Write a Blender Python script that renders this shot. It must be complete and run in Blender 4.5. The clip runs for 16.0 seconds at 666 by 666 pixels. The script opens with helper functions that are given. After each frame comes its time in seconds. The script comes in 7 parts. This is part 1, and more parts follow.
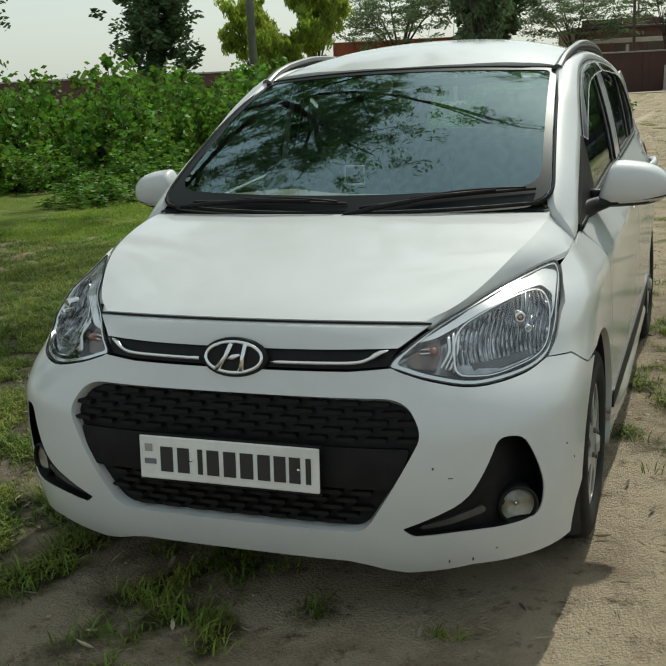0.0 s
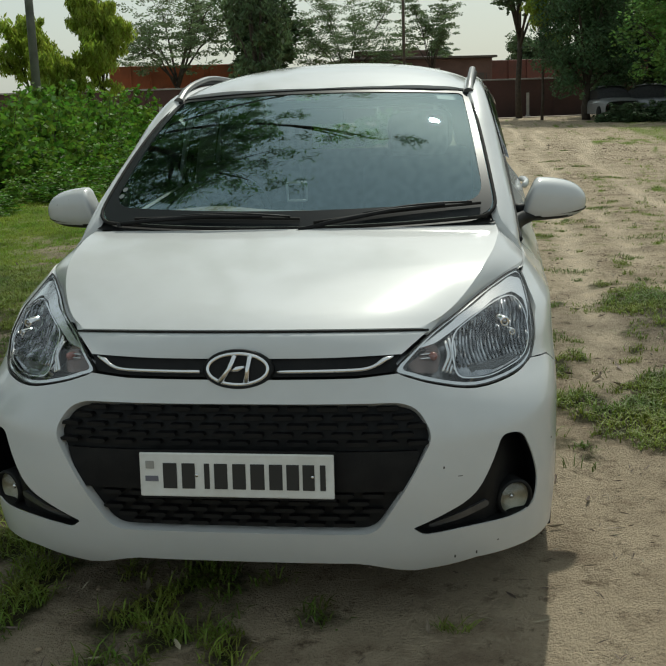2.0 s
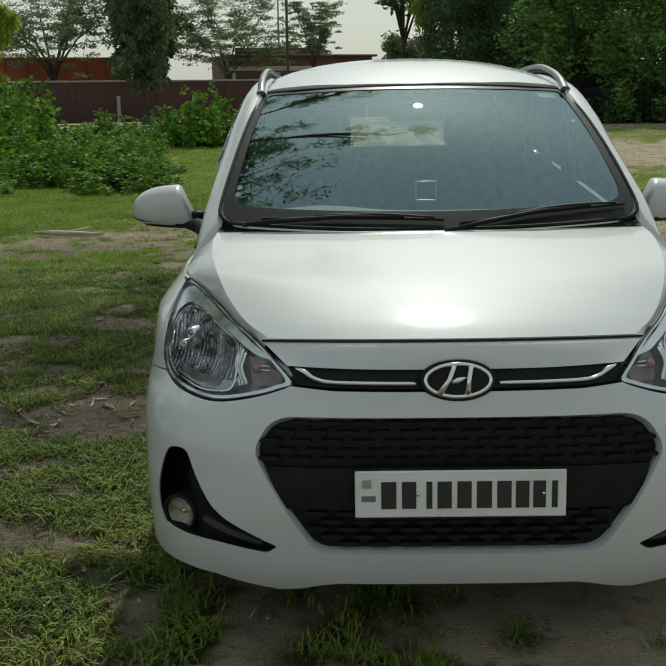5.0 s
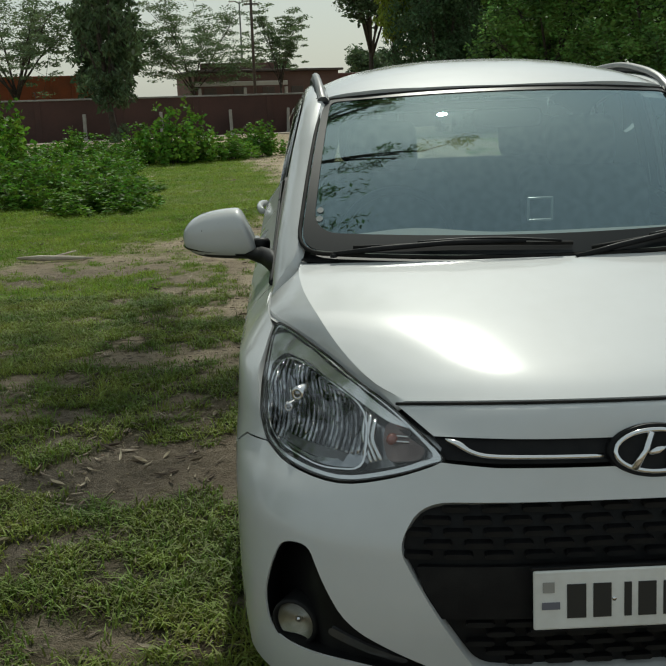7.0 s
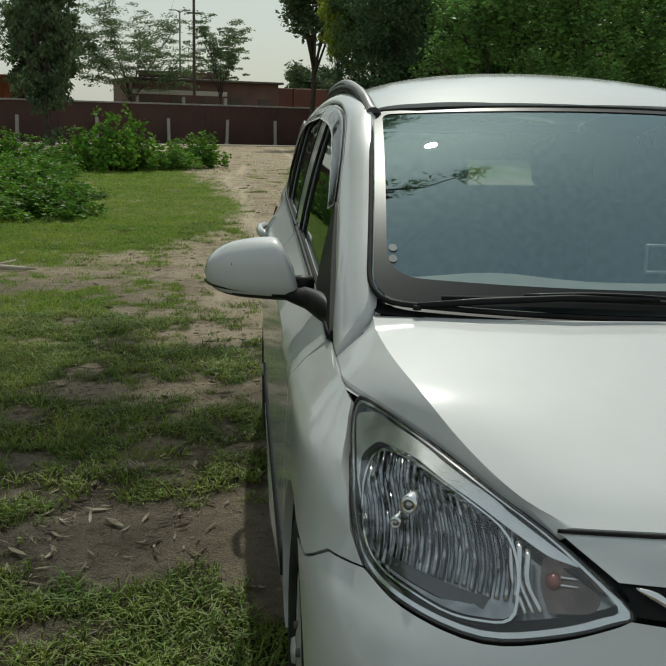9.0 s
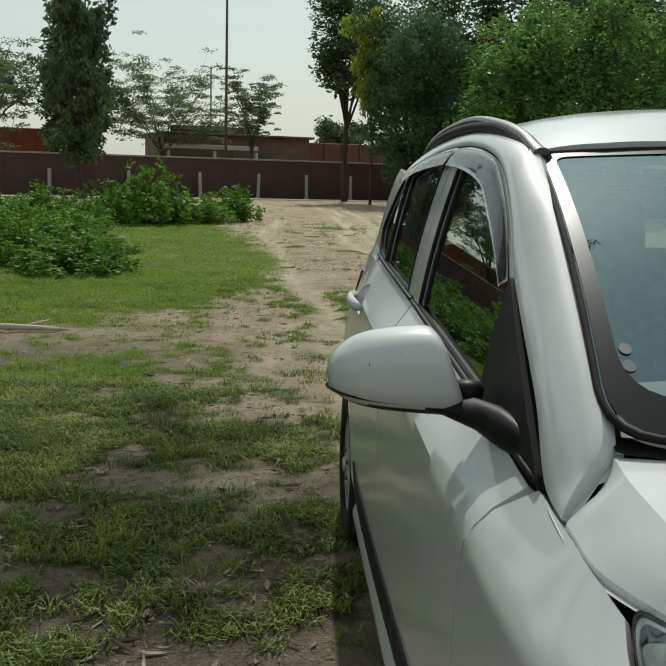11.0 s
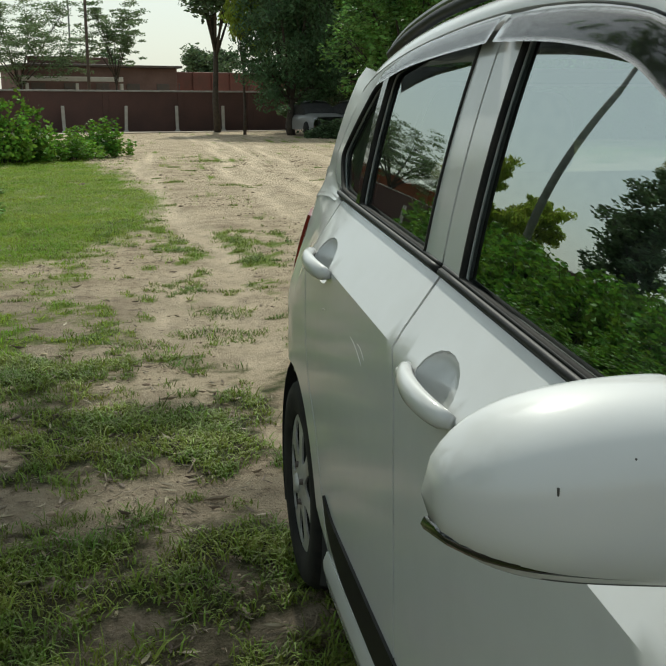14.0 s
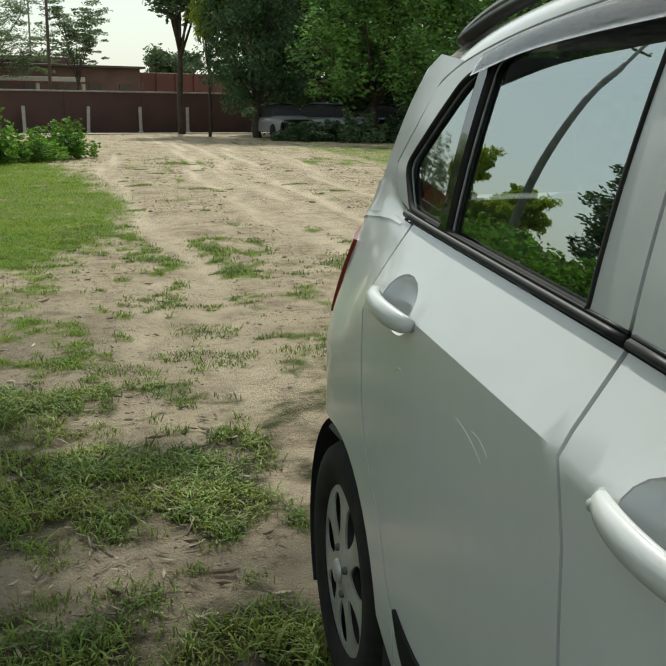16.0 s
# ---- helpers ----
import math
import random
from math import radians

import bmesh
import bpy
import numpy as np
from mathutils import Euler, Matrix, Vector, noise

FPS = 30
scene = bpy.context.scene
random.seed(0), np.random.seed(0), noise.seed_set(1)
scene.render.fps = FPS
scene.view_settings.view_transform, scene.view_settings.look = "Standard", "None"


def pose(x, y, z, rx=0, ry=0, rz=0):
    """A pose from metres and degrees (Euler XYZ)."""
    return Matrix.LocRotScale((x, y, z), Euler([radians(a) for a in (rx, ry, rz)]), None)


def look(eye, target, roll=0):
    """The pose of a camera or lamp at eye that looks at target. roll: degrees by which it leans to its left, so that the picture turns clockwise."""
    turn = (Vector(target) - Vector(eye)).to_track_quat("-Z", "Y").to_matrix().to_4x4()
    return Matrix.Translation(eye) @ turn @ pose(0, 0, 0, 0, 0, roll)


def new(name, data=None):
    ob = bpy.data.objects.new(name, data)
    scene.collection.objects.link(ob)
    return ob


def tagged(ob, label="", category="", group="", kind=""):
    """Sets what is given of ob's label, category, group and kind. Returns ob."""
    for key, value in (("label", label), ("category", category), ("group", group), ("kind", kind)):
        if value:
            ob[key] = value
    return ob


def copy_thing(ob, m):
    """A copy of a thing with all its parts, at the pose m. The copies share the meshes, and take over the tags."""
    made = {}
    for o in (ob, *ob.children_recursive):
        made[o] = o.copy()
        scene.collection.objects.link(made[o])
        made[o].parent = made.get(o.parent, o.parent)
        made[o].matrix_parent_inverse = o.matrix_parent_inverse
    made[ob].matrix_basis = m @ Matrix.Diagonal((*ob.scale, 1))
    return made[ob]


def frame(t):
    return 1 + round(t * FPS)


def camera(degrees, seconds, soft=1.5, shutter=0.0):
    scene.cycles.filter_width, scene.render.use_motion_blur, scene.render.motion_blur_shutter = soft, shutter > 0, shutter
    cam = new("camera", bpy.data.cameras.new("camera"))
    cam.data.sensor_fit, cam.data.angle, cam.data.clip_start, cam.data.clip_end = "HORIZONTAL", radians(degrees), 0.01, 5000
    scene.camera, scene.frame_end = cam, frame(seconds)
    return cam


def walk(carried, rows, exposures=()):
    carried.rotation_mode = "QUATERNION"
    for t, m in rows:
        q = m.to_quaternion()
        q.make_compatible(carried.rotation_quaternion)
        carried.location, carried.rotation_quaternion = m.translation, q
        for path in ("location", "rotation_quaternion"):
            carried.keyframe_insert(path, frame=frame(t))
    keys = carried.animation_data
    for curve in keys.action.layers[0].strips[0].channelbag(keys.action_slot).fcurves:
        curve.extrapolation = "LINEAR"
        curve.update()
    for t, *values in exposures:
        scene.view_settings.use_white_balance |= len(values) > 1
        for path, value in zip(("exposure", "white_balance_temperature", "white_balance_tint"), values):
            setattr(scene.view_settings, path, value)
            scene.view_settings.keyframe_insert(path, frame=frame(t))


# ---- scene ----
cam = camera(36.1, 16.0)
PATH = [
    (0, (1.131, -2.172, 1.346), (0.437, -0.355, 0.883), -2.8),
    (0.5, (0.992, -2.286, 1.346), (0.46, -0.411, 0.897), -2.7),
    (1, (0.9, -2.36, 1.359), (0.466, -0.453, 0.945), -3.0),
    (1.5, (0.779, -2.388, 1.346), (0.377, -0.476, 0.917), -2.3),
    (2, (0.598, -2.378, 1.342), (0.322, -0.445, 0.91), -1.9),
    (2.5, (0.469, -2.368, 1.35), (0.279, -0.425, 0.915), -1.3),
    (3, (0.316, -2.403, 1.364), (0.282, -0.451, 0.931), -0.5),
    (3.5, (0.16, -2.424, 1.369), (0.243, -0.471, 0.945), -0.9),
    (4, (0.053, -2.434, 1.363), (0.056, -0.476, 0.954), -1.1),
    (4.5, (-0.113, -2.369, 1.335), (-0.098, -0.418, 0.892), -0.2),
    (5, (-0.268, -2.28, 1.355), (-0.292, -0.33, 0.912), -0.9),
    (5.2, (-0.302, -2.258, 1.353), (-0.34, -0.3, 0.945), -0.4),
    (7.3, (-0.677, -1.67, 1.34), (-0.618, 0.284, 0.917), -2.3),
    (7.5, (-0.699, -1.63, 1.346), (-0.623, 0.323, 0.921), -2.1),
    (8, (-0.807, -1.471, 1.336), (-0.634, 0.478, 0.923), 1.3),
    (8.5, (-0.902, -1.305, 1.342), (-0.683, 0.641, 0.935), 1.1),
    (9, (-0.943, -1.135, 1.332), (-0.755, 0.817, 0.943), 1.2),
    (9.5, (-0.978, -0.93, 1.329), (-0.78, 1.024, 0.951), 2.4),
    (10, (-1.032, -0.755, 1.306), (-0.916, 1.211, 0.957), 2.1),
    (10.2, (-1.078, -0.679, 1.31), (-0.961, 1.289, 0.976), 2.0),
    (12.3, (-1.166, 0.082, 1.313), (-0.984, 2.056, 1.053), 1.0),
    (12.5, (-1.18, 0.159, 1.298), (-0.982, 2.128, 1.006), 1.4),
    (13, (-1.233, 0.365, 1.289), (-0.926, 2.311, 0.943), 1.3),
    (13.5, (-1.242, 0.509, 1.281), (-0.897, 2.445, 0.915), 0.3),
    (14, (-1.222, 0.693, 1.26), (-0.852, 2.613, 0.843), -0.3),
    (14.5, (-1.206, 0.834, 1.234), (-0.848, 2.747, 0.774), -0.9),
    (15, (-1.215, 0.978, 1.241), (-0.874, 2.907, 0.84), -1.0),
    (15.5, (-1.257, 1.146, 1.238), (-0.829, 3.055, 0.823), -0.1),
    (16, (-1.306, 1.266, 1.254), (-0.863, 3.172, 0.842), 0.2),
]
walk(cam, [(t, look(eye, target, roll)) for t, eye, target, roll in PATH], exposures=((0.0, -0.03, 6400, 0), (1.0, -0.14, 6400, 0), (2.5, -0.31, 6400, 0), (4.5, -0.36, 6400, 0), (7.5, -0.44, 6400, 0), (10.0, -0.36, 6400, 0), (12.5, -0.07, 6400, 0), (14.0, 0.06, 6400, 0), (16.0, 0.18, 6400, 0)))

# ---- light ----
SUN_EL, SUN_AZ = radians(48.8), radians(6.3)     # azimuth from +y towards +x
world = bpy.data.worlds.new("sky")
scene.world = world
world.use_nodes = True
wn, wl = world.node_tree.nodes, world.node_tree.links
wn.clear()
sky = wn.new("ShaderNodeTexSky")
sky.sky_type, sky.sun_disc = "NISHITA", False
sky.sun_elevation, sky.sun_rotation = SUN_EL, SUN_AZ
sky.air_density, sky.dust_density, sky.ozone_density = 1.2, 2.4, 1.5
bg = wn.new("ShaderNodeBackground")
bg.inputs["Strength"].default_value = 0.096
wout = wn.new("ShaderNodeOutputWorld")
haze = wn.new("ShaderNodeMix")                   # bright monsoon haze over the whole sky
haze.data_type = "RGBA"
haze.inputs[0].default_value = 0.56
haze.inputs[7].default_value = (8.9, 9.4, 9.3, 1)
wl.new(sky.outputs[0], haze.inputs[6])
wl.new(haze.outputs[2], bg.inputs[0])
wl.new(bg.outputs[0], wout.inputs[0])
sun_data = bpy.data.lights.new("sun", "SUN")
sun_data.energy, sun_data.angle, sun_data.color = 3.7, radians(0.9), (1.0, 0.95, 0.88)
sun = new("sun", sun_data)
sun_dir = Vector((math.sin(SUN_AZ) * math.cos(SUN_EL), math.cos(SUN_AZ) * math.cos(SUN_EL), math.sin(SUN_EL)))
sun.matrix_world = look(sun_dir * 50, (0, 0, 0))
scene.view_settings.exposure = 0.0


# ---- materials ----
def mat(name, col, rough=0.5, metal=0.0, col2=None, scale=6.0, fine=60.0, bump=0.0, mix=0.5, coat=0.0, per=0.0,
        transmission=0.0, translucent=0.0, spec=0.5, alpha=1.0, fine_amount=0.25):
    """Principled surface; col to col2 by noise at two scales, a bump of the fine one, per: random change by object or island."""
    m = bpy.data.materials.new(name)
    m.use_nodes = True
    nt = m.node_tree
    b = nt.nodes["Principled BSDF"]
    b.inputs["Base Color"].default_value = (*col, 1)
    b.inputs["Roughness"].default_value = rough
    b.inputs["Metallic"].default_value = metal
    b.inputs["Coat Weight"].default_value = coat
    b.inputs["Coat Roughness"].default_value = 0.03
    b.inputs["Transmission Weight"].default_value = transmission
    b.inputs["Specular IOR Level"].default_value = spec
    tex = nt.nodes.new("ShaderNodeTexCoord")
    if col2 is not None:
        n1 = nt.nodes.new("ShaderNodeTexNoise")
        n1.inputs["Scale"].default_value, n1.inputs["Detail"].default_value = scale, 5
        n2 = nt.nodes.new("ShaderNodeTexNoise")
        n2.inputs["Scale"].default_value, n2.inputs["Detail"].default_value = fine, 3
        add = nt.nodes.new("ShaderNodeMath")
        add.operation = "MULTIPLY_ADD"
        add.inputs[1].default_value = fine_amount
        ramp = nt.nodes.new("ShaderNodeMapRange")
        ramp.inputs["From Min"].default_value, ramp.inputs["From Max"].default_value = mix - 0.05 + 0.1 * fine_amount, mix + 0.3
        mixn = nt.nodes.new("ShaderNodeMix")
        mixn.data_type = "RGBA"
        mixn.inputs[6].default_value, mixn.inputs[7].default_value = (*col, 1), (*col2, 1)
        for n in (n1, n2):
            nt.links.new(tex.outputs["Object"], n.inputs["Vector"])
        nt.links.new(n2.outputs[0], add.inputs[0])
        nt.links.new(n1.outputs[0], add.inputs[2])
        nt.links.new(add.outputs[0], ramp.inputs[0])
        nt.links.new(ramp.outputs[0], mixn.inputs[0])
        last = mixn.outputs[2]
        if per:
            last = per_island(nt, last, per)
        nt.links.new(last, b.inputs["Base Color"])
    elif per:
        rgb = nt.nodes.new("ShaderNodeRGB")
        rgb.outputs[0].default_value = (*col, 1)
        nt.links.new(per_island(nt, rgb.outputs[0], per), b.inputs["Base Color"])
    if bump:
        n3 = nt.nodes.new("ShaderNodeTexNoise")
        n3.inputs["Scale"].default_value, n3.inputs["Detail"].default_value = fine, 6
        nt.links.new(tex.outputs["Object"], n3.inputs["Vector"])
        bp = nt.nodes.new("ShaderNodeBump")
        bp.inputs["Strength"].default_value, bp.inputs["Distance"].default_value = 0.6, bump
        nt.links.new(n3.outputs[0], bp.inputs["Height"])
        nt.links.new(bp.outputs[0], b.inputs["Normal"])
    if translucent:
        tr = nt.nodes.new("ShaderNodeBsdfTranslucent")
        src = b.inputs["Base Color"].links
        if src:
            nt.links.new(src[0].from_socket, tr.inputs[0])
        else:
            tr.inputs[0].default_value = (*col, 1)
        ms = nt.nodes.new("ShaderNodeMixShader")
        ms.inputs[0].default_value = translucent
        nt.links.new(b.outputs[0], ms.inputs[1])
        nt.links.new(tr.outputs[0], ms.inputs[2])
        nt.links.new(ms.outputs[0], nt.nodes["Material Output"].inputs[0])
    return m


def per_island(nt, socket, amount):
    geo = nt.nodes.new("ShaderNodeNewGeometry")
    hsv = nt.nodes.new("ShaderNodeHueSaturation")
    v = nt.nodes.new("ShaderNodeMapRange")
    v.inputs["To Min"].default_value, v.inputs["To Max"].default_value = 1 - amount, 1 + amount
    h = nt.nodes.new("ShaderNodeMapRange")
    h.inputs["To Min"].default_value, h.inputs["To Max"].default_value = 0.5 - 0.05 * amount, 0.5 + 0.05 * amount
    nt.links.new(geo.outputs["Random Per Island"], v.inputs[0])
    nt.links.new(geo.outputs["Random Per Island"], h.inputs[0])
    nt.links.new(v.outputs[0], hsv.inputs["Value"])
    nt.links.new(h.outputs[0], hsv.inputs["Hue"])
    nt.links.new(socket, hsv.inputs["Color"])
    return hsv.outputs[0]


def glass_mat(name, tint, see, rough=0.0, sheen=(1, 1, 1), even=None):
    """A thin pane: a mirror gloss by Fresnel over a tinted clear sheet."""
    m = bpy.data.materials.new(name)
    m.use_nodes = True
    nt = m.node_tree
    nt.nodes.remove(nt.nodes["Principled BSDF"])
    tr, gl = nt.nodes.new("ShaderNodeBsdfTransparent"), nt.nodes.new("ShaderNodeBsdfGlossy")
    tr.inputs[0].default_value = (*tint, 1)
    gl.inputs["Roughness"].default_value = rough
    gl.inputs["Color"].default_value = (*sheen, 1)
    fr, mx = nt.nodes.new("ShaderNodeFresnel"), nt.nodes.new("ShaderNodeMixShader")
    fr.inputs[0].default_value = see
    if even is None:
        nt.links.new(fr.outputs[0], mx.inputs[0])
    else:
        mx.inputs[0].default_value = even
    nt.links.new(tr.outputs[0], mx.inputs[1])
    nt.links.new(gl.outputs[0], mx.inputs[2])
    nt.links.new(mx.outputs[0], nt.nodes["Material Output"].inputs[0])
    return m


PAINT = mat("white_paint", (0.565, 0.572, 0.572), 0.5, col2=(0.520, 0.522, 0.515), scale=1.6, fine=18, coat=1.0, mix=0.5, spec=0.2)
PAINT.node_tree.nodes["Principled BSDF"].inputs["Coat Roughness"].default_value = 0.10      # dusty clear coat
SILVER = mat("silver_plastic", (0.62, 0.62, 0.61), 0.35, metal=0.3, col2=(0.5, 0.5, 0.5), scale=9)
BLACK = mat("black_plastic", (0.007, 0.007, 0.008), 0.5, col2=(0.014, 0.014, 0.014), scale=20, bump=0.0004, fine=400, spec=0.18)
GLOSS = mat("gloss_black", (0.008, 0.008, 0.009), 0.08, coat=0.6)
RUBBER = mat("rubber", (0.010, 0.010, 0.010), 0.8, col2=(0.024, 0.022, 0.019), scale=14, fine=90, bump=0.001, spec=0.2)
CHROME = mat("chrome", (0.75, 0.75, 0.76), 0.08, metal=1.0)
DARK = mat("dark_interior", (0.02, 0.02, 0.022), 0.8, col2=(0.035, 0.035, 0.035), scale=9)
CLOTH = mat("seat_cloth", (0.24, 0.235, 0.23), 0.9, col2=(0.1, 0.1, 0.1), scale=30, bump=0.001, fine=200)
DASH = mat("dash_plastic", (0.26, 0.24, 0.21), 0.75, col2=(0.2, 0.19, 0.17), scale=12, bump=0.0005, fine=300)
WS_GLASS = glass_mat("windscreen_glass", (0.60, 0.72, 0.71), 2.8, 0.004, (0.68, 0.92, 1.0))
SIDE_GLASS = glass_mat("tinted_glass", (0.50, 0.56, 0.54), 5.5, 0.0, (0.92, 1.0, 0.98))
REAR_GLASS = glass_mat("rear_glass", (0.70, 0.76, 0.75), 1.6)
LENS = glass_mat("clear_lens", (0.95, 0.96, 0.96), 1.45, even=0.07)
VISOR = mat("smoked_visor", (0.02, 0.02, 0.022), 0.05, col2=(0.03, 0.03, 0.03), scale=15, spec=0.7, coat=0.8)
REFLECT = mat("reflector", (0.40, 0.41, 0.43), 0.16, metal=1.0, col2=(0.22, 0.23, 0.25), scale=40, fine=200)
AMBER = mat("amber_lens", (0.22, 0.07, 0.05), 0.15, coat=0.5)
RED_LENS = mat("red_lens", (0.20, 0.022, 0.015), 0.1, coat=1.0)
PLATE = mat("plate_white", (0.72, 0.72, 0.70), 0.4, col2=(0.62, 0.61, 0.58), scale=9, fine=70)
PLATE_INK = mat("plate_ink", (0.02, 0.02, 0.02), 0.5)
HUBCAP = mat("hubcap_silver", (0.50, 0.50, 0.49), 0.36, metal=0.4, col2=(0.33, 0.31, 0.28), scale=12, fine=90)


# ---- mesh helpers ----
def part(name, bm, material, parent=None, label="", smooth=True, kind="", at=None):
    """Links a bmesh as one mesh object under parent."""
    me = bpy.data.meshes.new(name)
    bm.normal_update()
    bm.to_mesh(me)
    bm.free()
    me.materials.append(material)
    if smooth:
        me.polygons.foreach_set("use_smooth", [True] * len(me.polygons))
    ob = new(name, me)
    if parent is not None:
        ob.parent = parent
    if at is not None:
        ob.matrix_basis = at
    return tagged(ob, label=label, kind=kind)


def empty(name, label="", category="", group="", at=None):
    ob = new(name)
    ob.empty_display_size = 0.2
    if at is not None:
        ob.matrix_basis = at
    return tagged(ob, label, category, group)


def sharpen(bm, degrees=35):
    for e in bm.edges:
        if len(e.link_faces) == 2 and e.calc_face_angle(0) > radians(degrees):
            e.smooth = False
    return bm


def box(sx, sy, sz, bevel=0.0, at=(0, 0, 0), seg=2, bm=None, turn=None):
    own = bmesh.new()
    bmesh.ops.create_cube(own, size=1)
    bmesh.ops.scale(own, vec=(sx, sy, sz), verts=own.verts)
    if bevel:
        bmesh.ops.bevel(own, geom=own.edges[:], offset=bevel, segments=seg, affect="EDGES", profile=0.5)
    if turn is not None:
        bmesh.ops.transform(own, matrix=turn, verts=own.verts)
    bmesh.ops.translate(own, vec=at, verts=own.verts)
    return own if bm is None else join(bm, own)


def join(bm, own):
    me = bpy.data.meshes.new("tmp")
    own.to_mesh(me)
    own.free()
    bm.from_mesh(me)
    bpy.data.meshes.remove(me)
    return bm


def lathe(profile, n=48, axis="x"):
    """A turned shape from (radius, along) pairs, round the x axis (or z)."""
    bm = bmesh.new()
    rings = []
    for r, h in profile:
        ring = []
        for i in range(n):
            a = 2 * math.pi * i / n
            c, s = r * math.cos(a), r * math.sin(a)
            ring.append(bm.verts.new((h, c, s) if axis == "x" else (c, s, h)))
        rings.append(ring)
    for a, b in zip(rings, rings[1:]):
        for i in range(n):
            j = (i + 1) % n
            bm.faces.new((a[i], a[j], b[j], b[i]))
    bmesh.ops.recalc_face_normals(bm, faces=bm.faces)
    return bm


def tube(points, radius, n=8, closed=False, flat=1.0, bm=None, up=(0, 0, 1)):
    """A round bar along points; radius may be a list."""
    bm = bm or bmesh.new()
    pts = [Vector(p) for p in points]
    rad = radius if isinstance(radius, (list, tuple)) else [radius] * len(pts)
    rings = []
    for i, p in enumerate(pts):
        a, b = pts[max(i - 1, 0)], pts[min(i + 1, len(pts) - 1)]
        if closed:
            a, b = pts[i - 1], pts[(i + 1) % len(pts)]
        d = (b - a).normalized()
        u = Vector(up)
        if abs(d.dot(u)) > 0.95:
            u = Vector((1, 0, 0))
        s = d.cross(u).normalized()
        t = s.cross(d)
        rings.append([bm.verts.new(p + s * math.cos(2 * math.pi * k / n) * rad[i] + t * math.sin(2 * math.pi * k / n) * rad[i] * flat) for k in range(n)])
    pairs = list(zip(rings, rings[1:])) + ([(rings[-1], rings[0])] if closed else [])
    for a, b in pairs:
        for k in range(n):
            bm.faces.new((a[k], a[(k + 1) % n], b[(k + 1) % n], b[k]))
    if not closed:
        bm.faces.new(rings[0][::-1])
        bm.faces.new(rings[-1])
    bmesh.ops.recalc_face_normals(bm, faces=bm.faces)
    return bm


def curve1(pairs):
    """A smooth function of one number through the pairs (monotone cubic)."""
    xs, ys = np.array([p[0] for p in pairs], float), np.array([p[1] for p in pairs], float)
    h, d = np.diff(xs), np.diff(ys) / np.diff(xs)
    m = np.zeros(len(xs))
    m[0], m[-1] = d[0], d[-1]
    for i in range(1, len(xs) - 1):
        if d[i - 1] * d[i] > 0:
            w1, w2 = 2 * h[i] + h[i - 1], h[i] + 2 * h[i - 1]
            m[i] = (w1 + w2) / (w1 / d[i - 1] + w2 / d[i])

    def f(x):
        if x <= xs[0]:
            return float(ys[0] + m[0] * (x - xs[0]))
        if x >= xs[-1]:
            return float(ys[-1] + m[-1] * (x - xs[-1]))
        i = int(np.searchsorted(xs, x) - 1)
        t = (x - xs[i]) / h[i]
        return float((1 + 2 * t) * (1 - t) ** 2 * ys[i] + t * (1 - t) ** 2 * h[i] * m[i] + t * t * (3 - 2 * t) * ys[i + 1] + t * t * (t - 1) * h[i] * m[i + 1])
    return f


def spline(pts, n=8, closed=False):
    """Catmull-Rom through points of any dimension."""
    P = [np.array(p, float) for p in pts]
    k, out = len(P), []
    for i in range(k if closed else k - 1):
        a = P[i - 1] if closed or i else 2 * P[0] - P[1]
        b, c = P[i], P[(i + 1) % k]
        d = P[(i + 2) % k] if closed or i + 2 < k else 2 * P[-1] - P[-2]
        for j in range(n):
            t = j / n
            out.append(0.5 * (2 * b + (c - a) * t + (2 * a - 5 * b + 4 * c - d) * t * t + (3 * b - a - 3 * c + d) * t ** 3))
    if not closed:
        out.append(P[-1])
    return [tuple(float(v) for v in p) for p in out]


def rounded(pts, radii, n=5):
    """A closed 2D outline with rounded corners."""
    out, k = [], len(pts)
    for i in range(k):
        r = radii if not isinstance(radii, (list, tuple)) else radii[i]
        p, a, b = Vector(pts[i]), Vector(pts[i - 1]), Vector(pts[(i + 1) % k])
        if r <= 0:
            out.append(tuple(p))
            continue
        da, db = (a - p), (b - p)
        s, e = p + da.normalized() * min(r, da.length * 0.48), p + db.normalized() * min(r, db.length * 0.48)
        for j in range(n + 1):
            t = j / n
            out.append(tuple(s * (1 - t) ** 2 + p * 2 * t * (1 - t) + e * t * t))
    return out


def dense(pts, step, closed=True):
    out, k = [], len(pts)
    for i in range(k if closed else k - 1):
        a, b = Vector(pts[i]), Vector(pts[(i + 1) % k])
        m = max(1, math.ceil((b - a).length / step))
        out += [tuple(a.lerp(b, j / m)) for j in range(m)]
    if not closed:
        out.append(tuple(pts[-1]))
    return out


def inside(p, poly):
    c, (x, y) = False, p
    for (x1, y1), (x2, y2) in zip(poly, poly[1:] + poly[:1]):
        if (y1 > y) != (y2 > y) and x < (x2 - x1) * (y - y1) / (y2 - y1) + x1:
            c = not c
    return c


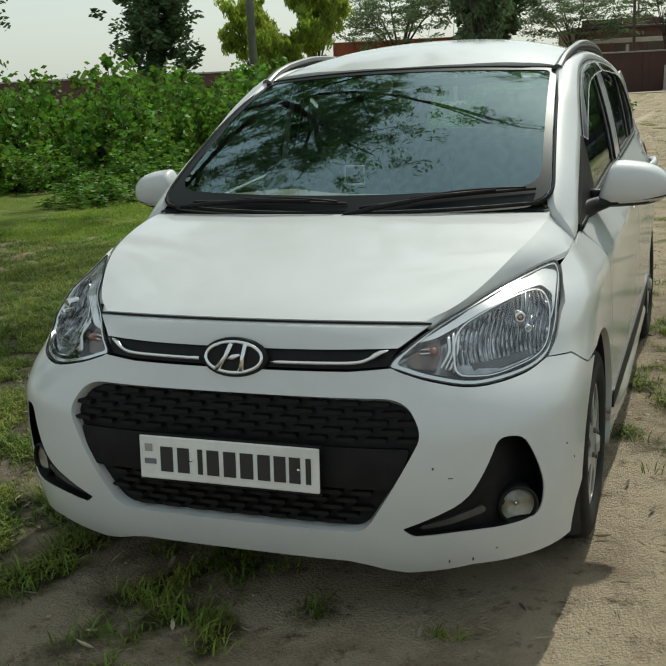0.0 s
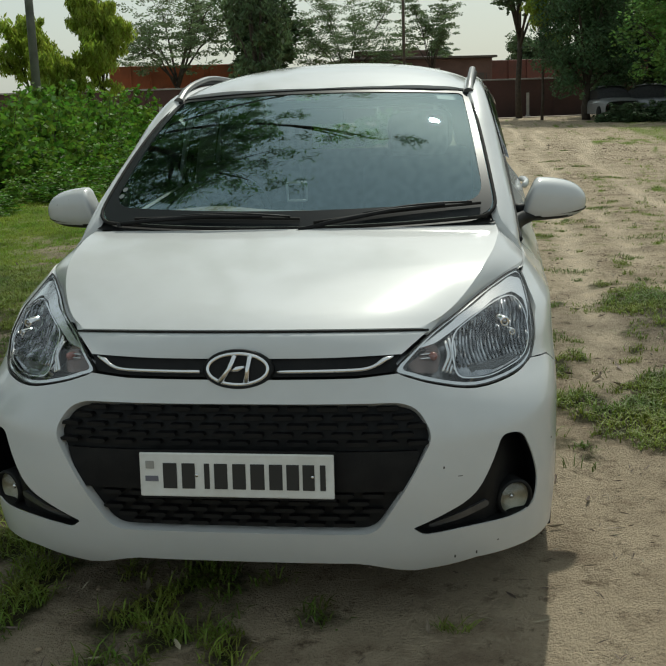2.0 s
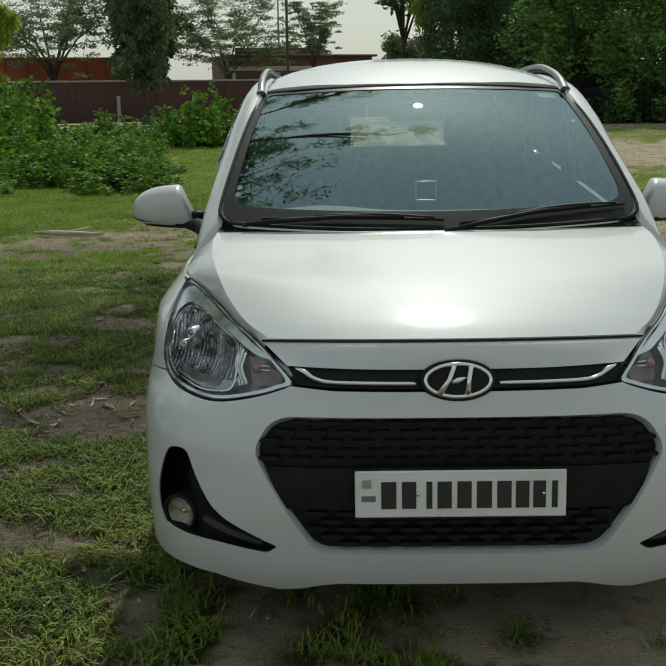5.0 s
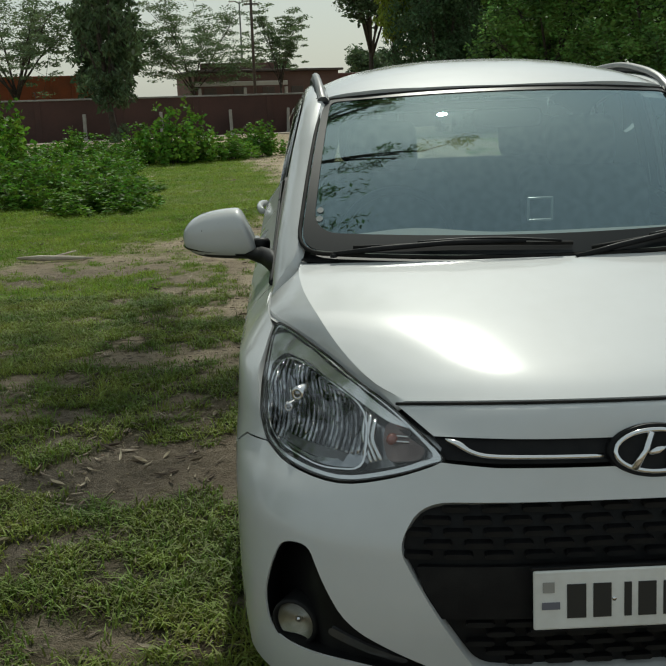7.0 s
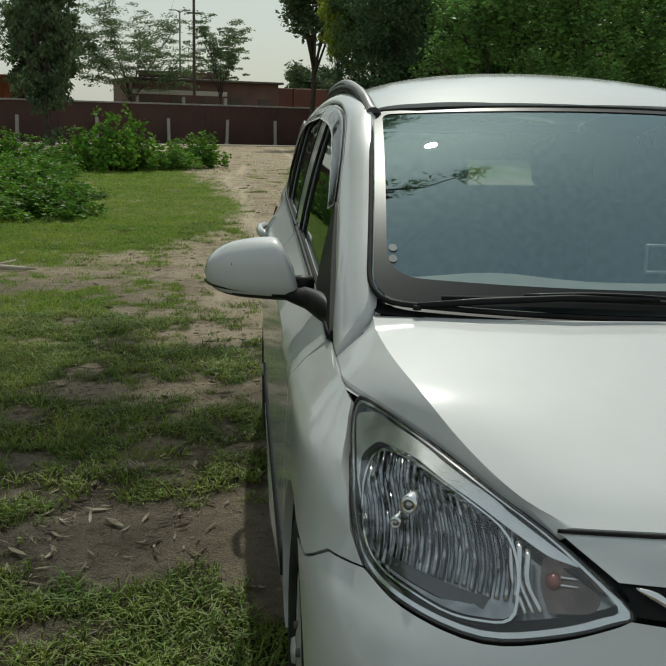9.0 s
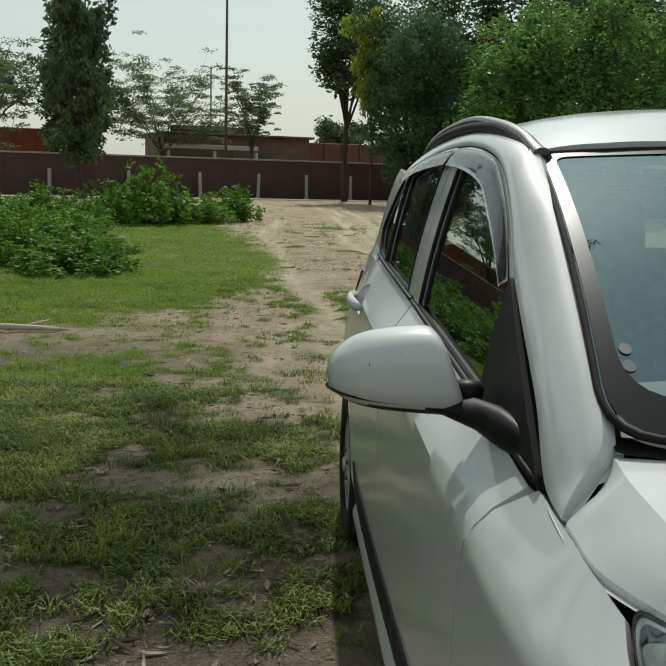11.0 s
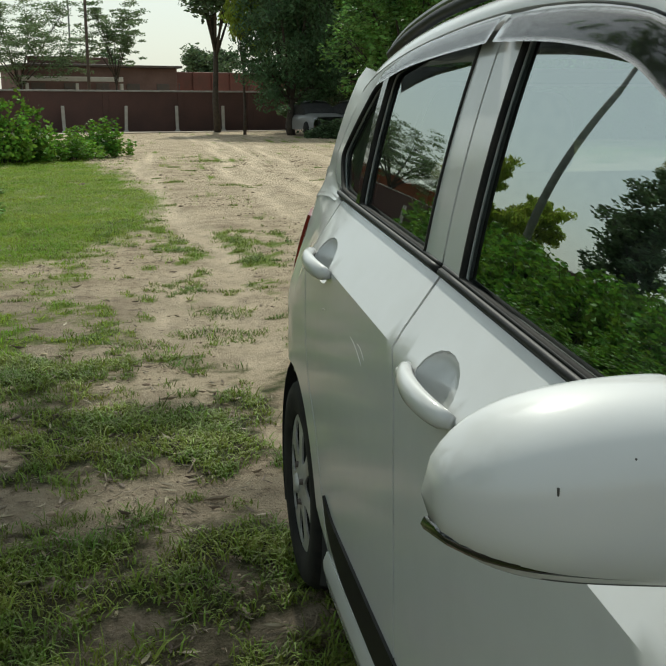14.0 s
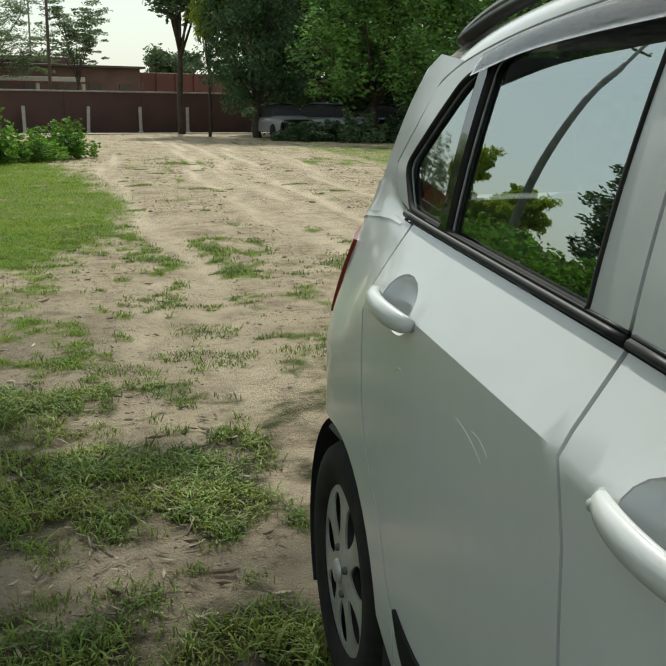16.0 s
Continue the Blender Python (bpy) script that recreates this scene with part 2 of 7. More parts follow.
def sheet(outline, lift, step=0.03, holes=(), depth=0.015, proud=0.0, crease=(), thin=()):
    """A panel: the 2D outline (with holes) filled with triangles, carried on to a surface, with edges turned in by depth
    (thin: the numbers of holes with a sharp edge)."""
    from mathutils.geometry import delaunay_2d_cdt
    loops = [dense(l, step) for l in (outline, *holes)]
    pts, edges = [], []
    for l in loops:
        k = len(pts)
        pts += [Vector(p) for p in l]
        edges += [(k + i, k + (i + 1) % len(l)) for i in range(len(l))]
    line = [p for p in crease if inside(p, loops[0]) and not any(inside(p, h) for h in loops[1:]) and min((Vector(p) - q).length for q in pts) > 0.2 * step]
    k = len(pts)
    pts += [Vector(p) for p in line]
    edges += [(k + i, k + i + 1) for i in range(len(line) - 1) if (Vector(line[i]) - Vector(line[i + 1])).length < 1.6 * step]
    rim = np.array([tuple(p) for p in pts])
    lo, hi = rim.min(0), rim.max(0)
    row = 0
    y = lo[1] + step * 0.5
    while y < hi[1]:
        x = lo[0] + step * (0.25 + 0.5 * (row % 2))
        while x < hi[0]:
            if inside((x, y), loops[0]) and not any(inside((x, y), h) for h in loops[1:]) and ((rim - (x, y)) ** 2).sum(1).min() > (0.45 * step) ** 2:
                pts.append(Vector((x, y)))
            x += step
        y += step * 0.87
        row += 1
    v, _, f, *_ = delaunay_2d_cdt(pts, edges, [], 0, 1e-6)

    def keep(t):
        c = (sum(v[i][0] for i in t) / 3, sum(v[i][1] for i in t) / 3)
        return inside(c, loops[0]) and not any(inside(c, h) for h in loops[1:])
    f = [t for t in f if keep(t)]
    bm = bmesh.new()
    e = 1e-3

    def normal(a, b):
        d = (Vector(lift(a + e, b)) - Vector(lift(a - e, b))).cross(Vector(lift(a, b + e)) - Vector(lift(a, b - e)))
        return d.normalized() if d.length > 1e-12 else Vector((0, 0, 1))
    nor = [normal(*p) for p in v]
    top = [bm.verts.new(Vector(lift(*p)) + nor[i] * proud) for i, p in enumerate(v)]
    for t in f:
        try:
            bm.faces.new([top[i] for i in t])
        except ValueError:
            pass
    bm.verts.index_update()
    if line:
        on = {(round(x, 5), round(y, 5)) for x, y in line}
        marked = {i for i, q in enumerate(v) if (round(q[0], 5), round(q[1], 5)) in on}
        for ed in bm.edges:
            a, b = (q.index for q in ed.verts)
            if a in marked and b in marked and (Vector(v[a]) - Vector(v[b])).length < 1.6 * step:
                ed.smooth = False
    if depth:
        sharp = {(round(x, 4), round(y, 4)) for i in thin for x, y in loops[1 + i]}
        low, border = {}, [ed for ed in bm.edges if len(ed.link_faces) == 1]
        bm.verts.index_update()
        for ed in border:
            loop = ed.link_loops[0]
            a, b = loop.vert, loop.link_loop_next.vert
            for q in (a, b):
                if q not in low:
                    on_thin = (round(v[q.index][0], 4), round(v[q.index][1], 4)) in sharp
                    low[q] = bm.verts.new(q.co - nor[q.index] * (0.004 if on_thin else depth))
            bm.faces.new((b, a, low[a], low[b]))
            ed.smooth = False
    for q in [q for q in bm.verts if not q.link_faces]:
        bm.verts.remove(q)
    return bm


def grid_mesh(nu, nv, f, bm=None):
    """A sheet of nu x nv cells; f(u, v) gives the place for u and v in 0..1."""
    bm = bm or bmesh.new()
    rows = [[bm.verts.new(f(i / nu, j / nv)) for i in range(nu + 1)] for j in range(nv + 1)]
    for a, b in zip(rows, rows[1:]):
        for i in range(nu):
            bm.faces.new((a[i], a[i + 1], b[i + 1], b[i]))
    return bm


def flip_x(bm):
    bmesh.ops.scale(bm, vec=(-1, 1, 1), verts=bm.verts)
    bmesh.ops.reverse_faces(bm, faces=bm.faces)
    return bm


# ---- ground ----
def bend(y):
    return 0.25 * math.sin(y * 0.23) + 0.1 * math.sin(y * 0.71 + 1.0)


def track(x, y):
    """How deep a point lies in one of the wheel tracks, 0 to 1."""
    t = 0.0
    for x0, y0, y1, w in ((1.22, 1.5, 40.0, 0.12), (1.72, 6.0, 34.0, 0.10), (2.6, 8.0, 30.0, 0.11), (-0.62, 5.5, 30.0, 0.11), (-1.02, 6.0, 9.5, 0.10), (0.75, 9.0, 44.0, 0.12)):
        if y0 < y < y1:
            w *= 1 + 0.03 * y
            t = max(t, math.exp(-((x - x0 - bend(y + x0) * min(1.0, y / 14) - 0.012 * x0 * y) / w) ** 2) * min(1.0, (y - y0) / 0.6))
    return t


def ground_z(x, y):
    rise = 0.5 * min(max((y - 7.0) / 42.0, 0.0), 1.0) ** 1.15
    if abs(x) > 30 or y > 60:
        return rise
    near = 0.016 * noise.noise((x * 0.7, y * 0.7, 3.1)) + 0.010 * noise.noise((x * 2.6, y * 2.6, 7.7)) + 0.006 * noise.noise((x * 7.0, y * 7.0, 1.7))
    return rise + near - 0.020 * track(x, y)


def blob(x, y, cx, cy, rx, ry):
    return math.exp(-(((x - cx) / rx) ** 2 + ((y - cy) / ry) ** 2))


def lawn(x, y):
    edge = -0.9 + 0.12 * min(max(y - 8.0, 0.0), 8.0) - 0.16 * max(y - 17.0, 0.0) - (1.1 * max(7.6 - y, 0.0))
    e = edge - x + 0.5 * noise.noise((x * 1.2, y * 0.8, 9.0)) + 0.25 * noise.noise((x * 4.0, y * 3.0, 19.0))
    fade = min(max((y - 4.4 + 1.2 * noise.noise((x * 0.8, y * 0.5, 27.0))) / 2.2, 0.0), 1.0)
    return fade * min(max(e / 1.3, 0.0), 1.0) * (1 - 0.8 * blob(x, y, -2.7, 7.7, 1.1, 0.9) - 0.45 * blob(x, y, -2.0, 9.3, 0.7, 0.6)) if 3.4 < y < 29 else 0.0


def meadow(x, y):
    """Grass on the open side: a near field, a brown gap, a far strip."""
    wob = 0.5 * noise.noise((x * 0.7, y * 0.5, 14.0)) + 0.25 * noise.noise((x * 2.6, y * 1.8, 24.0))
    near = min(max((x - 2.05 - 0.10 * (y - 5.0) + 0.8 * wob) / 0.9, 0.0), 1.0) * min(max((y - 4.8 + 0.6 * wob) / 0.7, 0.0), 1.0) * min(max((17.5 - y + 2.2 * wob) / 2.0, 0.0), 1.0)
    far = min(max((x - 4.2 + 2.0 * wob) / 1.5, 0.0), 1.0) * min(max((y - 24.5 + 2.5 * wob) / 1.5, 0.0), 1.0) * min(max((37.0 - y + 2.0 * wob) / 2.0, 0.0), 1.0)
    return max(near, 0.9 * far)


def grassy(x, y):
    """0: bare soil, 1: full turf."""
    fine = 0.48 * noise.noise((x * 2.6, y * 2.2, 5.0)) + 0.50 * noise.noise((x * 6.5, y * 4.6, 2.0)) + 0.34 * noise.noise((x * 15.0, y * 11.0, 8.0))
    g = 0.29 + 0.22 * noise.noise((x * 0.8, y * 0.6, 11.0)) + fine
    for cx, cy, rx, ry, k in ((-1.15, 1.35, 0.5, 0.36, 1.1), (-1.7, 0.6, 0.8, 0.5, 0.7), (-1.3, 2.95, 0.5, 0.5, 0.5), (-1.9, 3.0, 0.5, 0.4, 0.4), (-1.3, 3.5, 0.6, 0.3, 0.5),
                              (-1.3, 4.6, 0.75, 0.45, 0.62), (-2.4, 4.4, 0.8, 0.7, 0.5), (-0.85, 5.1, 0.2, 0.25, 0.4), (-1.55, 6.0, 0.3, 0.25, 0.35),
                              (-2.6, 1.6, 0.7, 0.8, 0.45), (-0.5, 0.05, 0.45, 0.3, 0.5), (0.05, -0.05, 0.25, 0.3, 0.35), (-1.2, 0.3, 0.5, 0.5, 0.45),
                              (1.36, 2.1, 0.30, 0.55, 1.7), (2.0, 4.6, 0.7, 0.35, 1.3), (3.0, 3.6, 0.6, 0.5, 0.7), (2.9, 1.9, 0.4, 0.5, 0.6), (1.75, 3.5, 0.25, 0.2, 0.5), (-4.2, 4.4, 1.9, 1.6, 0.75), (-3.4, 2.6, 1.0, 0.9, 0.6), (-0.3, 10.6, 0.4, 1.0, 0.6), (5.5, 14.0, 2.8, 1.6, 0.7),
                              (9.0, 26.0, 6.0, 3.0, 0.6), (0.8, 26.0, 0.8, 2.5, 0.35), (7.0, 40.0, 5.0, 3.0, 0.5), (-3.2, 5.6, 1.2, 0.8, 0.5), (-2.2, 6.6, 1.2, 0.8, 0.75), (-1.3, 7.4, 0.6, 0.6, 0.5)):
        g += 0.58 * k * blob(x, y, cx, cy, rx * 1.15, ry * 1.15)
    for cx, cy, rx, ry, k in ((-1.1, 2.15, 0.35, 0.2, 0.4), (-1.55, 1.4, 0.15, 0.35, 0.3), (-1.2, 4.02, 0.5, 0.13, 0.6), (1.0, 0.1, 0.75, 1.1, 0.7), (-1.2, 7.0, 0.8, 1.2, 0.35)):
        g -= k * blob(x, y, cx, cy, rx, ry)
    g -= 0.3 * track(x, y) + (0.10 if y > 12 and x > -1.5 else 0.0)
    return min(max(g, (0.78 + 0.5 * fine) * lawn(x, y), (0.66 + 0.45 * fine) * meadow(x, y), 0.0), 1.0)


def ground_material():
    m = bpy.data.materials.new("sandy_ground")
    m.use_nodes = True
    nt = m.node_tree
    b = nt.nodes["Principled BSDF"]
    b.inputs["Roughness"].default_value, b.inputs["Specular IOR Level"].default_value = 0.95, 0.15
    at = nt.nodes.new("ShaderNodeAttribute")
    at.attribute_name = "turf"
    tex = nt.nodes.new("ShaderNodeTexCoord")

    def nz(scale, detail, rough=0.6):
        n = nt.nodes.new("ShaderNodeTexNoise")
        n.inputs["Scale"].default_value, n.inputs["Detail"].default_value, n.inputs["Roughness"].default_value = scale, detail, rough
        nt.links.new(tex.outputs["Object"], n.inputs["Vector"])
        return n.outputs[0]

    def mixc(fac, a, c):
        n = nt.nodes.new("ShaderNodeMix")
        n.data_type = "RGBA"
        nt.links.new(fac, n.inputs[0])
        for s, k in ((a, 6), (c, 7)):
            if isinstance(s, tuple):
                n.inputs[k].default_value = (*s, 1)
            else:
                nt.links.new(s, n.inputs[k])
        return n.outputs[2]

    def rng(s, lo, hi):
        n = nt.nodes.new("ShaderNodeMapRange")
        n.inputs[1].default_value, n.inputs[2].default_value = lo, hi
        nt.links.new(s, n.inputs[0])
        return n.outputs[0]
    def attr(name):
        n = nt.nodes.new("ShaderNodeAttribute")
        n.attribute_name = name
        return n.outputs["Fac"]
    sand = mixc(rng(nz(1.3, 6), 0.35, 0.7), (0.60, 0.485, 0.34), (0.47, 0.375, 0.255))
    sand = mixc(rng(nz(2.6, 9, 0.75), 0.48, 0.66), sand, (0.31, 0.235, 0.16))
    sand = mixc(rng(nz(9, 9, 0.8), 0.545, 0.65), sand, (0.15, 0.108, 0.068))
    # brown loam, darkened to carry tree shade in its colour
    shaded_loam = mixc(rng(nz(2.4, 7, 0.65), 0.38, 0.66), (0.215, 0.182, 0.142), (0.115, 0.096, 0.074))
    shaded_loam = mixc(rng(nz(17, 8, 0.75), 0.48, 0.62), shaded_loam, (0.062, 0.048, 0.034))
    sand = mixc(attr("shaded_loam"), sand, shaded_loam)
    sand = mixc(attr("track"), sand, (0.76, 0.63, 0.46))
    sand = mixc(rng(nz(90, 3), 0.55, 0.85), sand, (0.40, 0.32, 0.23))
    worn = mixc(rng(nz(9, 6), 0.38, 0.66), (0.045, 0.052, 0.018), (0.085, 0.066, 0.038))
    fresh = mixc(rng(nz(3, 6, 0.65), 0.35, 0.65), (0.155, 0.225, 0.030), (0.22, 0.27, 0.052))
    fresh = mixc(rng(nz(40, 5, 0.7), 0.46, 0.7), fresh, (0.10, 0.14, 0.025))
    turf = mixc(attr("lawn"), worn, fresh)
    add = nt.nodes.new("ShaderNodeMath")
    add.operation = "MULTIPLY_ADD"
    add.inputs[1].default_value = 0.5
    nt.links.new(nz(22, 5, 0.7), add.inputs[0])
    nt.links.new(at.outputs["Fac"], add.inputs[2])
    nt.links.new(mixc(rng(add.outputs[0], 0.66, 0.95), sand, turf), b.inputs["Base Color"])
    bp = nt.nodes.new("ShaderNodeBump")
    bp.inputs["Strength"].default_value, bp.inputs["Distance"].default_value = 1.0, 0.045
    hs = nt.nodes.new("ShaderNodeMath")
    nt.links.new(nz(16, 8, 0.7), hs.inputs[0])
    nt.links.new(nz(110, 4, 0.6), hs.inputs[1])
    nt.links.new(hs.outputs[0], bp.inputs["Height"])
    nt.links.new(bp.outputs[0], b.inputs["Normal"])
    return m


def axis_steps(lo, hi, fine_lo, fine_hi, step, grow):
    v = list(np.arange(fine_lo, fine_hi, step))
    a, s = fine_lo, step
    while a > lo:
        s *= grow
        a -= s
        v.insert(0, a)
    a, s = v[-1], step
    while a < hi:
        s *= grow
        a += s
        v.append(a)
    return v


gx = axis_steps(-900, 900, -4.5, 3.5, 0.07, 1.09)
gy = axis_steps(-300, 1500, -1.5, 9.0, 0.07, 1.07)
verts = [(x, y, ground_z(x, y)) for y in gy for x in gx]
nx = len(gx)
faces = [(j * nx + i, j * nx + i + 1, (j + 1) * nx + i + 1, (j + 1) * nx + i) for j in range(len(gy) - 1) for i in range(nx - 1)]
me = bpy.data.meshes.new("ground")
me.from_pydata(verts, [], faces)
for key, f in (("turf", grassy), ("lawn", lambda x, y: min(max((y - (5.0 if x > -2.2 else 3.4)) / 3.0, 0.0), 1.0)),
               # dark soil patches that also paint in tree shade, above all at (2.6, 3.85)
               ("shaded_loam", lambda x, y: min(1.0, 1.1 * blob(x, y, -2.3, 1.8, 1.9, 2.4) + 0.5 * blob(x, y, 1.7, 2.2, 0.6, 0.9) + 1.1 * blob(x, y, 2.6, 3.85, 1.5, 0.75) + 0.75 * blob(x, y, -2.7, 6.9, 1.5, 1.3))),
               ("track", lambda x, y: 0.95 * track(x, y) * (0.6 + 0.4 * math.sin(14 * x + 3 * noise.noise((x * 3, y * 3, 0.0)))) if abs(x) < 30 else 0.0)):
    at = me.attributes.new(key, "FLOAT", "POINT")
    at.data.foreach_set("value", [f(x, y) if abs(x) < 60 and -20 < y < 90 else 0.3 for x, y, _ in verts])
me.polygons.foreach_set("use_smooth", [True] * len(me.polygons))
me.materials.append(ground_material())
tagged(new("ground", me), "sandy ground with patches of worn grass and wheel tracks", "ground", kind="structure")

rnd = random.Random(4)
GRASS = mat("grass_blades", (0.098, 0.155, 0.020), 0.6, col2=(0.235, 0.270, 0.046), scale=2.5, fine=9, per=0.5, translucent=0.34, spec=0.3)
LAWN = mat("lawn_blades", (0.155, 0.265, 0.022), 0.6, col2=(0.29, 0.355, 0.050), scale=1.2, fine=7, per=0.4, translucent=0.45, spec=0.2)
STRAW = mat("dry_litter", (0.33, 0.275, 0.205), 0.8, col2=(0.14, 0.10, 0.066), scale=9, per=0.5)
LEAF_A = mat("leaf_green", (0.050, 0.112, 0.034), 0.5, col2=(0.19, 0.33, 0.075), scale=0.9, fine=3, per=0.45, mix=0.42, translucent=0.38, spec=0.3)
LEAF_B = mat("leaf_dark", (0.055, 0.090, 0.042), 0.55, col2=(0.115, 0.165, 0.072), scale=0.6, fine=4, per=0.5, translucent=0.3, spec=0.3)
LEAF_C = mat("leaf_bright", (0.24, 0.33, 0.035), 0.5, col2=(0.34, 0.40, 0.06), scale=0.8, fine=4, per=0.35, translucent=0.55)
LEAF_S = mat("shrub_leaf", (0.070, 0.160, 0.016), 0.6, col2=(0.165, 0.28, 0.034), scale=0.9, fine=5, per=0.5, translucent=0.42, spec=0.3)
LEAF_D = mat("feathery_leaf", (0.105, 0.155, 0.070), 0.55, col2=(0.165, 0.215, 0.10), scale=0.5, fine=4, per=0.45, translucent=0.4, spec=0.3)
LEAF_E = mat("drooping_leaf", (0.062, 0.115, 0.052), 0.55, col2=(0.125, 0.20, 0.088), scale=0.6, fine=4, per=0.5, translucent=0.4, spec=0.3)
BARK = mat("bark", (0.07, 0.055, 0.042), 0.9, col2=(0.035, 0.028, 0.022), scale=7, fine=40, bump=0.01)


def stuff(name, verts, faces, material, label, category):
    me = bpy.data.meshes.new(name)
    me.from_pydata(verts, [], faces)
    me.materials.append(material)
    return tagged(new(name, me), label, category, kind="stuff")


def grass_field(name, zones, blades, long, material, label):
    v, f = [], []
    for x0, x1, y0, y1, n in zones:
        for _ in range(n):
            x, y = rnd.uniform(x0, x1), rnd.uniform(y0, y1)
            g = grassy(x, y) + 0.30 * noise.noise((x * 8, y * 8, 1.0)) + 0.30 * noise.noise((x * 21, y * 21, 4.0))
            if g < 0.57 or rnd.random() > (g - 0.49) * 2.8 or (abs(x) < 0.7 and 0.4 < y < 3.5):
                continue
            z = ground_z(x, y)
            big = 1.0 + 0.05 * max(y - 4, 0)
            tall = rnd.uniform(0.55, 1.3) * (0.55 + 0.75 * g) * (1.7 if rnd.random() < 0.05 else 1.0)
            for _ in range(blades):
                a, h, w = rnd.uniform(0, 6.283), rnd.uniform(0.4, 1.0) * long * tall, rnd.uniform(0.0015, 0.0036) * big * (long / 0.05) ** 0.5
                ox, oy = x + rnd.gauss(0, 0.02) * big, y + rnd.gauss(0, 0.02) * big
                lean = rnd.uniform(0.5, 2.2) * h
                dx, dy = math.cos(a), math.sin(a)
                k = len(v)
                v += [(ox - dy * w, oy + dx * w, z - 0.004), (ox + dy * w, oy - dx * w, z - 0.004),
                      (ox + dx * lean * 0.42 + dy * w, oy + dy * lean * 0.42 - dx * w, z + h * 0.66), (ox + dx * lean * 0.42 - dy * w, oy + dy * lean * 0.42 + dx * w, z + h * 0.66),
                      (ox + dx * lean, oy + dy * lean, z + h * rnd.uniform(0.55, 1.0))]
                f += [(k, k + 1, k + 2, k + 3), (k + 3, k + 2, k + 4)]
    stuff(name, v, f, material, label, "grass")


grass_field("grass", [(-3.6, -0.7, -0.9, 6.2, 36000), (-6.5, -3.6, 1.5, 6.4, 22000), (-0.8, 2.6, -0.9, 0.4, 6500), (0.7, 3.0, 0.4, 6.5, 18000), (-1.7, 4.0, 6.2, 13.0, 16000)], 6, 0.036, GRASS, "worn green grass in tufts on sandy soil")
grass_field("lawn_grass", [(-6.5, -0.5, 6.2, 14.0, 48000), (-7.0, 0.5, 14.0, 28.0, 32000), (1.8, 7.0, 4.8, 12.0, 18000), (2.0, 11.0, 12.0, 19.0, 16000), (3.5, 16.0, 24.0, 38.0, 14000)], 3, 0.034, LAWN, "bright green lawn before the shrubs")


def tuft_field():
    """Single tussocks and dry bents scattered over the bare soil."""
    for name, count, material, label in (("grass_tussock", 300, GRASS, "small green tussocks scattered on the soil"), ("dry_grass", 900, STRAW, "dry straw-coloured grass stems among the turf")):
        v, f = [], []
        for _ in range(count):
            x, y = rnd.uniform(-3.2, 2.8), rnd.uniform(-0.9, 11.0) if rnd.random() < 0.8 else rnd.uniform(8, 26)
            if (abs(x) < 0.85 and 0.3 < y < 4.0) or noise.noise((x * 0.9, y * 0.9, 60.0)) < -0.12:
                continue
            r = rnd.choice((0.03, 0.05, 0.07, 0.13)) * rnd.uniform(0.7, 1.3) * (1 + 0.05 * max(y - 4, 0))
            dry = name == "dry_grass"
            for _ in range(int(14 if dry else 200 * r / 0.05 * 0.35)):
                a, d = rnd.uniform(0, 6.283), r * rnd.random() ** 0.5
                d *= 1 + 0.7 * noise.noise((math.cos(a) * 1.5 + x * 7, math.sin(a) * 1.5, y * 7))
                ox, oy = x + d * math.cos(a) * 1.3, y + d * math.sin(a) * 0.8
                b, h, w = rnd.uniform(0, 6.283), rnd.uniform(0.006, 0.03), rnd.uniform(0.0012, 0.0024) * (1 + 0.05 * max(y - 4, 0))
                lean, z = (rnd.uniform(1.0, 2.4) if dry else rnd.uniform(0.6, 2.6)) * h, ground_z(ox, oy)
                if dry:
                    h *= 0.45
                dx, dy, k = math.cos(b), math.sin(b), len(v)
                v += [(ox - dy * w, oy + dx * w, z - 0.003), (ox + dy * w, oy - dx * w, z - 0.003), (ox + dx * lean * 0.5 + dy * w, oy + dy * lean * 0.5 - dx * w, z + h * 0.75), (ox + dx * lean * 0.5 - dy * w, oy + dy * lean * 0.5 + dx * w, z + h * 0.75), (ox + dx * lean, oy + dy * lean, z + h)]
                f += [(k, k + 1, k + 2, k + 3), (k + 3, k + 2, k + 4)]
        stuff(name, v, f, material, label, "grass")


tuft_field()


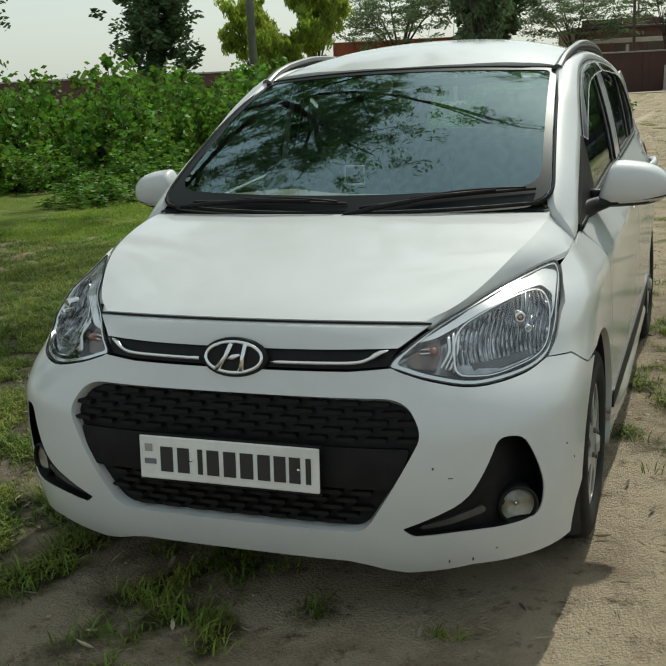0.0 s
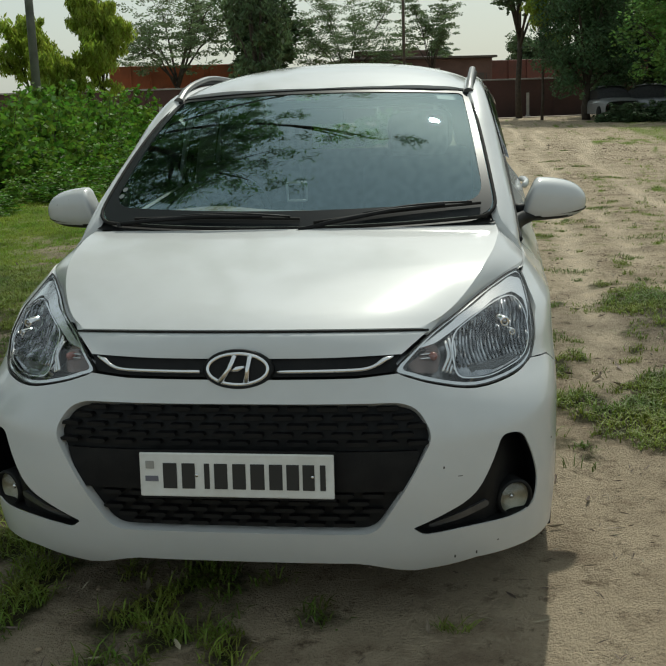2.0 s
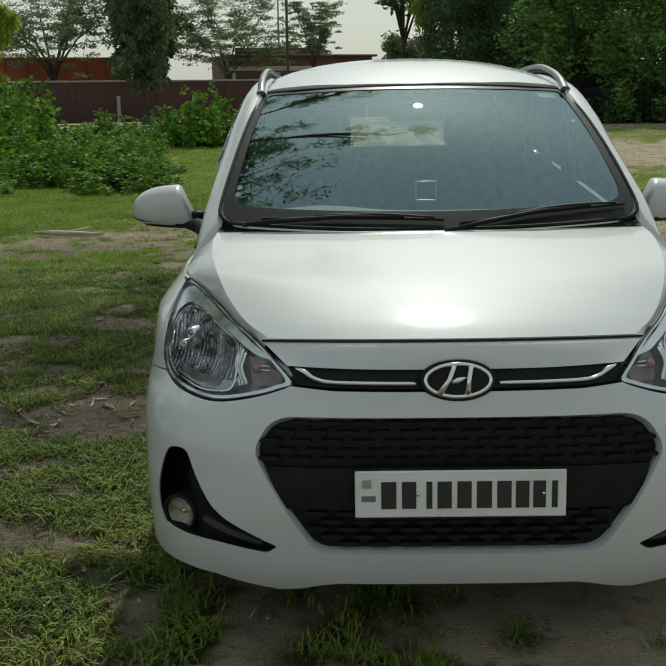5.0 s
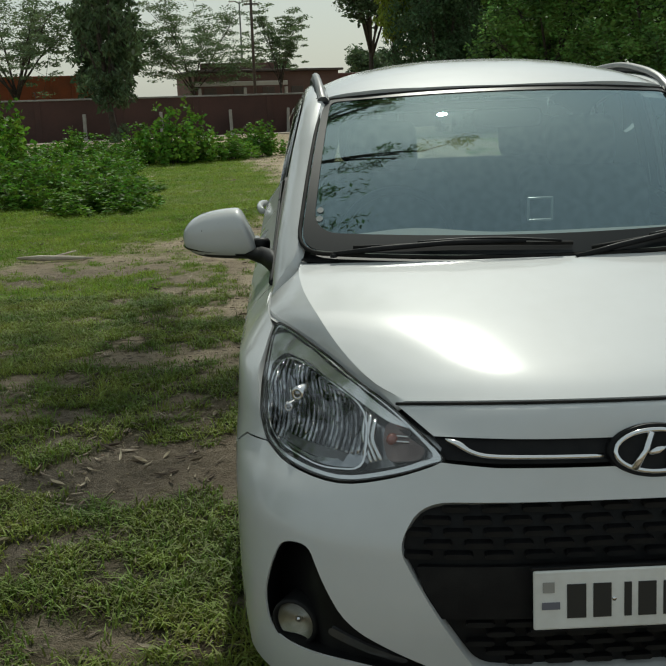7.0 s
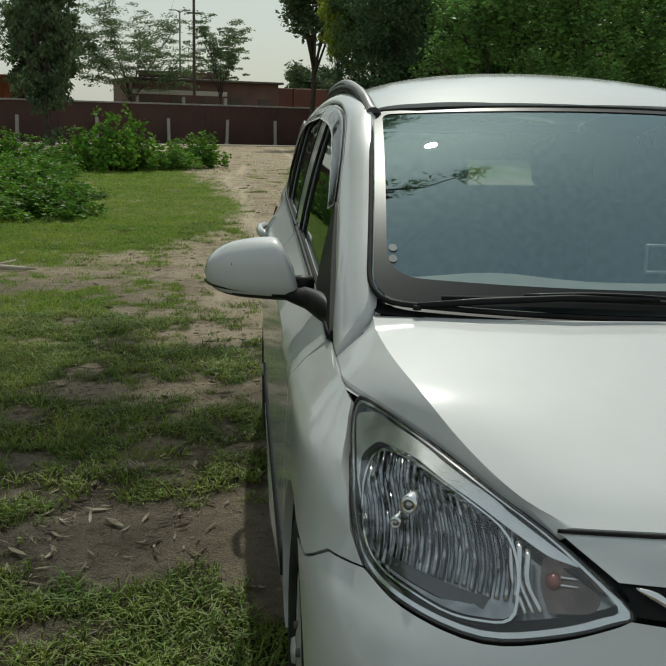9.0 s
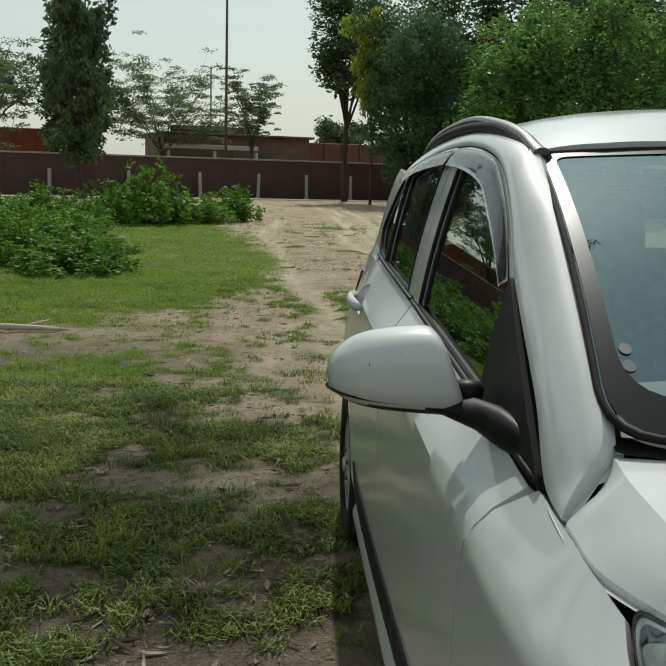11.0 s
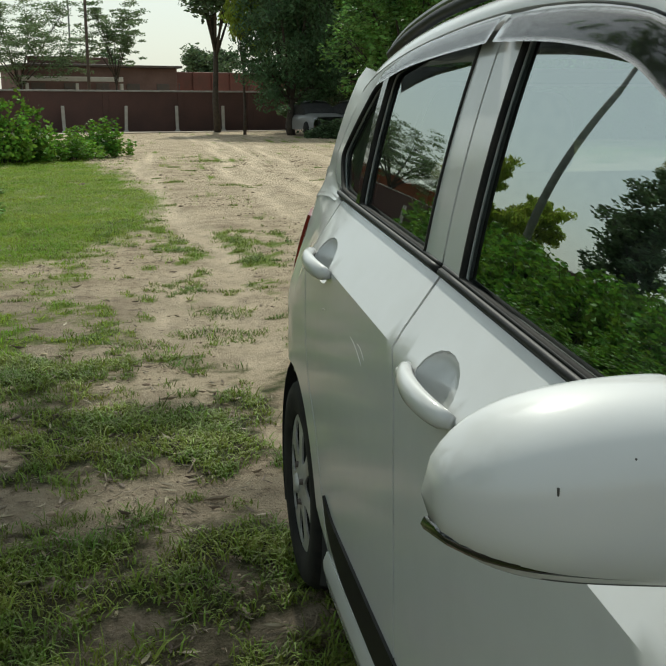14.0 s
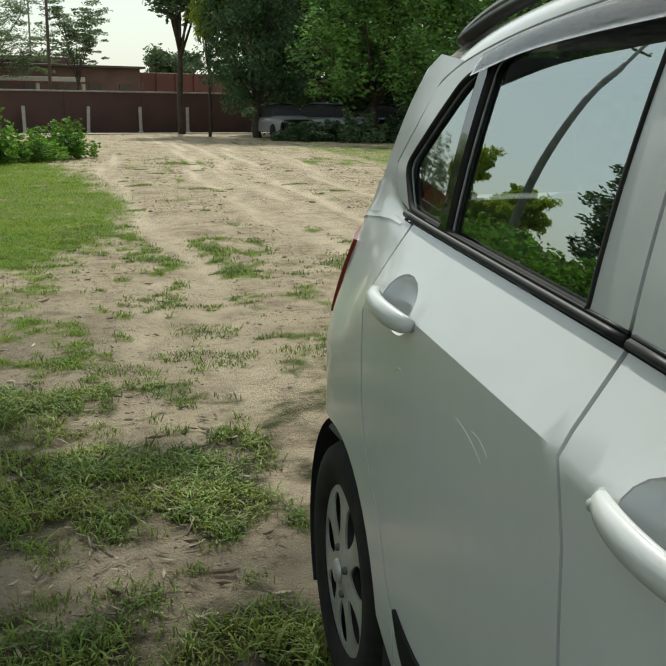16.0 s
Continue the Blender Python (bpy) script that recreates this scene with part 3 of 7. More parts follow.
def litter_field():
    """Curled dead leaves lying in drifts on the bare soil."""
    v, f = [], []
    for _ in range(5200):
        side = rnd.random()
        x, y = (rnd.uniform(-3.4, -0.85), rnd.uniform(-0.9, 6.0)) if side < 0.62 else (rnd.uniform(-0.9, 2.4), rnd.uniform(-0.9, 5.5)) if side < 0.8 else (rnd.uniform(-4, 1), rnd.uniform(5, 12))
        if noise.noise((x * 1.6, y * 1.6, 21.0)) + (0.25 if x < -0.8 else -0.05) < rnd.uniform(-0.1, 0.35) or (abs(x) < 0.75 and y > 0.4):
            continue
        z, a = ground_z(x, y) + 0.006, rnd.uniform(0, 6.283)
        l = rnd.uniform(0.010, 0.036) * (1.5 if rnd.random() < 0.14 else 1.0)
        w, c, tip = l * rnd.uniform(0.09, 0.22), rnd.uniform(-0.4, 0.7) * l, rnd.uniform(-0.2, 0.5) * l
        dx, dy = math.cos(a), math.sin(a)
        k = len(v)
        for s, wide, up in ((-1.0, 0.05, abs(c) * 0.6), (-0.35, 1.0, 0.0), (0.35, 0.9, tip * 0.2), (1.0, 0.04, max(tip, 0))):
            for q in (-1, 0, 1):
                v.append((x + dx * s * l - dy * q * w * wide, y + dy * s * l + dx * q * w * wide, z + up + abs(q) * wide * abs(c) * 0.5))
        f += [(k + r * 3 + q, k + r * 3 + q + 1, k + r * 3 + q + 4, k + r * 3 + q + 3) for r in range(3) for q in range(2)]
    for _ in range(6000):                                # broken straw
        x, y = rnd.uniform(-3.2, 2.4), rnd.uniform(-0.9, 7.0)
        if noise.noise((x * 1.3, y * 1.3, 33.0)) < 0.12 or (abs(x) < 0.75 and y > 0.4):
            continue
        z, a, l = ground_z(x, y) + 0.004, rnd.uniform(0, 6.283), rnd.uniform(0.006, 0.03)
        dx, dy = math.cos(a), math.sin(a)
        k = len(v)
        v += [(x - dx * l, y - dy * l, z), (x - dy * 0.0012, y + dx * 0.0012, z + 0.003), (x + dx * l, y + dy * l, z + 0.002), (x + dy * 0.0012, y - dx * 0.0012, z)]
        f += [(k, k + 1, k + 2, k + 3)]
    stuff("leaf_litter", v, f, STRAW, "dry curled fallen leaves and straw on the ground", "leaf litter")


litter_field()


def clod_field():
    """Crumbs of dry earth on the bare sand."""
    v, f = [], []
    for _ in range(15000):
        far = rnd.random()
        x, y = (rnd.uniform(-3.5, 3.0), rnd.uniform(-0.8, 7)) if far < 0.4 else (rnd.uniform(-3.5, 4.5), rnd.uniform(6, 28))
        if grassy(x, y) > 0.6 or noise.noise((x * 1.1, y * 0.7, 40.0)) < rnd.uniform(-0.1, 0.3) or track(x, y) > 0.4:
            continue
        r = rnd.uniform(0.003, 0.009) * (1 + 0.09 * max(y - 3, 0)) * (2.0 if rnd.random() < 0.05 else 1)
        z, k, a = ground_z(x, y), len(v), rnd.uniform(0, 1.5)
        for rr, hh in ((1.0, -0.1), (0.85, 0.35)):
            for q in range(6):
                m = r * rr * rnd.uniform(0.75, 1.3)
                v.append((x + m * math.cos(a + q * 1.0472), y + m * math.sin(a + q * 1.0472), z + r * hh * rnd.uniform(0.7, 1.2)))
        v.append((x, y, z + r * rnd.uniform(0.45, 0.65)))
        f += [(k + q, k + (q + 1) % 6, k + 6 + (q + 1) % 6, k + 6 + q) for q in range(6)] + [(k + 6 + q, k + 6 + (q + 1) % 6, k + 12) for q in range(6)]
    ob = stuff("earth_clods", v, f, mat("dry_earth", (0.30, 0.23, 0.155), 0.95, col2=(0.21, 0.155, 0.10), scale=5, per=0.35), "crumbs of dry brown earth on the sand", "earth")
    ob.data.polygons.foreach_set("use_smooth", [True] * len(ob.data.polygons))


clod_field()


def twig(name, pts, r, label):
    tagged(part(name, tube([(x, y, ground_z(x, y) + z) for x, y, z in pts], [r * 0.8] + [r] * (len(pts) - 2) + [r * 0.4], 6), BARK_DRY), label, "twig", "twigs on the ground")


BARK_DRY = mat("dry_bark", (0.30, 0.24, 0.18), 0.9, col2=(0.2, 0.15, 0.11), scale=14)
for n in range(40):
    x, y, a, l = rnd.uniform(-2.4, -0.95), rnd.uniform(1.2, 6.5), rnd.uniform(0, 6.283), rnd.uniform(0.05, 0.19)
    twig("twig", [(x, y, 0.004), (x + l * 0.5 * math.cos(a), y + l * 0.5 * math.sin(a), 0.014), (x + l * math.cos(a + 0.25), y + l * math.sin(a + 0.25), 0.008)], rnd.uniform(0.002, 0.0045), "thin dry twig lying on the ground")

# ---- trees and shrubs ----
def leaf_cards(rng, centres, per, spread, size, droop=0.3, long=1.9, squash=0.8):
    v, f = [], []
    for c, r in centres:
        for _ in range(per):
            d = Vector((rng.gauss(0, 1), rng.gauss(0, 1), rng.gauss(0, 0.8)))
            if squash < 0.8:
                d = d.normalized()
                d.z *= squash
                d = d / max(d.length, 1.0)
                r0 = d * r * rng.random() ** 0.5 * spread
            else:
                r0 = d.normalized() * r * rng.random() ** 0.5 * spread
            p = Vector(c) + r0
            n = Vector((rng.gauss(0, 1), rng.gauss(0, 1), rng.gauss(0, 1))).normalized()
            s = n.cross(Vector((0, 0, 1)) if abs(n.z) < 0.9 else Vector((1, 0, 0))).normalized()
            s.z -= droop
            t = n.cross(s).normalized()
            h = size * rng.uniform(0.6, 1.3)
            k = len(v)
            v += [tuple(p - s * h * long * 0.5), tuple(p + t * h * 0.42), tuple(p + s * h * long * 0.5), tuple(p - t * h * 0.42)]
            f += [(k, k + 1, k + 2, k + 3)]
    return v, f


def tree(x, y, height, spread, trunk_h, leaf, seed, size=0.16, clumps=120, per=34, trunk_r=0.16, label="leafy green tree", lean=(0, 0), flat=0.75, airy=1.0, droop=0.3, low=0.0, skirt=0.5):
    """A tapered trunk with limbs and twigs, and leaves in clumps round their ends."""
    rng = random.Random(seed)
    base = Vector((x, y, ground_z(x, y) - 0.05))
    thing = empty("tree", label, "tree", at=Matrix.Translation(base))
    top = Vector((lean[0], lean[1], trunk_h))
    bm = tube([Vector((0, 0, 0)), top * 0.35 + Vector((rng.gauss(0, .06), 0, 0)), top * 0.7 + Vector((0, rng.gauss(0, .06), 0)), top], [trunk_r * 1.25, trunk_r, trunk_r * 0.85, trunk_r * 0.7], 9)
    crown_c, crown_h = top + Vector((0, 0, (height - trunk_h) * 0.45)), (height - trunk_h) * 0.55 + low
    centres = []
    limbs = 9
    for i in range(limbs):
        a = 6.283 * i / limbs + rng.uniform(-0.4, 0.4)
        out = rng.uniform(0.45, 0.95) * spread
        rise = rng.uniform(-0.35 - low * 0.2, 0.95) * crown_h
        tip = crown_c + Vector((math.cos(a) * out, math.sin(a) * out, rise))
        start = top * rng.uniform(0.75, 1.0)
        mid = start.lerp(tip, 0.5) + Vector((0, 0, 0.12 * height * rng.random()))
        bm = tube([start, start.lerp(mid, 0.6), mid, mid.lerp(tip, 0.6), tip], [trunk_r * 0.5, trunk_r * 0.38, trunk_r * 0.28, trunk_r * 0.17, trunk_r * 0.06], 6, bm=bm)
        for _ in range(clumps // limbs):
            d = Vector((rng.gauss(0, 1), rng.gauss(0, 1), rng.gauss(0, 0.7))).normalized()
            c = tip.lerp(mid, rng.random() ** 1.5 * 0.9) + d * rng.random() * spread * 0.42
            c.z += rng.gauss(0, crown_h * 0.16)
            centres.append((c, spread * rng.uniform(0.13, 0.24) * airy))
            if rng.random() < 0.5:
                tube([mid.lerp(tip, rng.random()), c], [trunk_r * 0.1, trunk_r * 0.04], 4, bm=bm)
    if low:
        for _ in range(clumps * 2 // 3):
            a, d, t = rng.uniform(0, 6.283), rng.random() ** 0.5, rng.random()
            wide = spread * (1.05 - 0.55 * t ** 2) * (0.85 + 0.6 * noise.noise((math.cos(a) * 1.6 + seed, math.sin(a) * 1.6, t * 3.5)))
            centres.append((Vector((math.cos(a) * d * wide, math.sin(a) * d * wide, skirt + (height - skirt - 0.5) * t * (1 - 0.15 * d))), spread * rng.uniform(0.12, 0.22)))
    part("trunk", bm, BARK, thing, "brown trunk and limbs")
    v, f = leaf_cards(rng, centres, per, 1.0, size, droop, squash=0.8 if airy >= 1.0 else 0.34)
    if airy >= 1.0:                                      # the dim inside of a dense crown
        inner = [(Vector((c.x * 0.72 + top.x * 0.28, c.y * 0.72 + top.y * 0.28, c.z - 0.02 * height)), r * 1.25) for c, r in centres[::2]]
        v2, f2 = leaf_cards(rng, inner, per // 2, 1.0, size * 1.7, droop, 1.5)
        k = len(v)
        v += v2
        f += [tuple(q + k for q in t) for t in f2]
    me = bpy.data.meshes.new("crown")
    me.from_pydata(v, [], f)
    me.materials.append(leaf)
    ob = new("crown", me)
    ob.parent = thing
    return thing


def shrub(x, y, h, r, seed, leaf=None, size=0.074, n=66, per=18, label="dense bright green wild shrub"):
    rng = random.Random(seed)
    thing = empty("shrub", label, "shrub", "wild shrubs", at=Matrix.Translation((x, y, ground_z(x, y))))
    bm, centres = bmesh.new(), []
    for i in range(n):
        a, d = rng.uniform(0, 6.283), r * rng.random() ** 0.6
        top = Vector((math.cos(a) * d, math.sin(a) * d, h * (1 - 0.55 * (d / r) ** 2) * rng.uniform(0.35, 1.15) * (1 + 0.45 * noise.noise((math.cos(a) * 2 + seed, math.sin(a) * 2, d * 2)))))
        if i % 3 == 0:
            tube([Vector((top.x * 0.5, top.y * 0.5, -0.03)), top * 0.55 + Vector((0, 0, 0.02)), top], [0.012, 0.009, 0.004], 4, bm=bm)
        for k in range(3):
            c = top.copy()
            c.z *= 1 - 0.33 * k
            centres.append((c, 0.14 * rng.uniform(0.6, 1.4)))
    part("stem", bm, BARK, thing, kind="stuff")
    v, f = leaf_cards(rng, centres, per, 1.0, size, 0.2, 1.5)
    me = bpy.data.meshes.new("foliage")
    me.from_pydata(v, [], f)
    me.materials.append(leaf or LEAF_S)
    ob = new("foliage", me)
    ob.parent = thing
    return thing


# shrub bank on the grass side, low towards the lawn
srnd = random.Random(12)
kinds = [shrub(0, 0, 1.0, 0.95, 31), shrub(0, 0, 1.0, 0.95, 32), shrub(0, 0, 1.0, 0.95, 33)]
spots = []
for row in range(9):
    for k in range(7):
        y = 9.6 + row * 1.75 + srnd.uniform(-0.5, 0.5)
        edge = -6.9 + max(0.0, min(y - 9.5, 4.5)) * 0.72
        x = edge - k * 1.45 + srnd.uniform(-0.45, 0.45)
        hh = (0.26, 0.4, 0.7)[k] * srnd.uniform(0.7, 1.3) if k < 3 else 1.5 * srnd.uniform(0.85, 1.12)
        if (y < 17 or k > 0) and (k > 1 or srnd.random() < 0.7):
            spots.append((x, y, hh))
spots += [(-3.6, 13.9, 0.5), (-4.5, 14.6, 0.6), (-5.2, 15.5, 0.7), (-4.6, 17.5, 0.6)]
spots += [(-4.1, 25.8, 1.3), (-3.5, 26.6, 0.7), (-4.9, 26.5, 0.85), (-2.7, 27.0, 0.55), (-2.1, 28.5, 0.9), (-5.9, 26.0, 0.65), (-6.9, 26.8, 0.8)]
for n, (x, y, hh) in enumerate(spots):
    m = Matrix.LocRotScale((x, y, ground_z(x, y)), Euler((0, 0, srnd.uniform(0, 6.28))), None)
    src = kinds[n % 3]
    if n < 3:
        ob = src
        ob.matrix_basis = m
    else:
        ob = copy_thing(src, m)
    w = 0.62 + 0.36 * hh
    ob.scale = (w, w, hh)



def overhang_tree():
    """The leaning tree over the car: one long limb and leaves that hang from it in loose strings."""
    rng = random.Random(5)
    base = Vector((-8.6, 7.2, ground_z(-8.6, 7.2) - 0.05))
    thing = empty("tree", "tall leaning tree that hangs over the parked car", "tree", at=Matrix.Translation(base))
    loc = lambda *p: Vector(p) - base
    fork = loc(-4.6, 7.4, 6.2)
    bm = tube([Vector((0, 0, 0)), Vector((1.1, 0.1, 2.3)), Vector((2.6, 0.2, 4.5)), fork], [0.27, 0.22, 0.19, 0.15], 10)
    centres = []
    # clumps at y 11.2 and 13 are out of view, added to shade the ground
    for x, y, z, rx, ry, rz, n, limbs in ((-5.2, 8.0, 8.6, 3.0, 3.2, 2.2, 190, 9), (-3.0, 4.3, 7.4, 1.7, 2.0, 1.2, 120, 6), (-0.95, 11.2, 9.0, 1.2, 1.4, 0.8, 42, 6), (-0.3, 6.2, 9.3, 0.9, 0.5, 0.25, 9, 3), (-6.5, 3.0, 7.6, 2.4, 2.2, 1.3, 90, 5), (-5.9, 13.0, 9.0, 3.2, 2.8, 1.2, 130, 8)):
        mid = loc(x, y, z)
        tips = []
        for k in range(limbs):
            a = 6.283 * k / limbs + rng.uniform(-0.4, 0.4)
            tip = mid + Vector((rx * 0.8 * math.cos(a), ry * 0.8 * math.sin(a), rz * rng.uniform(-0.3, 0.6)))
            bend_at = fork.lerp(mid, 0.6) + Vector((0, 0, 0.5))
            tube([fork.lerp(mid, 0.15), bend_at, mid.lerp(tip, 0.4) + Vector((0, 0, 0.25)), tip], [0.085, 0.06, 0.035, 0.010], 6, bm=bm)
            tips.append((mid, tip))
        for k in range(n):
            p, q = tips[k % limbs]
            c = p.lerp(q, rng.random() ** 0.6) + Vector((rng.gauss(0, 0.28) * rx, rng.gauss(0, 0.28) * ry, rng.gauss(0, 0.35) * rz))
            long = rng.choice((1, 1, 2, 3))
            for m in range(long):                        # a string of clumps hanging down
                centres.append((c - Vector((rng.gauss(0, 0.05), rng.gauss(0, 0.05), 0.24 * m)), rng.uniform(0.22, 0.42) * (1 - 0.2 * m)))
    part("trunk", bm, BARK, thing, "brown leaning trunk and limbs")
    v, f = leaf_cards(rng, centres, 54, 1.0, 0.046, 1.5, 2.4)
    me = bpy.data.meshes.new("crown")
    me.from_pydata(v, [], f)
    me.materials.append(LEAF_A)
    new("crown", me).parent = thing


overhang_tree()
tree(-9.2, 45.0, 11.0, 1.6, 1.8, LEAF_B, 108, size=0.10, clumps=120, per=44, label="tall dark tree standing before the boundary wall", skirt=1.6, low=1.2, droop=0.9)
tree(-7.2, 62.0, 7.6, 3.9, 2.8, LEAF_D, 9, size=0.070, clumps=340, per=56, trunk_r=0.1, label="feathery light green tree behind the wall", airy=0.75, flat=0.4)
tree(-1.9, 60.0, 7.0, 2.2, 3.0, LEAF_D, 10, size=0.068, clumps=200, per=48, trunk_r=0.07, label="thin sparse young tree behind the wall", airy=0.8)
tree(2.75, 49.5, 10.6, 2.3, 4.3, LEAF_B, 11, size=0.10, clumps=150, per=60, trunk_r=0.14, label="dark tree with a bare slim trunk")
tree(3.6, 45.6, 8.4, 1.4, 3.4, LEAF_C, 31, size=0.075, clumps=110, per=60, trunk_r=0.06, label="slim yellow-green tree beside the drooping one", droop=1.2)
tree(5.4, 44.0, 9.6, 2.7, 1.6, LEAF_E, 12, size=0.072, clumps=210, per=85, label="dense grey-green drooping tree", skirt=1.9, low=1.2, droop=0.7)
tree(9.3, 40.0, 8.4, 3.1, 1.7, LEAF_A, 13, size=0.095, clumps=120, per=95, label="broad leafy tree over the parked cars", skirt=2.2, low=0.6)
tree(12.6, 38.0, 8.6, 3.2, 1.5, LEAF_A, 14, size=0.095, clumps=120, per=95, label="broad leafy tree at the edge of the lot", low=0.9)
tree(16.6, 38.0, 9.5, 3.4, 1.6, LEAF_A, 15, size=0.10, clumps=120, per=95, label="dense green tree at the edge of the lot", low=1.0)
tree(9.0, 50.0, 12.0, 4.0, 3.0, LEAF_B, 16, size=0.125, clumps=190, per=90, label="tall dark tree behind the others")
tree(15.0, 50.0, 12.5, 4.2, 3.0, LEAF_B, 17, size=0.125, clumps=190, per=90, label="tall dark tree behind the others")
tree(21.5, 44.0, 12.0, 4.5, 2.0, LEAF_B, 18, size=0.125, clumps=200, per=80, label="dense dark tree at the edge of the lot", low=1.0)
tree(-16.8, 58.0, 8.4, 4.0, 2.6, LEAF_D, 19, size=0.085, clumps=260, per=60, label="spreading green tree behind the wall", airy=0.8)
tree(-11.3, 57.0, 11.0, 2.2, 2.2, LEAF_B, 20, size=0.18, clumps=160, per=36, label="dark slim tree behind the wall", low=1.0)
tree(-13.3, 23.0, 8.2, 1.5, 1.9, LEAF_B, 21, size=0.095, clumps=150, per=36, trunk_r=0.13, label="dark tall tree among the shrubs", low=0.6, skirt=2.0)
tree(-36.0, 42.0, 9.0, 3.4, 2.2, LEAF_B, 22, size=0.18, clumps=180, per=36, label="dark tree beyond the shrubs")
tree(-11.2, 30.0, 4.9, 1.1, 1.9, LEAF_C, 23, size=0.052, clumps=170, per=95, trunk_r=0.05, label="bright yellow-green weeping young tree", droop=1.6)
tree(-12.0, 28.5, 3.3, 0.9, 1.0, LEAF_C, 32, size=0.052, clumps=120, per=90, trunk_r=0.04, label="bright yellow-green weeping sapling", droop=1.6)
tree(-13.6, 30.0, 4.6, 1.0, 1.9, LEAF_C, 24, size=0.052, clumps=100, per=80, trunk_r=0.05, label="bright yellow-green thin young tree", droop=1.4)
tree(11.4, 47.0, 9.6, 3.4, 1.6, LEAF_B, 71, size=0.12, clumps=170, per=80, label="dense dark tree behind the parked cars", low=1.2, skirt=0.6)
tree(16.4, 45.5, 10.2, 3.6, 1.6, LEAF_B, 72, size=0.12, clumps=170, per=80, label="dense dark tree behind the leafy ones", low=1.2, skirt=0.6)
tree(7.6, 50.0, 9.0, 2.6, 1.6, LEAF_B, 73, size=0.12, clumps=130, per=80, label="dense dark tree before the wall", low=1.2, skirt=0.6)
# trees outside the view, added to dim the doors and show in the windows
tree(-13.6, 11.6, 9.0, 2.4, 2.2, LEAF_B, 61, size=0.09, clumps=130, per=44, label="tall dark tree beside the shrub bank", low=0.6, skirt=1.5)
tree(-15.5, 6.5, 10.0, 3.0, 2.4, LEAF_B, 62, size=0.09, clumps=130, per=44, label="tall dark tree beside the shrub bank", low=0.6, skirt=1.5)
tree(-13.0, 1.0, 9.0, 2.8, 2.2, LEAF_A, 63, size=0.09, clumps=120, per=44, label="leafy tree at the edge of the lot", low=0.6, skirt=1.2)
tree(6.0, 95.0, 6.4, 3.4, 2.0, LEAF_B, 25, size=0.16, clumps=120, per=90, label="distant tree in the haze")
tree(-4.0, 98.0, 6.0, 3.4, 2.0, LEAF_B, 26, size=0.16, clumps=100, per=90, label="distant tree in the haze")

under = random.Random(77)
kinds_b = [shrub(8.4, 38.5, 1.0, 0.95, 41, LEAF_B, 0.09, 50, 24, "dark undergrowth below the trees"), shrub(10.2, 38.0, 1.0, 0.95, 42, LEAF_B, 0.075, 60, 34, "green undergrowth below the trees")]
for i in range(26):
    x = 6.2 + i * 0.62 + under.uniform(-0.2, 0.2)
    y = 40.5 - (x - 6.2) * 0.33 + under.uniform(-0.8, 0.8)
    ob = copy_thing(kinds_b[i % 2], pose(x, y, ground_z(x, y), 0, 0, under.uniform(0, 360)))
    ob.scale = (1.0, 1.0, under.uniform(0.3, 0.75) if x < 10 else under.uniform(0.7, 1.7))


# ---- boundary wall ----
BRICKRED = mat("red_plaster", (0.098, 0.050, 0.043), 0.9, col2=(0.07, 0.04, 0.036), scale=0.7, fine=14, bump=0.004)
COPING = mat("grey_coping", (0.34, 0.33, 0.31), 0.9, col2=(0.25, 0.24, 0.22), scale=3)
CONCRETE = mat("concrete", (0.42, 0.40, 0.37), 0.9, col2=(0.33, 0.31, 0.28), scale=4, fine=40, bump=0.003)
STEEL = mat("dark_steel", (0.07, 0.06, 0.055), 0.6, col2=(0.10, 0.07, 0.05), scale=5)


def wall_y(x):
    return 51.0 + 0.35 * (x + 4.0)


wall = empty("boundary_wall", "long red-brown plastered boundary wall with a grey coping", "wall")
wall_turn = Matrix.Rotation(math.atan(0.35), 4, "Z")
for i in range(24):                                      # one bay after the other
    x0 = -60 + i * 3.6
    xm = x0 + 1.8
    at = Matrix.Translation((xm, wall_y(xm) + 0.2, 1.4)) @ wall_turn
    part("wall_bay", box(3.6 * 1.06, 0.22, 2.0, 0.01), BRICKRED, wall, smooth=False, at=at)
    part("pier", box(0.3, 0.3, 2.0, 0.015), BRICKRED, wall, smooth=False, at=Matrix.Translation((x0, wall_y(x0) + 0.2, 1.4)) @ wall_turn)
    part("coping", box(3.6 * 1.062, 0.34, 0.08, 0.015), COPING, wall, "pale grey coping", smooth=False, at=Matrix.Translation((xm, wall_y(xm) + 0.2, 2.44)) @ wall_turn)
    part("wire_bracket", tube([(0, 0, 0), (0, -0.02, 0.16), (0, -0.22, 0.34)], 0.02, 6), STEEL, wall, at=Matrix.Translation((x0, wall_y(x0) + 0.2, 2.46)))

first = None
for x, lean in ((-18.0, 1), (-14.5, -1), (-11.04, 0.5), (-7.57, 0), (-4.25, -1.5), (-1.45, 2.0), (1.02, -1), (3.34, -0.5)):
    m = Matrix.Translation((x, wall_y(x) - 0.45, 0.46)) @ Matrix.Rotation(radians(lean), 4, "Y")
    if first is None:
        bm = box(0.15, 0.15, 1.28, 0.02, (0, 0, 0.64))
        box(0.24, 0.24, 0.16, 0.03, (0, 0, 0.05), bm=bm)
        first = part("concrete_post", bm, CONCRETE, smooth=False, at=m)
        tagged(first, "pale concrete post before the red-brown wall", "post", "posts along the wall")
    else:
        copy_thing(first, m)

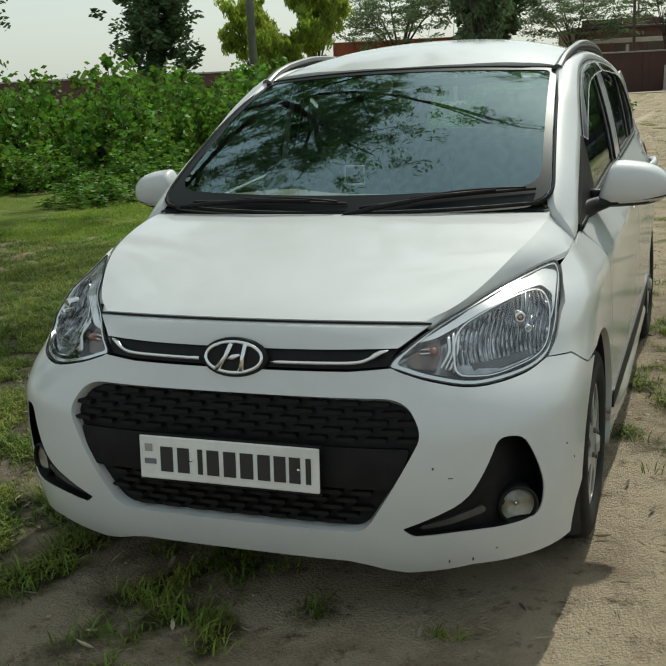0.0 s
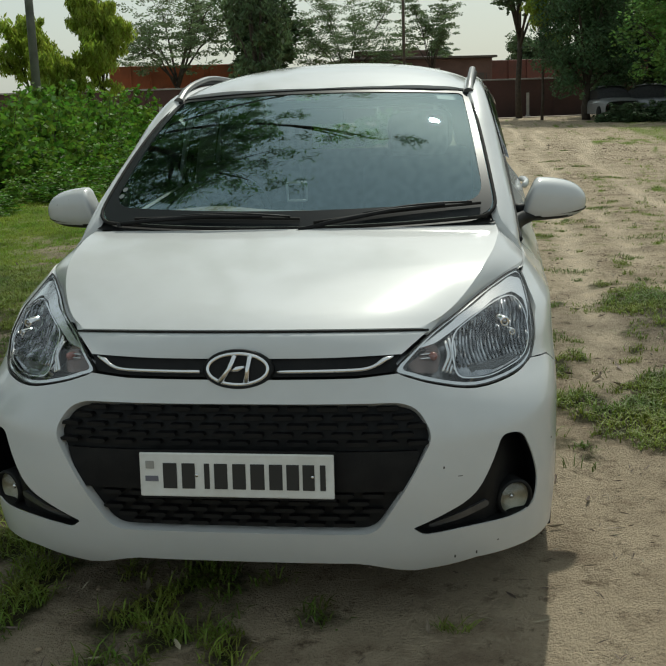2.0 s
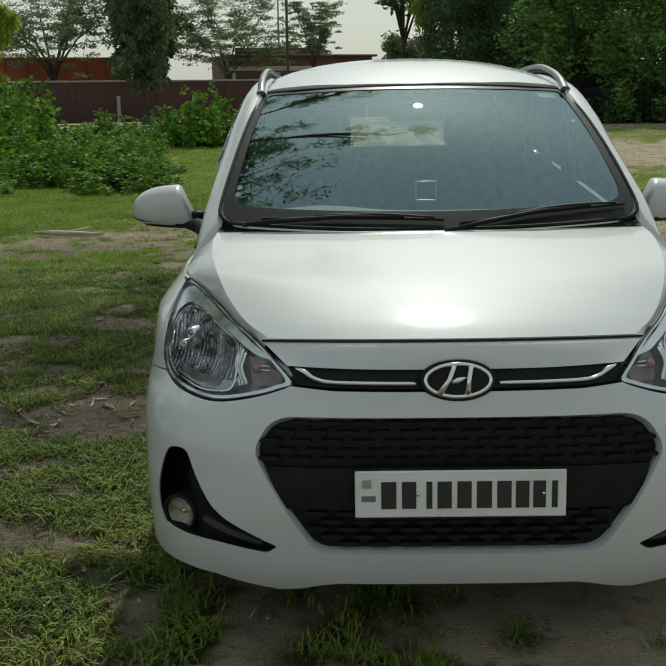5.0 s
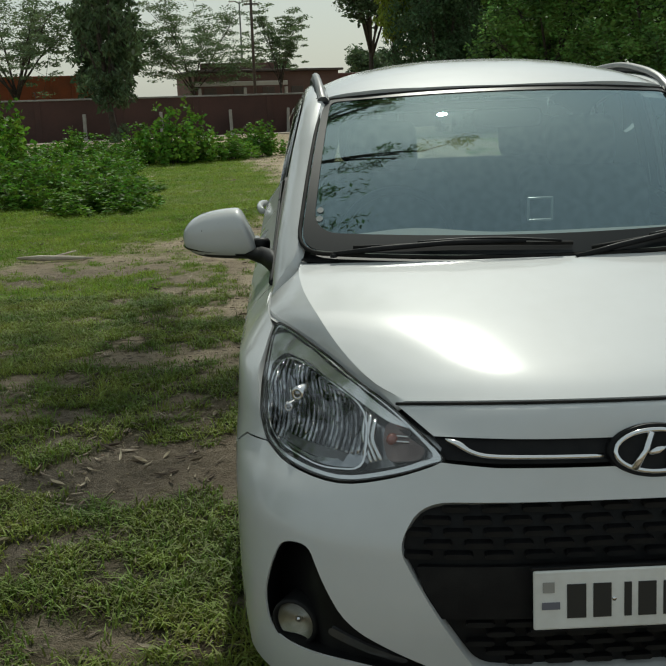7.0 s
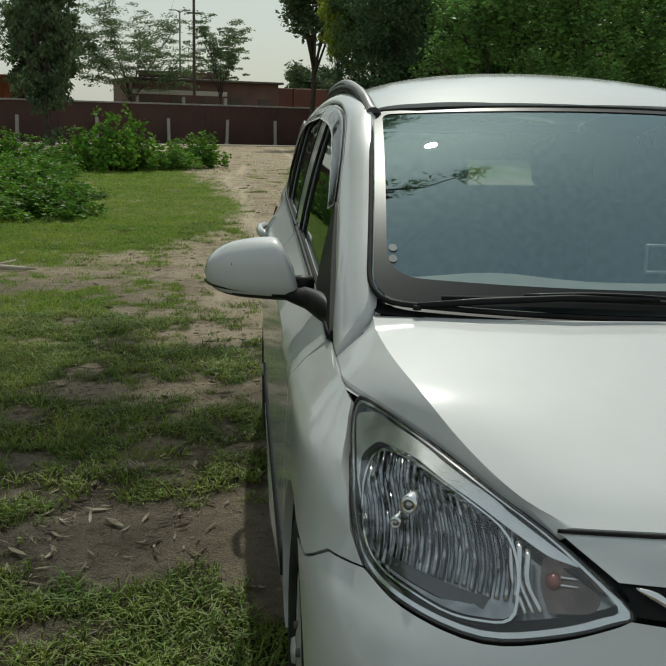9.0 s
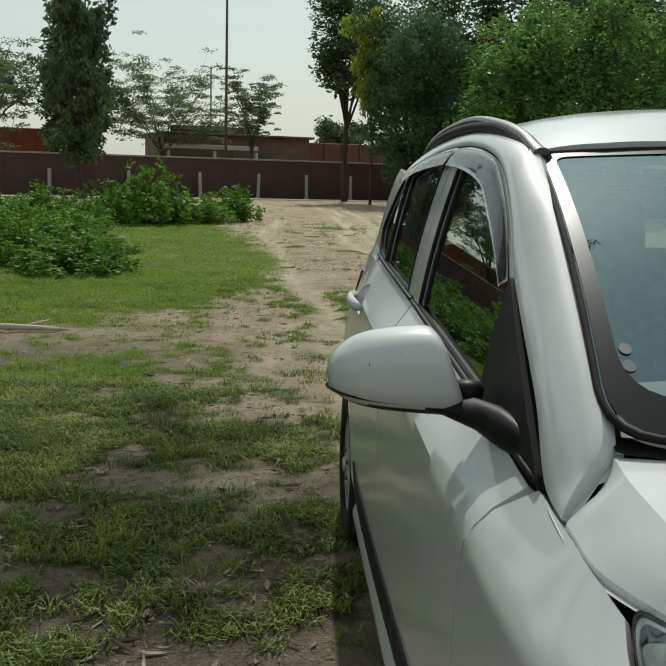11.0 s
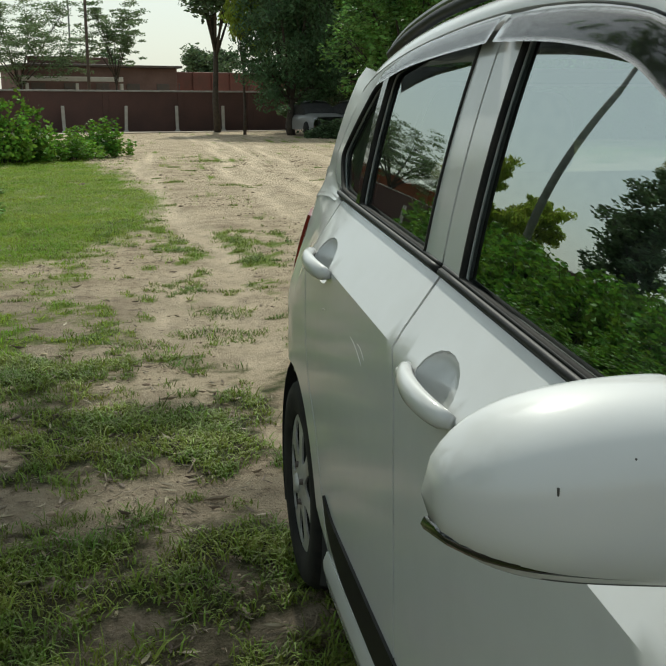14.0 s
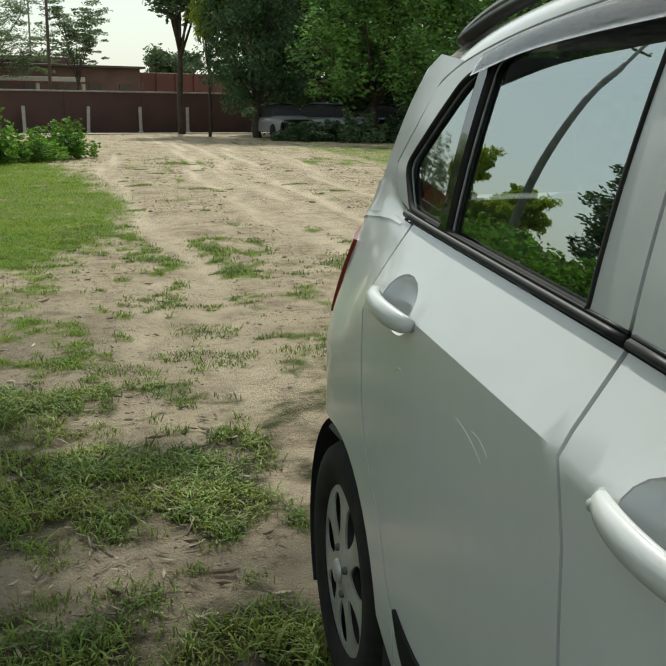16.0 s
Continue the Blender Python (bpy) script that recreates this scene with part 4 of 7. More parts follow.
# road strip along the wall
LANE = mat("pale_lane", (0.40, 0.34, 0.27), 0.95, col2=(0.33, 0.27, 0.2), scale=1.5, fine=30)
bm = grid_mesh(60, 2, lambda u, v: (-60 + 90 * u, wall_y(-60 + 90 * u) - 3.4 + 2.6 * v, ground_z(-60 + 90 * u, wall_y(-60 + 90 * u) - 3.4 + 2.6 * v) + 0.03))
tagged(part("lane", bm, LANE), "pale dusty lane along the boundary wall", "lane", kind="structure")

# goods wagons and sheds behind the wall
WAGON = mat("wagon_red", (0.15, 0.05, 0.036), 0.75, col2=(0.10, 0.042, 0.03), scale=1.2, fine=12)
WAGON_O = mat("wagon_orange", (0.32, 0.085, 0.03), 0.75, col2=(0.22, 0.07, 0.03), scale=1.2, fine=12)
ROOFM = mat("shed_roof", (0.11, 0.062, 0.05), 0.85, col2=(0.15, 0.09, 0.075), scale=1.0, fine=15)
WHITEW = mat("pale_wall", (0.52, 0.50, 0.46), 0.9, col2=(0.4, 0.38, 0.34), scale=1.5)


def wagon(x, y, length, h, material, label):
    thing = empty("goods_wagon", label, "wagon", "wagons behind the wall", at=Matrix.Translation((x, y, 0.5)) @ wall_turn)
    part("body", box(length, 2.8, h - 1.0, 0.06, (0, 0, 1.0 + (h - 1.0) / 2)), material, thing, smooth=False)
    for i in range(int(length / 1.1) + 1):
        part("rib", box(0.1, 0.12, h - 1.0, 0.015, (-length / 2 + 0.05 + i * (length - 0.1) / int(length / 1.1), -1.44, 1.0 + (h - 1.0) / 2)), material, thing, smooth=False)
    part("underframe", box(length * 0.96, 2.2, 0.3, 0.02, (0, 0, 0.82)), STEEL, thing, smooth=False)
    for sx in (-0.36, 0.36):
        part("bogie", box(1.9, 2.0, 0.8, 0.1, (sx * length, 0, 0.4)), STEEL, thing, smooth=False)


wagon(-17.5, 61.0, 8.5, 3.6, WAGON_O, "orange-red goods wagon behind the wall")
wagon(4.2, 70.5, 6.6, 3.5, WAGON, "dull red goods wagon behind the wall")
wagon(11.5, 73.5, 6.6, 3.5, WAGON, "dull red goods wagon behind the wall")
wagon(19.0, 77.0, 6.6, 3.5, WAGON, "dull red goods wagon behind the wall")


def shed(x, y, w, h, d):
    thing = empty("shed", "low red-brown brick shed with a pale concrete beam", "shed", at=Matrix.Translation((x, y, 0.4)) @ wall_turn)
    part("wall", box(w, d, h, 0.03, (0, 0, h / 2)), ROOFM, thing, smooth=False)
    part("roof_slab", box(w + 0.5, d + 0.6, 0.14, 0.02, (0, 0, h + 0.08)), STEEL, thing, smooth=False)
    part("parapet", box(w * 0.5, 0.22, 0.4, 0.02, (-w * 0.2, -d / 2 + 0.2, h + 0.36)), ROOFM, thing, smooth=False)
    part("beam", box(w * 0.62, 0.2, 0.26, 0.02, (-w * 0.22, -d / 2 - 1.2, h * 0.80)), WHITEW, thing, smooth=False)
    for k in (-0.5, -0.2, 0.08):
        part("post", box(0.18, 0.18, h * 0.80, 0.02, (k * w, -d / 2 - 1.2, h * 0.335)), WHITEW, thing, smooth=False)
    for k in range(5):
        part("doorway", box(0.8, 0.06, h * 0.7, 0.01, (-w * 0.4 + k * w * 0.2, -d / 2 - 0.02, h * 0.4)), STEEL, thing, smooth=False)


shed(-3.6, 67.0, 9.5, 3.7, 5.0)


# ---- poles ----
# pole concrete in a darker grey, standing in for its backlit side
POLE_GREY = mat("backlit_concrete", (0.20, 0.20, 0.19), 0.9, col2=(0.13, 0.13, 0.12), scale=3, fine=30, bump=0.003)


def pole(name, x, y, h, r, label, wires=True):
    thing = empty(name, label, "pole", at=Matrix.Translation((x, y, ground_z(x, y))))
    part("mast", tube([(0, 0, -0.2), (0, 0, h * 0.5), (0, 0, h)], [r, r * 0.85, r * 0.65], 12), STEEL if r < 0.1 else POLE_GREY, thing)
    if wires:
        part("cross_arm", box(1.2, 0.09, 0.09, 0.01, (0, 0.05, h - 0.5)), STEEL, thing, smooth=False)
        for k in (-0.5, 0, 0.5):
            part("insulator", lathe([(0.0, 0), (0.035, 0.0), (0.05, 0.05), (0.03, 0.09), (0.045, 0.12), (0.0, 0.15)], 10, "z"), WHITEW, thing, at=Matrix.Translation((k, 0.05, h - 0.45)))
    return thing


pole("utility_pole", -11.7, 26.0, 11.0, 0.13, "grey concrete utility pole among the shrubs")
mast = pole("mast_pole", -3.2, 55.0, 12.5, 0.085, "tall thin dark steel mast behind the wall", False)
part("cross_arm", box(0.75, 0.08, 0.08, 0.01, (0, 0, 6.7)), STEEL, mast, smooth=False)
lamp = pole("street_lamp", -6.55, 104.0, 12.0, 0.11, "double-armed street lamp far behind the wall", False)
for s in (-1, 1):
    part("arm", tube([(0, 0, 11.8), (s * 0.35, 0, 12.05), (s * 0.6, 0, 12.05)], 0.05, 6), STEEL, lamp)
    part("lamp_head", box(0.5, 0.3, 0.12, 0.04, (s * 0.8, 0, 12.05)), WHITEW, lamp)


# ---- parked cars far off under the trees ----
def far_car(x, y, turn, paint, label):
    thing = empty("parked_car", label, "car", "cars parked under the trees", at=pose(x, y, ground_z(x, y), 0, 0, turn))

    def shell(u, v):
        yy = -1.95 + 3.9 * u
        belt = 0.92 - 0.22 * max(0, abs(yy) - 1.2) ** 1.4
        a = math.pi * v
        return (0.82 * math.copysign(abs(math.cos(a)) ** 0.35, math.cos(a)) * (1 - 0.12 * abs(yy / 1.95) ** 4), yy, 0.28 + (belt - 0.28) * math.sin(a) ** 0.45)
    bm = grid_mesh(24, 20, shell)
    bmesh.ops.recalc_face_normals(bm, faces=bm.faces)
    part("body", bm, paint, thing)

    def cabin(u, v):
        yy = -0.75 + 2.35 * u
        hgt = math.sin(math.pi * min(max(u, 0.0), 1.0)) ** 0.42
        a = math.pi * v
        return (0.68 * math.copysign(abs(math.cos(a)) ** 0.5, math.cos(a)), yy, 0.82 + 0.62 * hgt * math.sin(a) ** 0.5)
    bm = grid_mesh(18, 14, cabin)
    part("cabin_glass", bm, DARK, thing)
    part("roof", grid_mesh(8, 8, lambda u, v: (-0.58 + 1.16 * u, -0.25 + 1.35 * v, 1.455 - 0.06 * (2 * u - 1) ** 2 - 0.05 * (2 * v - 1) ** 2)), paint, thing)
    for sy in (-1.25, 1.2):
        for sx in (-0.76, 0.76):
            part("wheel", lathe([(0.0, -0.09), (0.27, -0.09), (0.3, -0.05), (0.3, 0.05), (0.27, 0.09), (0.0, 0.09)], 20), RUBBER, thing, at=Matrix.Translation((sx, sy, 0.3)))
    for sx in (-0.58, 0.58):
        part("headlight", box(0.32, 0.1, 0.14, 0.04, (sx, -1.88, 0.68)), LENS, thing)


# silver and white paint darkened, so the trees' shade sits in the colour
SHADED_SILVERCAR = mat("shaded_silver_paint", (0.20, 0.205, 0.21), 0.35, metal=0.4, coat=0.6)
SHADED_PALECAR = mat("shaded_pale_paint", (0.24, 0.24, 0.24), 0.4, coat=0.5)
BLUECAR = mat("dark_blue_paint", (0.03, 0.05, 0.10), 0.3, coat=1.0)
far_car(6.3, 43.3, 8, SHADED_PALECAR, "white hatchback parked under the trees")
far_car(8.4, 42.8, 62, SHADED_SILVERCAR, "silver hatchback parked under the trees")
far_car(11.2, 43.0, 40, BLUECAR, "dark blue car parked under the trees")

# pale dry branch lying on the grass
bm = tube([(-3.56, 8.5, 0.04), (-3.3, 8.36, 0.05), (-3.02, 8.42, 0.035), (-2.76, 8.3, 0.04)], [0.012, 0.03, 0.022, 0.008], 7)
tube([(-3.2, 8.38, 0.05), (-3.0, 8.62, 0.08)], [0.014, 0.006], 5, bm=bm)
tagged(part("dry_branch", bm, mat("dry_wood", (0.5, 0.44, 0.36), 0.9, col2=(0.4, 0.33, 0.26), scale=10)), "pale dry branch lying on the grass", "branch")


# ---- the car: surfaces ----
BRIGHT = mat("bright_chrome", (0.74, 0.74, 0.75), 0.13, metal=0.9, col2=(0.70, 0.70, 0.71), scale=25)
FLOORGREY = mat("lamp_grey", (0.10, 0.10, 0.105), 0.18, metal=0.4, col2=(0.07, 0.07, 0.07), scale=18)
FLUTE = mat("fluted_mirror", (0.62, 0.63, 0.65), 0.09, metal=1.0, col2=(0.10, 0.10, 0.11), scale=28, fine=120, mix=0.42)
LAMP_SHELL = mat("lamp_shell", (0.36, 0.36, 0.37), 0.2, metal=0.85)
SIGNAL = mat("signal_bowl", (0.20, 0.15, 0.135), 0.15, metal=0.5, col2=(0.10, 0.07, 0.065), scale=30)
Y1, YR = 0.90, 3.28
square = curve1([(0.15, 3.2), (0.30, 3.3), (0.55, 3.4), (0.60, 3.1), (0.66, 2.6), (0.70, 2.5), (0.9, 2.5)])
boxy = curve1([(0.15, 5.0), (0.30, 5.0), (0.54, 5.0), (0.60, 4.55), (0.66, 3.7), (0.70, 3.436), (0.9, 3.43)])
U1, U2, UR = 0.95, 0.95 + (3.28 - 0.90), 0.55
nose = curve1([(0.15, 0.07), (0.20, 0.042), (0.28, 0.020), (0.40, 0.006), (0.52, 0.018), (0.60, 0.045), (0.68, 0.078), (0.74, 0.105), (0.787, 0.13), (0.83, 0.25), (0.87, 0.36), (0.92, 0.52)])
tail = curve1([(0.15, 3.66), (0.3, 3.70), (0.55, 3.70), (0.62, 3.66), (0.9, 3.63), (1.1, 3.55)])
lower_flank = curve1([(-0.86, 0.800), (-0.78, 0.818), (-0.70, 0.829), (-0.5, 0.833), (-0.35, 0.833), (-0.11, 0.826)])


def flank(h, m=0.765):
    """Half width by the height over the belt line: a shoulder facet, then a sharp crease, then the plain side."""
    a, b = 0.742 - m * h, lower_flank(h) if h < -0.11 else 0.826 - 0.02 * (h + 0.11)
    k = 0.0012
    d = (a - b) / k
    if d > 12:
        return b
    if d < -12:
        return a
    return min(a, b) - k * math.log1p(math.exp(-abs(d)))


def step01(t):
    t = min(max(t, 0.0), 1.0)
    return t * t * (3 - 2 * t)


def belt(y):
    return 0.887 + 0.0895 * (y - 0.9) if y < 2.27 else 1.0096 + 0.077 * (y - 2.27)


def width(y, z):
    h = z - belt(y)
    if y > 1.2:                                   # the crease fades in the front wing and behind the rear door
        return flank(h, 0.765 - 0.45 * step01((y - 2.9) / 0.4))
    return flank(h)


def low(u, z):
    """The lower body: u runs round it from the middle of the nose, z up."""
    s, a = math.copysign(1, u), abs(u)
    if a <= U1:
        t = a / U1 * math.pi / 2
        w, n = width(Y1, z), nose(z)
        x, y = w * math.sin(t) ** (2 / square(z)), Y1 - (Y1 - n) * max(math.cos(t), 0.0) ** (2 / boxy(z))
        y += 0.085 * step01((z - 0.70) / 0.10) * step01((x - 0.20) / 0.25) * step01((Y1 - y) / 0.45)    # the lamps lean back
        return Vector((s * x, y, z))
    if a <= U2:
        y = Y1 + a - U1
        return Vector((s * width(y, z), y, z))
    t = min((a - U2) / UR, 1.0) * math.pi / 2
    return Vector((s * width(YR, z) * max(math.cos(t), 0.0) ** 0.7, YR + (tail(z) - YR) * math.sin(t) ** 0.62, z))


def ux(x, z):
    return math.copysign(U1 * 2 / math.pi * math.asin(min(1.0, (abs(x) / width(Y1, z)) ** (square(z) / 2))), x)


def uy(y, z):
    if y >= Y1:
        return U1 + y - Y1
    return U1 * 2 / math.pi * math.acos(min(1.0, max(0.0, (Y1 - y) / (Y1 - nose(z)))) ** (boxy(z) / 2))


def uy_rear(y, z):
    if y <= YR:
        return uy(y, z)
    return U2 + UR * 2 / math.pi * math.asin(min(1.0, ((y - YR) / (tail(z) - YR)) ** (1 / 0.62)))


def fx(pts, s=1):
    return [(ux(s * x, z), z) for x, z in pts]


def fy(pts):
    return [(uy(y, z), z) for y, z in pts]


roof_base = curve1([(1.55, 1.392), (1.62, 1.412), (1.9, 1.462), (2.3, 1.488), (2.8, 1.482), (3.3, 1.452), (3.55, 1.425)])
roof_mid = curve1([(1.55, 1.392), (1.62, 1.414), (1.75, 1.452), (1.9, 1.486), (2.1, 1.513), (2.35, 1.530), (2.6, 1.533), (2.85, 1.523), (3.1, 1.498), (3.3, 1.466), (3.55, 1.425)])
hood_mid = curve1([(0.10, 0.772), (0.13, 0.787), (0.19, 0.813), (0.35, 0.858), (0.6, 0.918), (0.8, 0.960), (0.95, 0.985)])
hood_rim = [low(ux(x, z), z) for x, z in ((0.40, 0.725), (0.478, 0.766), (0.56, 0.806), (0.64, 0.842), (0.700, 0.862))]
hood_rim += [low(uy(y, z), z) for y, z in ((0.72, 0.874), (0.82, 0.883), (0.95, 0.897))]
hood_edge_x = curve1([(p.y, p.x) for p in hood_rim])
hood_edge_z = curve1([(p.y, p.z) for p in hood_rim])


def glass_x(y, z):
    h = z - belt(y)
    return 0.742 - 0.15 * h - 0.25 * max(h, 0.0) ** 2 - 0.35 * max(0.0, z - 1.37) ** 1.4 - 0.06 * max(0.0, y - 2.9) ** 1.6


def side(y, z):
    return Vector((glass_x(y, z), y, z))


def hood(x, y):
    xe, ze, zc = hood_edge_x(y), hood_edge_z(y), hood_mid(y)
    t = abs(x) / xe
    tc = 0.80 + 0.115 * step01((y - 0.25) / 0.68)
    f = 0.20 * t * t + 0.80 * max(0.0, t - tc) / (1 - tc)
    q = (x / 0.487) ** 2
    d = y - 0.13 - 0.10 * q
    front = hood_mid(0.13 + d) - 0.017 * q
    k = min(max(d / 0.22, 0.0), 1.0)
    k = k * k * (3 - 2 * k)
    return Vector((x, y, front * (1 - k) + (zc - (zc - ze) * f) * k))


def roof(x, y):
    t = abs(x) / 0.60
    zc = roof_mid(y)
    return Vector((x, y, zc - (0.030 + zc - roof_base(y)) * t ** 2.2 - 0.030 * t ** 6))


def screen(a, b):
    """The windscreen: a across, -1 to 1; b up, 0 to 1."""
    xb, xt = 0.668, 0.572
    x = a * (xb + (xt - xb) * b)
    y0, y1 = 0.842 + 0.095 * a * a, 1.603 + 0.125 * a * a
    z0, z1 = 0.968 + 0.022 * a * a, 1.403 - 0.020 * a * a
    bulge = 0.035 * 4 * b * (1 - b)
    return Vector((x, y0 + (y1 - y0) * b - 0.5 * bulge, z0 + (z1 - z0) * b + 0.87 * bulge))


car = empty("hatchback_car", "white five-door hatchback with a dusty finish, parked on sandy grass", "car")


def both(name, build, material, label="", parent=None, **kw):
    """The same part on both flanks."""
    a = part(name, sharpen(build()), material, parent or car, label, **kw)
    b = part(name, sharpen(flip_x(build())), material, parent or car, label, **kw)
    return a, b


# ---- front bumper ----
GRILLE = rounded([(-0.348, 0.279), (0.348, 0.279), (0.497, 0.534), (0.448, 0.615), (-0.448, 0.615), (-0.497, 0.534)], [0.040, 0.040, 0.035, 0.060, 0.060, 0.035], 6)
FOG = rounded([(0.666, 0.522), (0.716, 0.518), (0.742, 0.460), (0.762, 0.375), (0.750, 0.298), (0.690, 0.289), (0.600, 0.288), (0.468, 0.272), (0.440, 0.293), (0.592, 0.365), (0.636, 0.440)], [0.02, 0.025, 0.04, 0.04, 0.03, 0.04, 0.04, 0.012, 0.008, 0.06, 0.05], 4)
LAMP = [(0.400, 0.690), (0.470, 0.750), (0.560, 0.800), (0.640, 0.836), (0.705, 0.858), (0.728, 0.852), (0.745, 0.810), (0.757, 0.755), (0.757, 0.705), (0.744, 0.670), (0.70, 0.648), (0.60, 0.636), (0.50, 0.652), (0.43, 0.672)]
LAMP = spline(LAMP, 4, True)
lamp_low = spline([(0.746, 0.666), (0.70, 0.6435), (0.60, 0.6315), (0.50, 0.6475), (0.43, 0.668), (0.403, 0.679)], 4)


def arch(cy, r, a0, a1, n=14, cz=0.285):
    return [(cy + r * math.cos(radians(a0 + (a1 - a0) * i / n)), cz + r * math.sin(radians(a0 + (a1 - a0) * i / n))) for i in range(n + 1)]


half = [(x, z) for x, z in [(0.0, 0.187), (0.29, 0.187), (0.33, 0.180), (0.39, 0.163), (0.44, 0.156), (0.52, 0.168), (0.60, 0.186), (0.70, 0.190), (0.77, 0.190)]]
right = fx(half) + fy([(0.362, 0.190), (0.366, 0.225), (0.385, 0.268)] + arch(0.79, 0.352, 176, 117)) + fy([(0.53, 0.606), (0.43, 0.655)]) + fx(lamp_low) + fx([(0.30, 0.672), (0.0, 0.672)])
left = [(-u, z) for u, z in right[::-1]]
bumper_out = right + left[1:-1]
fog_r, fog_l = fx(FOG), [(-u, z) for u, z in fx(FOG)][::-1]
bumper = part("front_bumper", sheet(bumper_out, low, 0.022, [fx(GRILLE), fog_r, fog_l], 0.035, thin=(1, 2)), PAINT, car, "white moulded front bumper with small scuffs")

# white panel between the bonnet seam and the slim upper grille
def nose_panel():
    def f(u, v):
        a = 2 * u - 1
        xt, xb = 0.476 * a, 0.412 * a
        q = (xt / 0.487) ** 2
        top = Vector((xt, 0.128 + 0.1 * q, hood_mid(0.13) - 0.0045 - 0.017 * q))
        bot = low(ux(xb, 0.722), 0.722)
        w = 1 - v
        return top.lerp(bot, w) + Vector((0, -0.006, 0.002)) * (4 * w * (1 - w)) * (1 - a * a) + Vector((0, 0.004, -0.002)) * max(0.0, v - 0.92) / 0.08
    bm = grid_mesh(40, 12, f)
    ed = [e for e in bm.edges if len(e.link_faces) == 1]
    r = bmesh.ops.extrude_edge_only(bm, edges=ed)
    bmesh.ops.translate(bm, vec=(0, 0.02, -0.004), verts=[g for g in r["geom"] if isinstance(g, bmesh.types.BMVert)])
    for e in ed:
        e.smooth = False
    return bm


part("nose_panel", nose_panel(), PAINT, car, "white panel above the badge")


def back_plate(outline, y_off, step=0.03):
    def f(u, z):
        return low(u, z) + Vector((0, y_off, 0))
    return sheet(outline, f, step, (), 0.0)


# main grille: recessed black plate, blank band and rows of short bars
grille = part("grille", back_plate(fx([(x * 1.02, z) for x, z in GRILLE]), 0.034), BLACK, car, "black honeycomb lower grille")


def grille_bar(w):
    bm = bmesh.new()
    q = [(-w, -0.002), (-w * 0.8, -0.0055), (w * 0.8, -0.0055), (w, -0.002), (w, 0.002), (w * 0.8, 0.0048), (-w * 0.8, 0.0048), (-w, 0.002)]
    f0 = [bm.verts.new((x, -0.006, z)) for x, z in q]
    f1 = [bm.verts.new((x, 0.016, z)) for x, z in q]
    bm.faces.new(f0)
    for i in range(8):
        j = (i + 1) % 8
        bm.faces.new((f0[j], f0[i], f1[i], f1[j]))
    me = bpy.data.meshes.new("grille_bar")
    bmesh.ops.recalc_face_normals(bm, faces=bm.faces)
    bm.to_mesh(me)
    bm.free()
    me.materials.append(BLACK)
    return me


bar = grille_bar(0.027)
rows = [0.598 - 0.0205 * i for i in range(5)] + [0.382 - 0.0205 * i for i in range(5)]
for r, z in enumerate(rows):
    for k in range(-9, 10):
        x = (k + 0.5 * (r % 2)) * 0.076
        if not inside((x - math.copysign(0.0, x), z), [(a * 0.965, b) for a, b in GRILLE]) or not inside((x + math.copysign(0.026, x), z), GRILLE):
            continue
        p = low(ux(x, z), z)
        slope = (low(ux(x + 0.02, z), z).y - low(ux(x - 0.02, z), z).y) / 0.04
        ob = new("grille_bar", bar)
        ob.parent = grille
        ob.matrix_basis = Matrix.Translation(p + Vector((0, 0.020, 0))) @ Matrix.Rotation(math.atan(slope), 4, "Z")
blank = fx(rounded([(-0.43, 0.393), (0.43, 0.393), (0.462, 0.496), (-0.462, 0.496)], 0.01))
part("blank_band", sheet(blank, lambda u, z: low(u, z) + Vector((0, 0.016, 0)), 0.03, (), 0.02), BLACK, grille)


def ring_of(outline, inner, outer, lift, depth, step=0.02, centre=None):
    c = Vector(centre or (sum(p[0] for p in outline) / len(outline), sum(p[1] for p in outline) / len(outline)))
    grow = lambda k: [tuple(c + (Vector(p) - c) * k) for p in outline]
    return sheet(grow(outer), lift, step, [grow(inner)], depth)


# number plate: writing as plain bars
plate = part("number_plate", box(0.50, 0.008, 0.115, 0.004, (0, 0, 0)), PLATE, car, "white number plate with dark characters", smooth=False, at=Matrix.Translation((0.0, -0.002, 0.444)) @ Matrix.Rotation(radians(-4), 4, "X"))
part("plate_frame", sharpen(join(box(0.508, 0.010, 0.006, 0.001, (0, 0.004, 0.060)), box(0.508, 0.010, 0.006, 0.001, (0, 0.004, -0.060)))), BLACK, plate, smooth=False)
bars = [(-0.170, 0.036), (-0.122, 0.034), (-0.074, 0.014), (-0.038, 0.034), (0.009, 0.034), (0.056, 0.036), (0.103, 0.034), (0.146, 0.032), (0.186, 0.030), (0.222, 0.014)]
for x, w in bars:
    part("character_bar", box(w, 0.002, 0.066, 0.0008, (x, -0.005, -0.002)), PLATE_INK, plate, smooth=False)
part("plate_mark", box(0.022, 0.002, 0.020, 0.0006, (-0.222, -0.005, 0.026)), mat("mark_grey", (0.3, 0.29, 0.27), 0.6), plate, smooth=False)
part("plate_mark", box(0.034, 0.002, 0.014, 0.0006, (-0.218, -0.005, -0.010)), mat("mark_dark", (0.14, 0.14, 0.17), 0.6), plate, smooth=False)
for x in (0.196, -0.10):
    part("screw", lathe([(0.0, -0.006), (0.004, -0.006), (0.004, -0.003)], 10), CHROME, plate, at=Matrix.Translation((x, -0.001, 0.0)) @ Matrix.Rotation(radians(90), 4, "Z"))

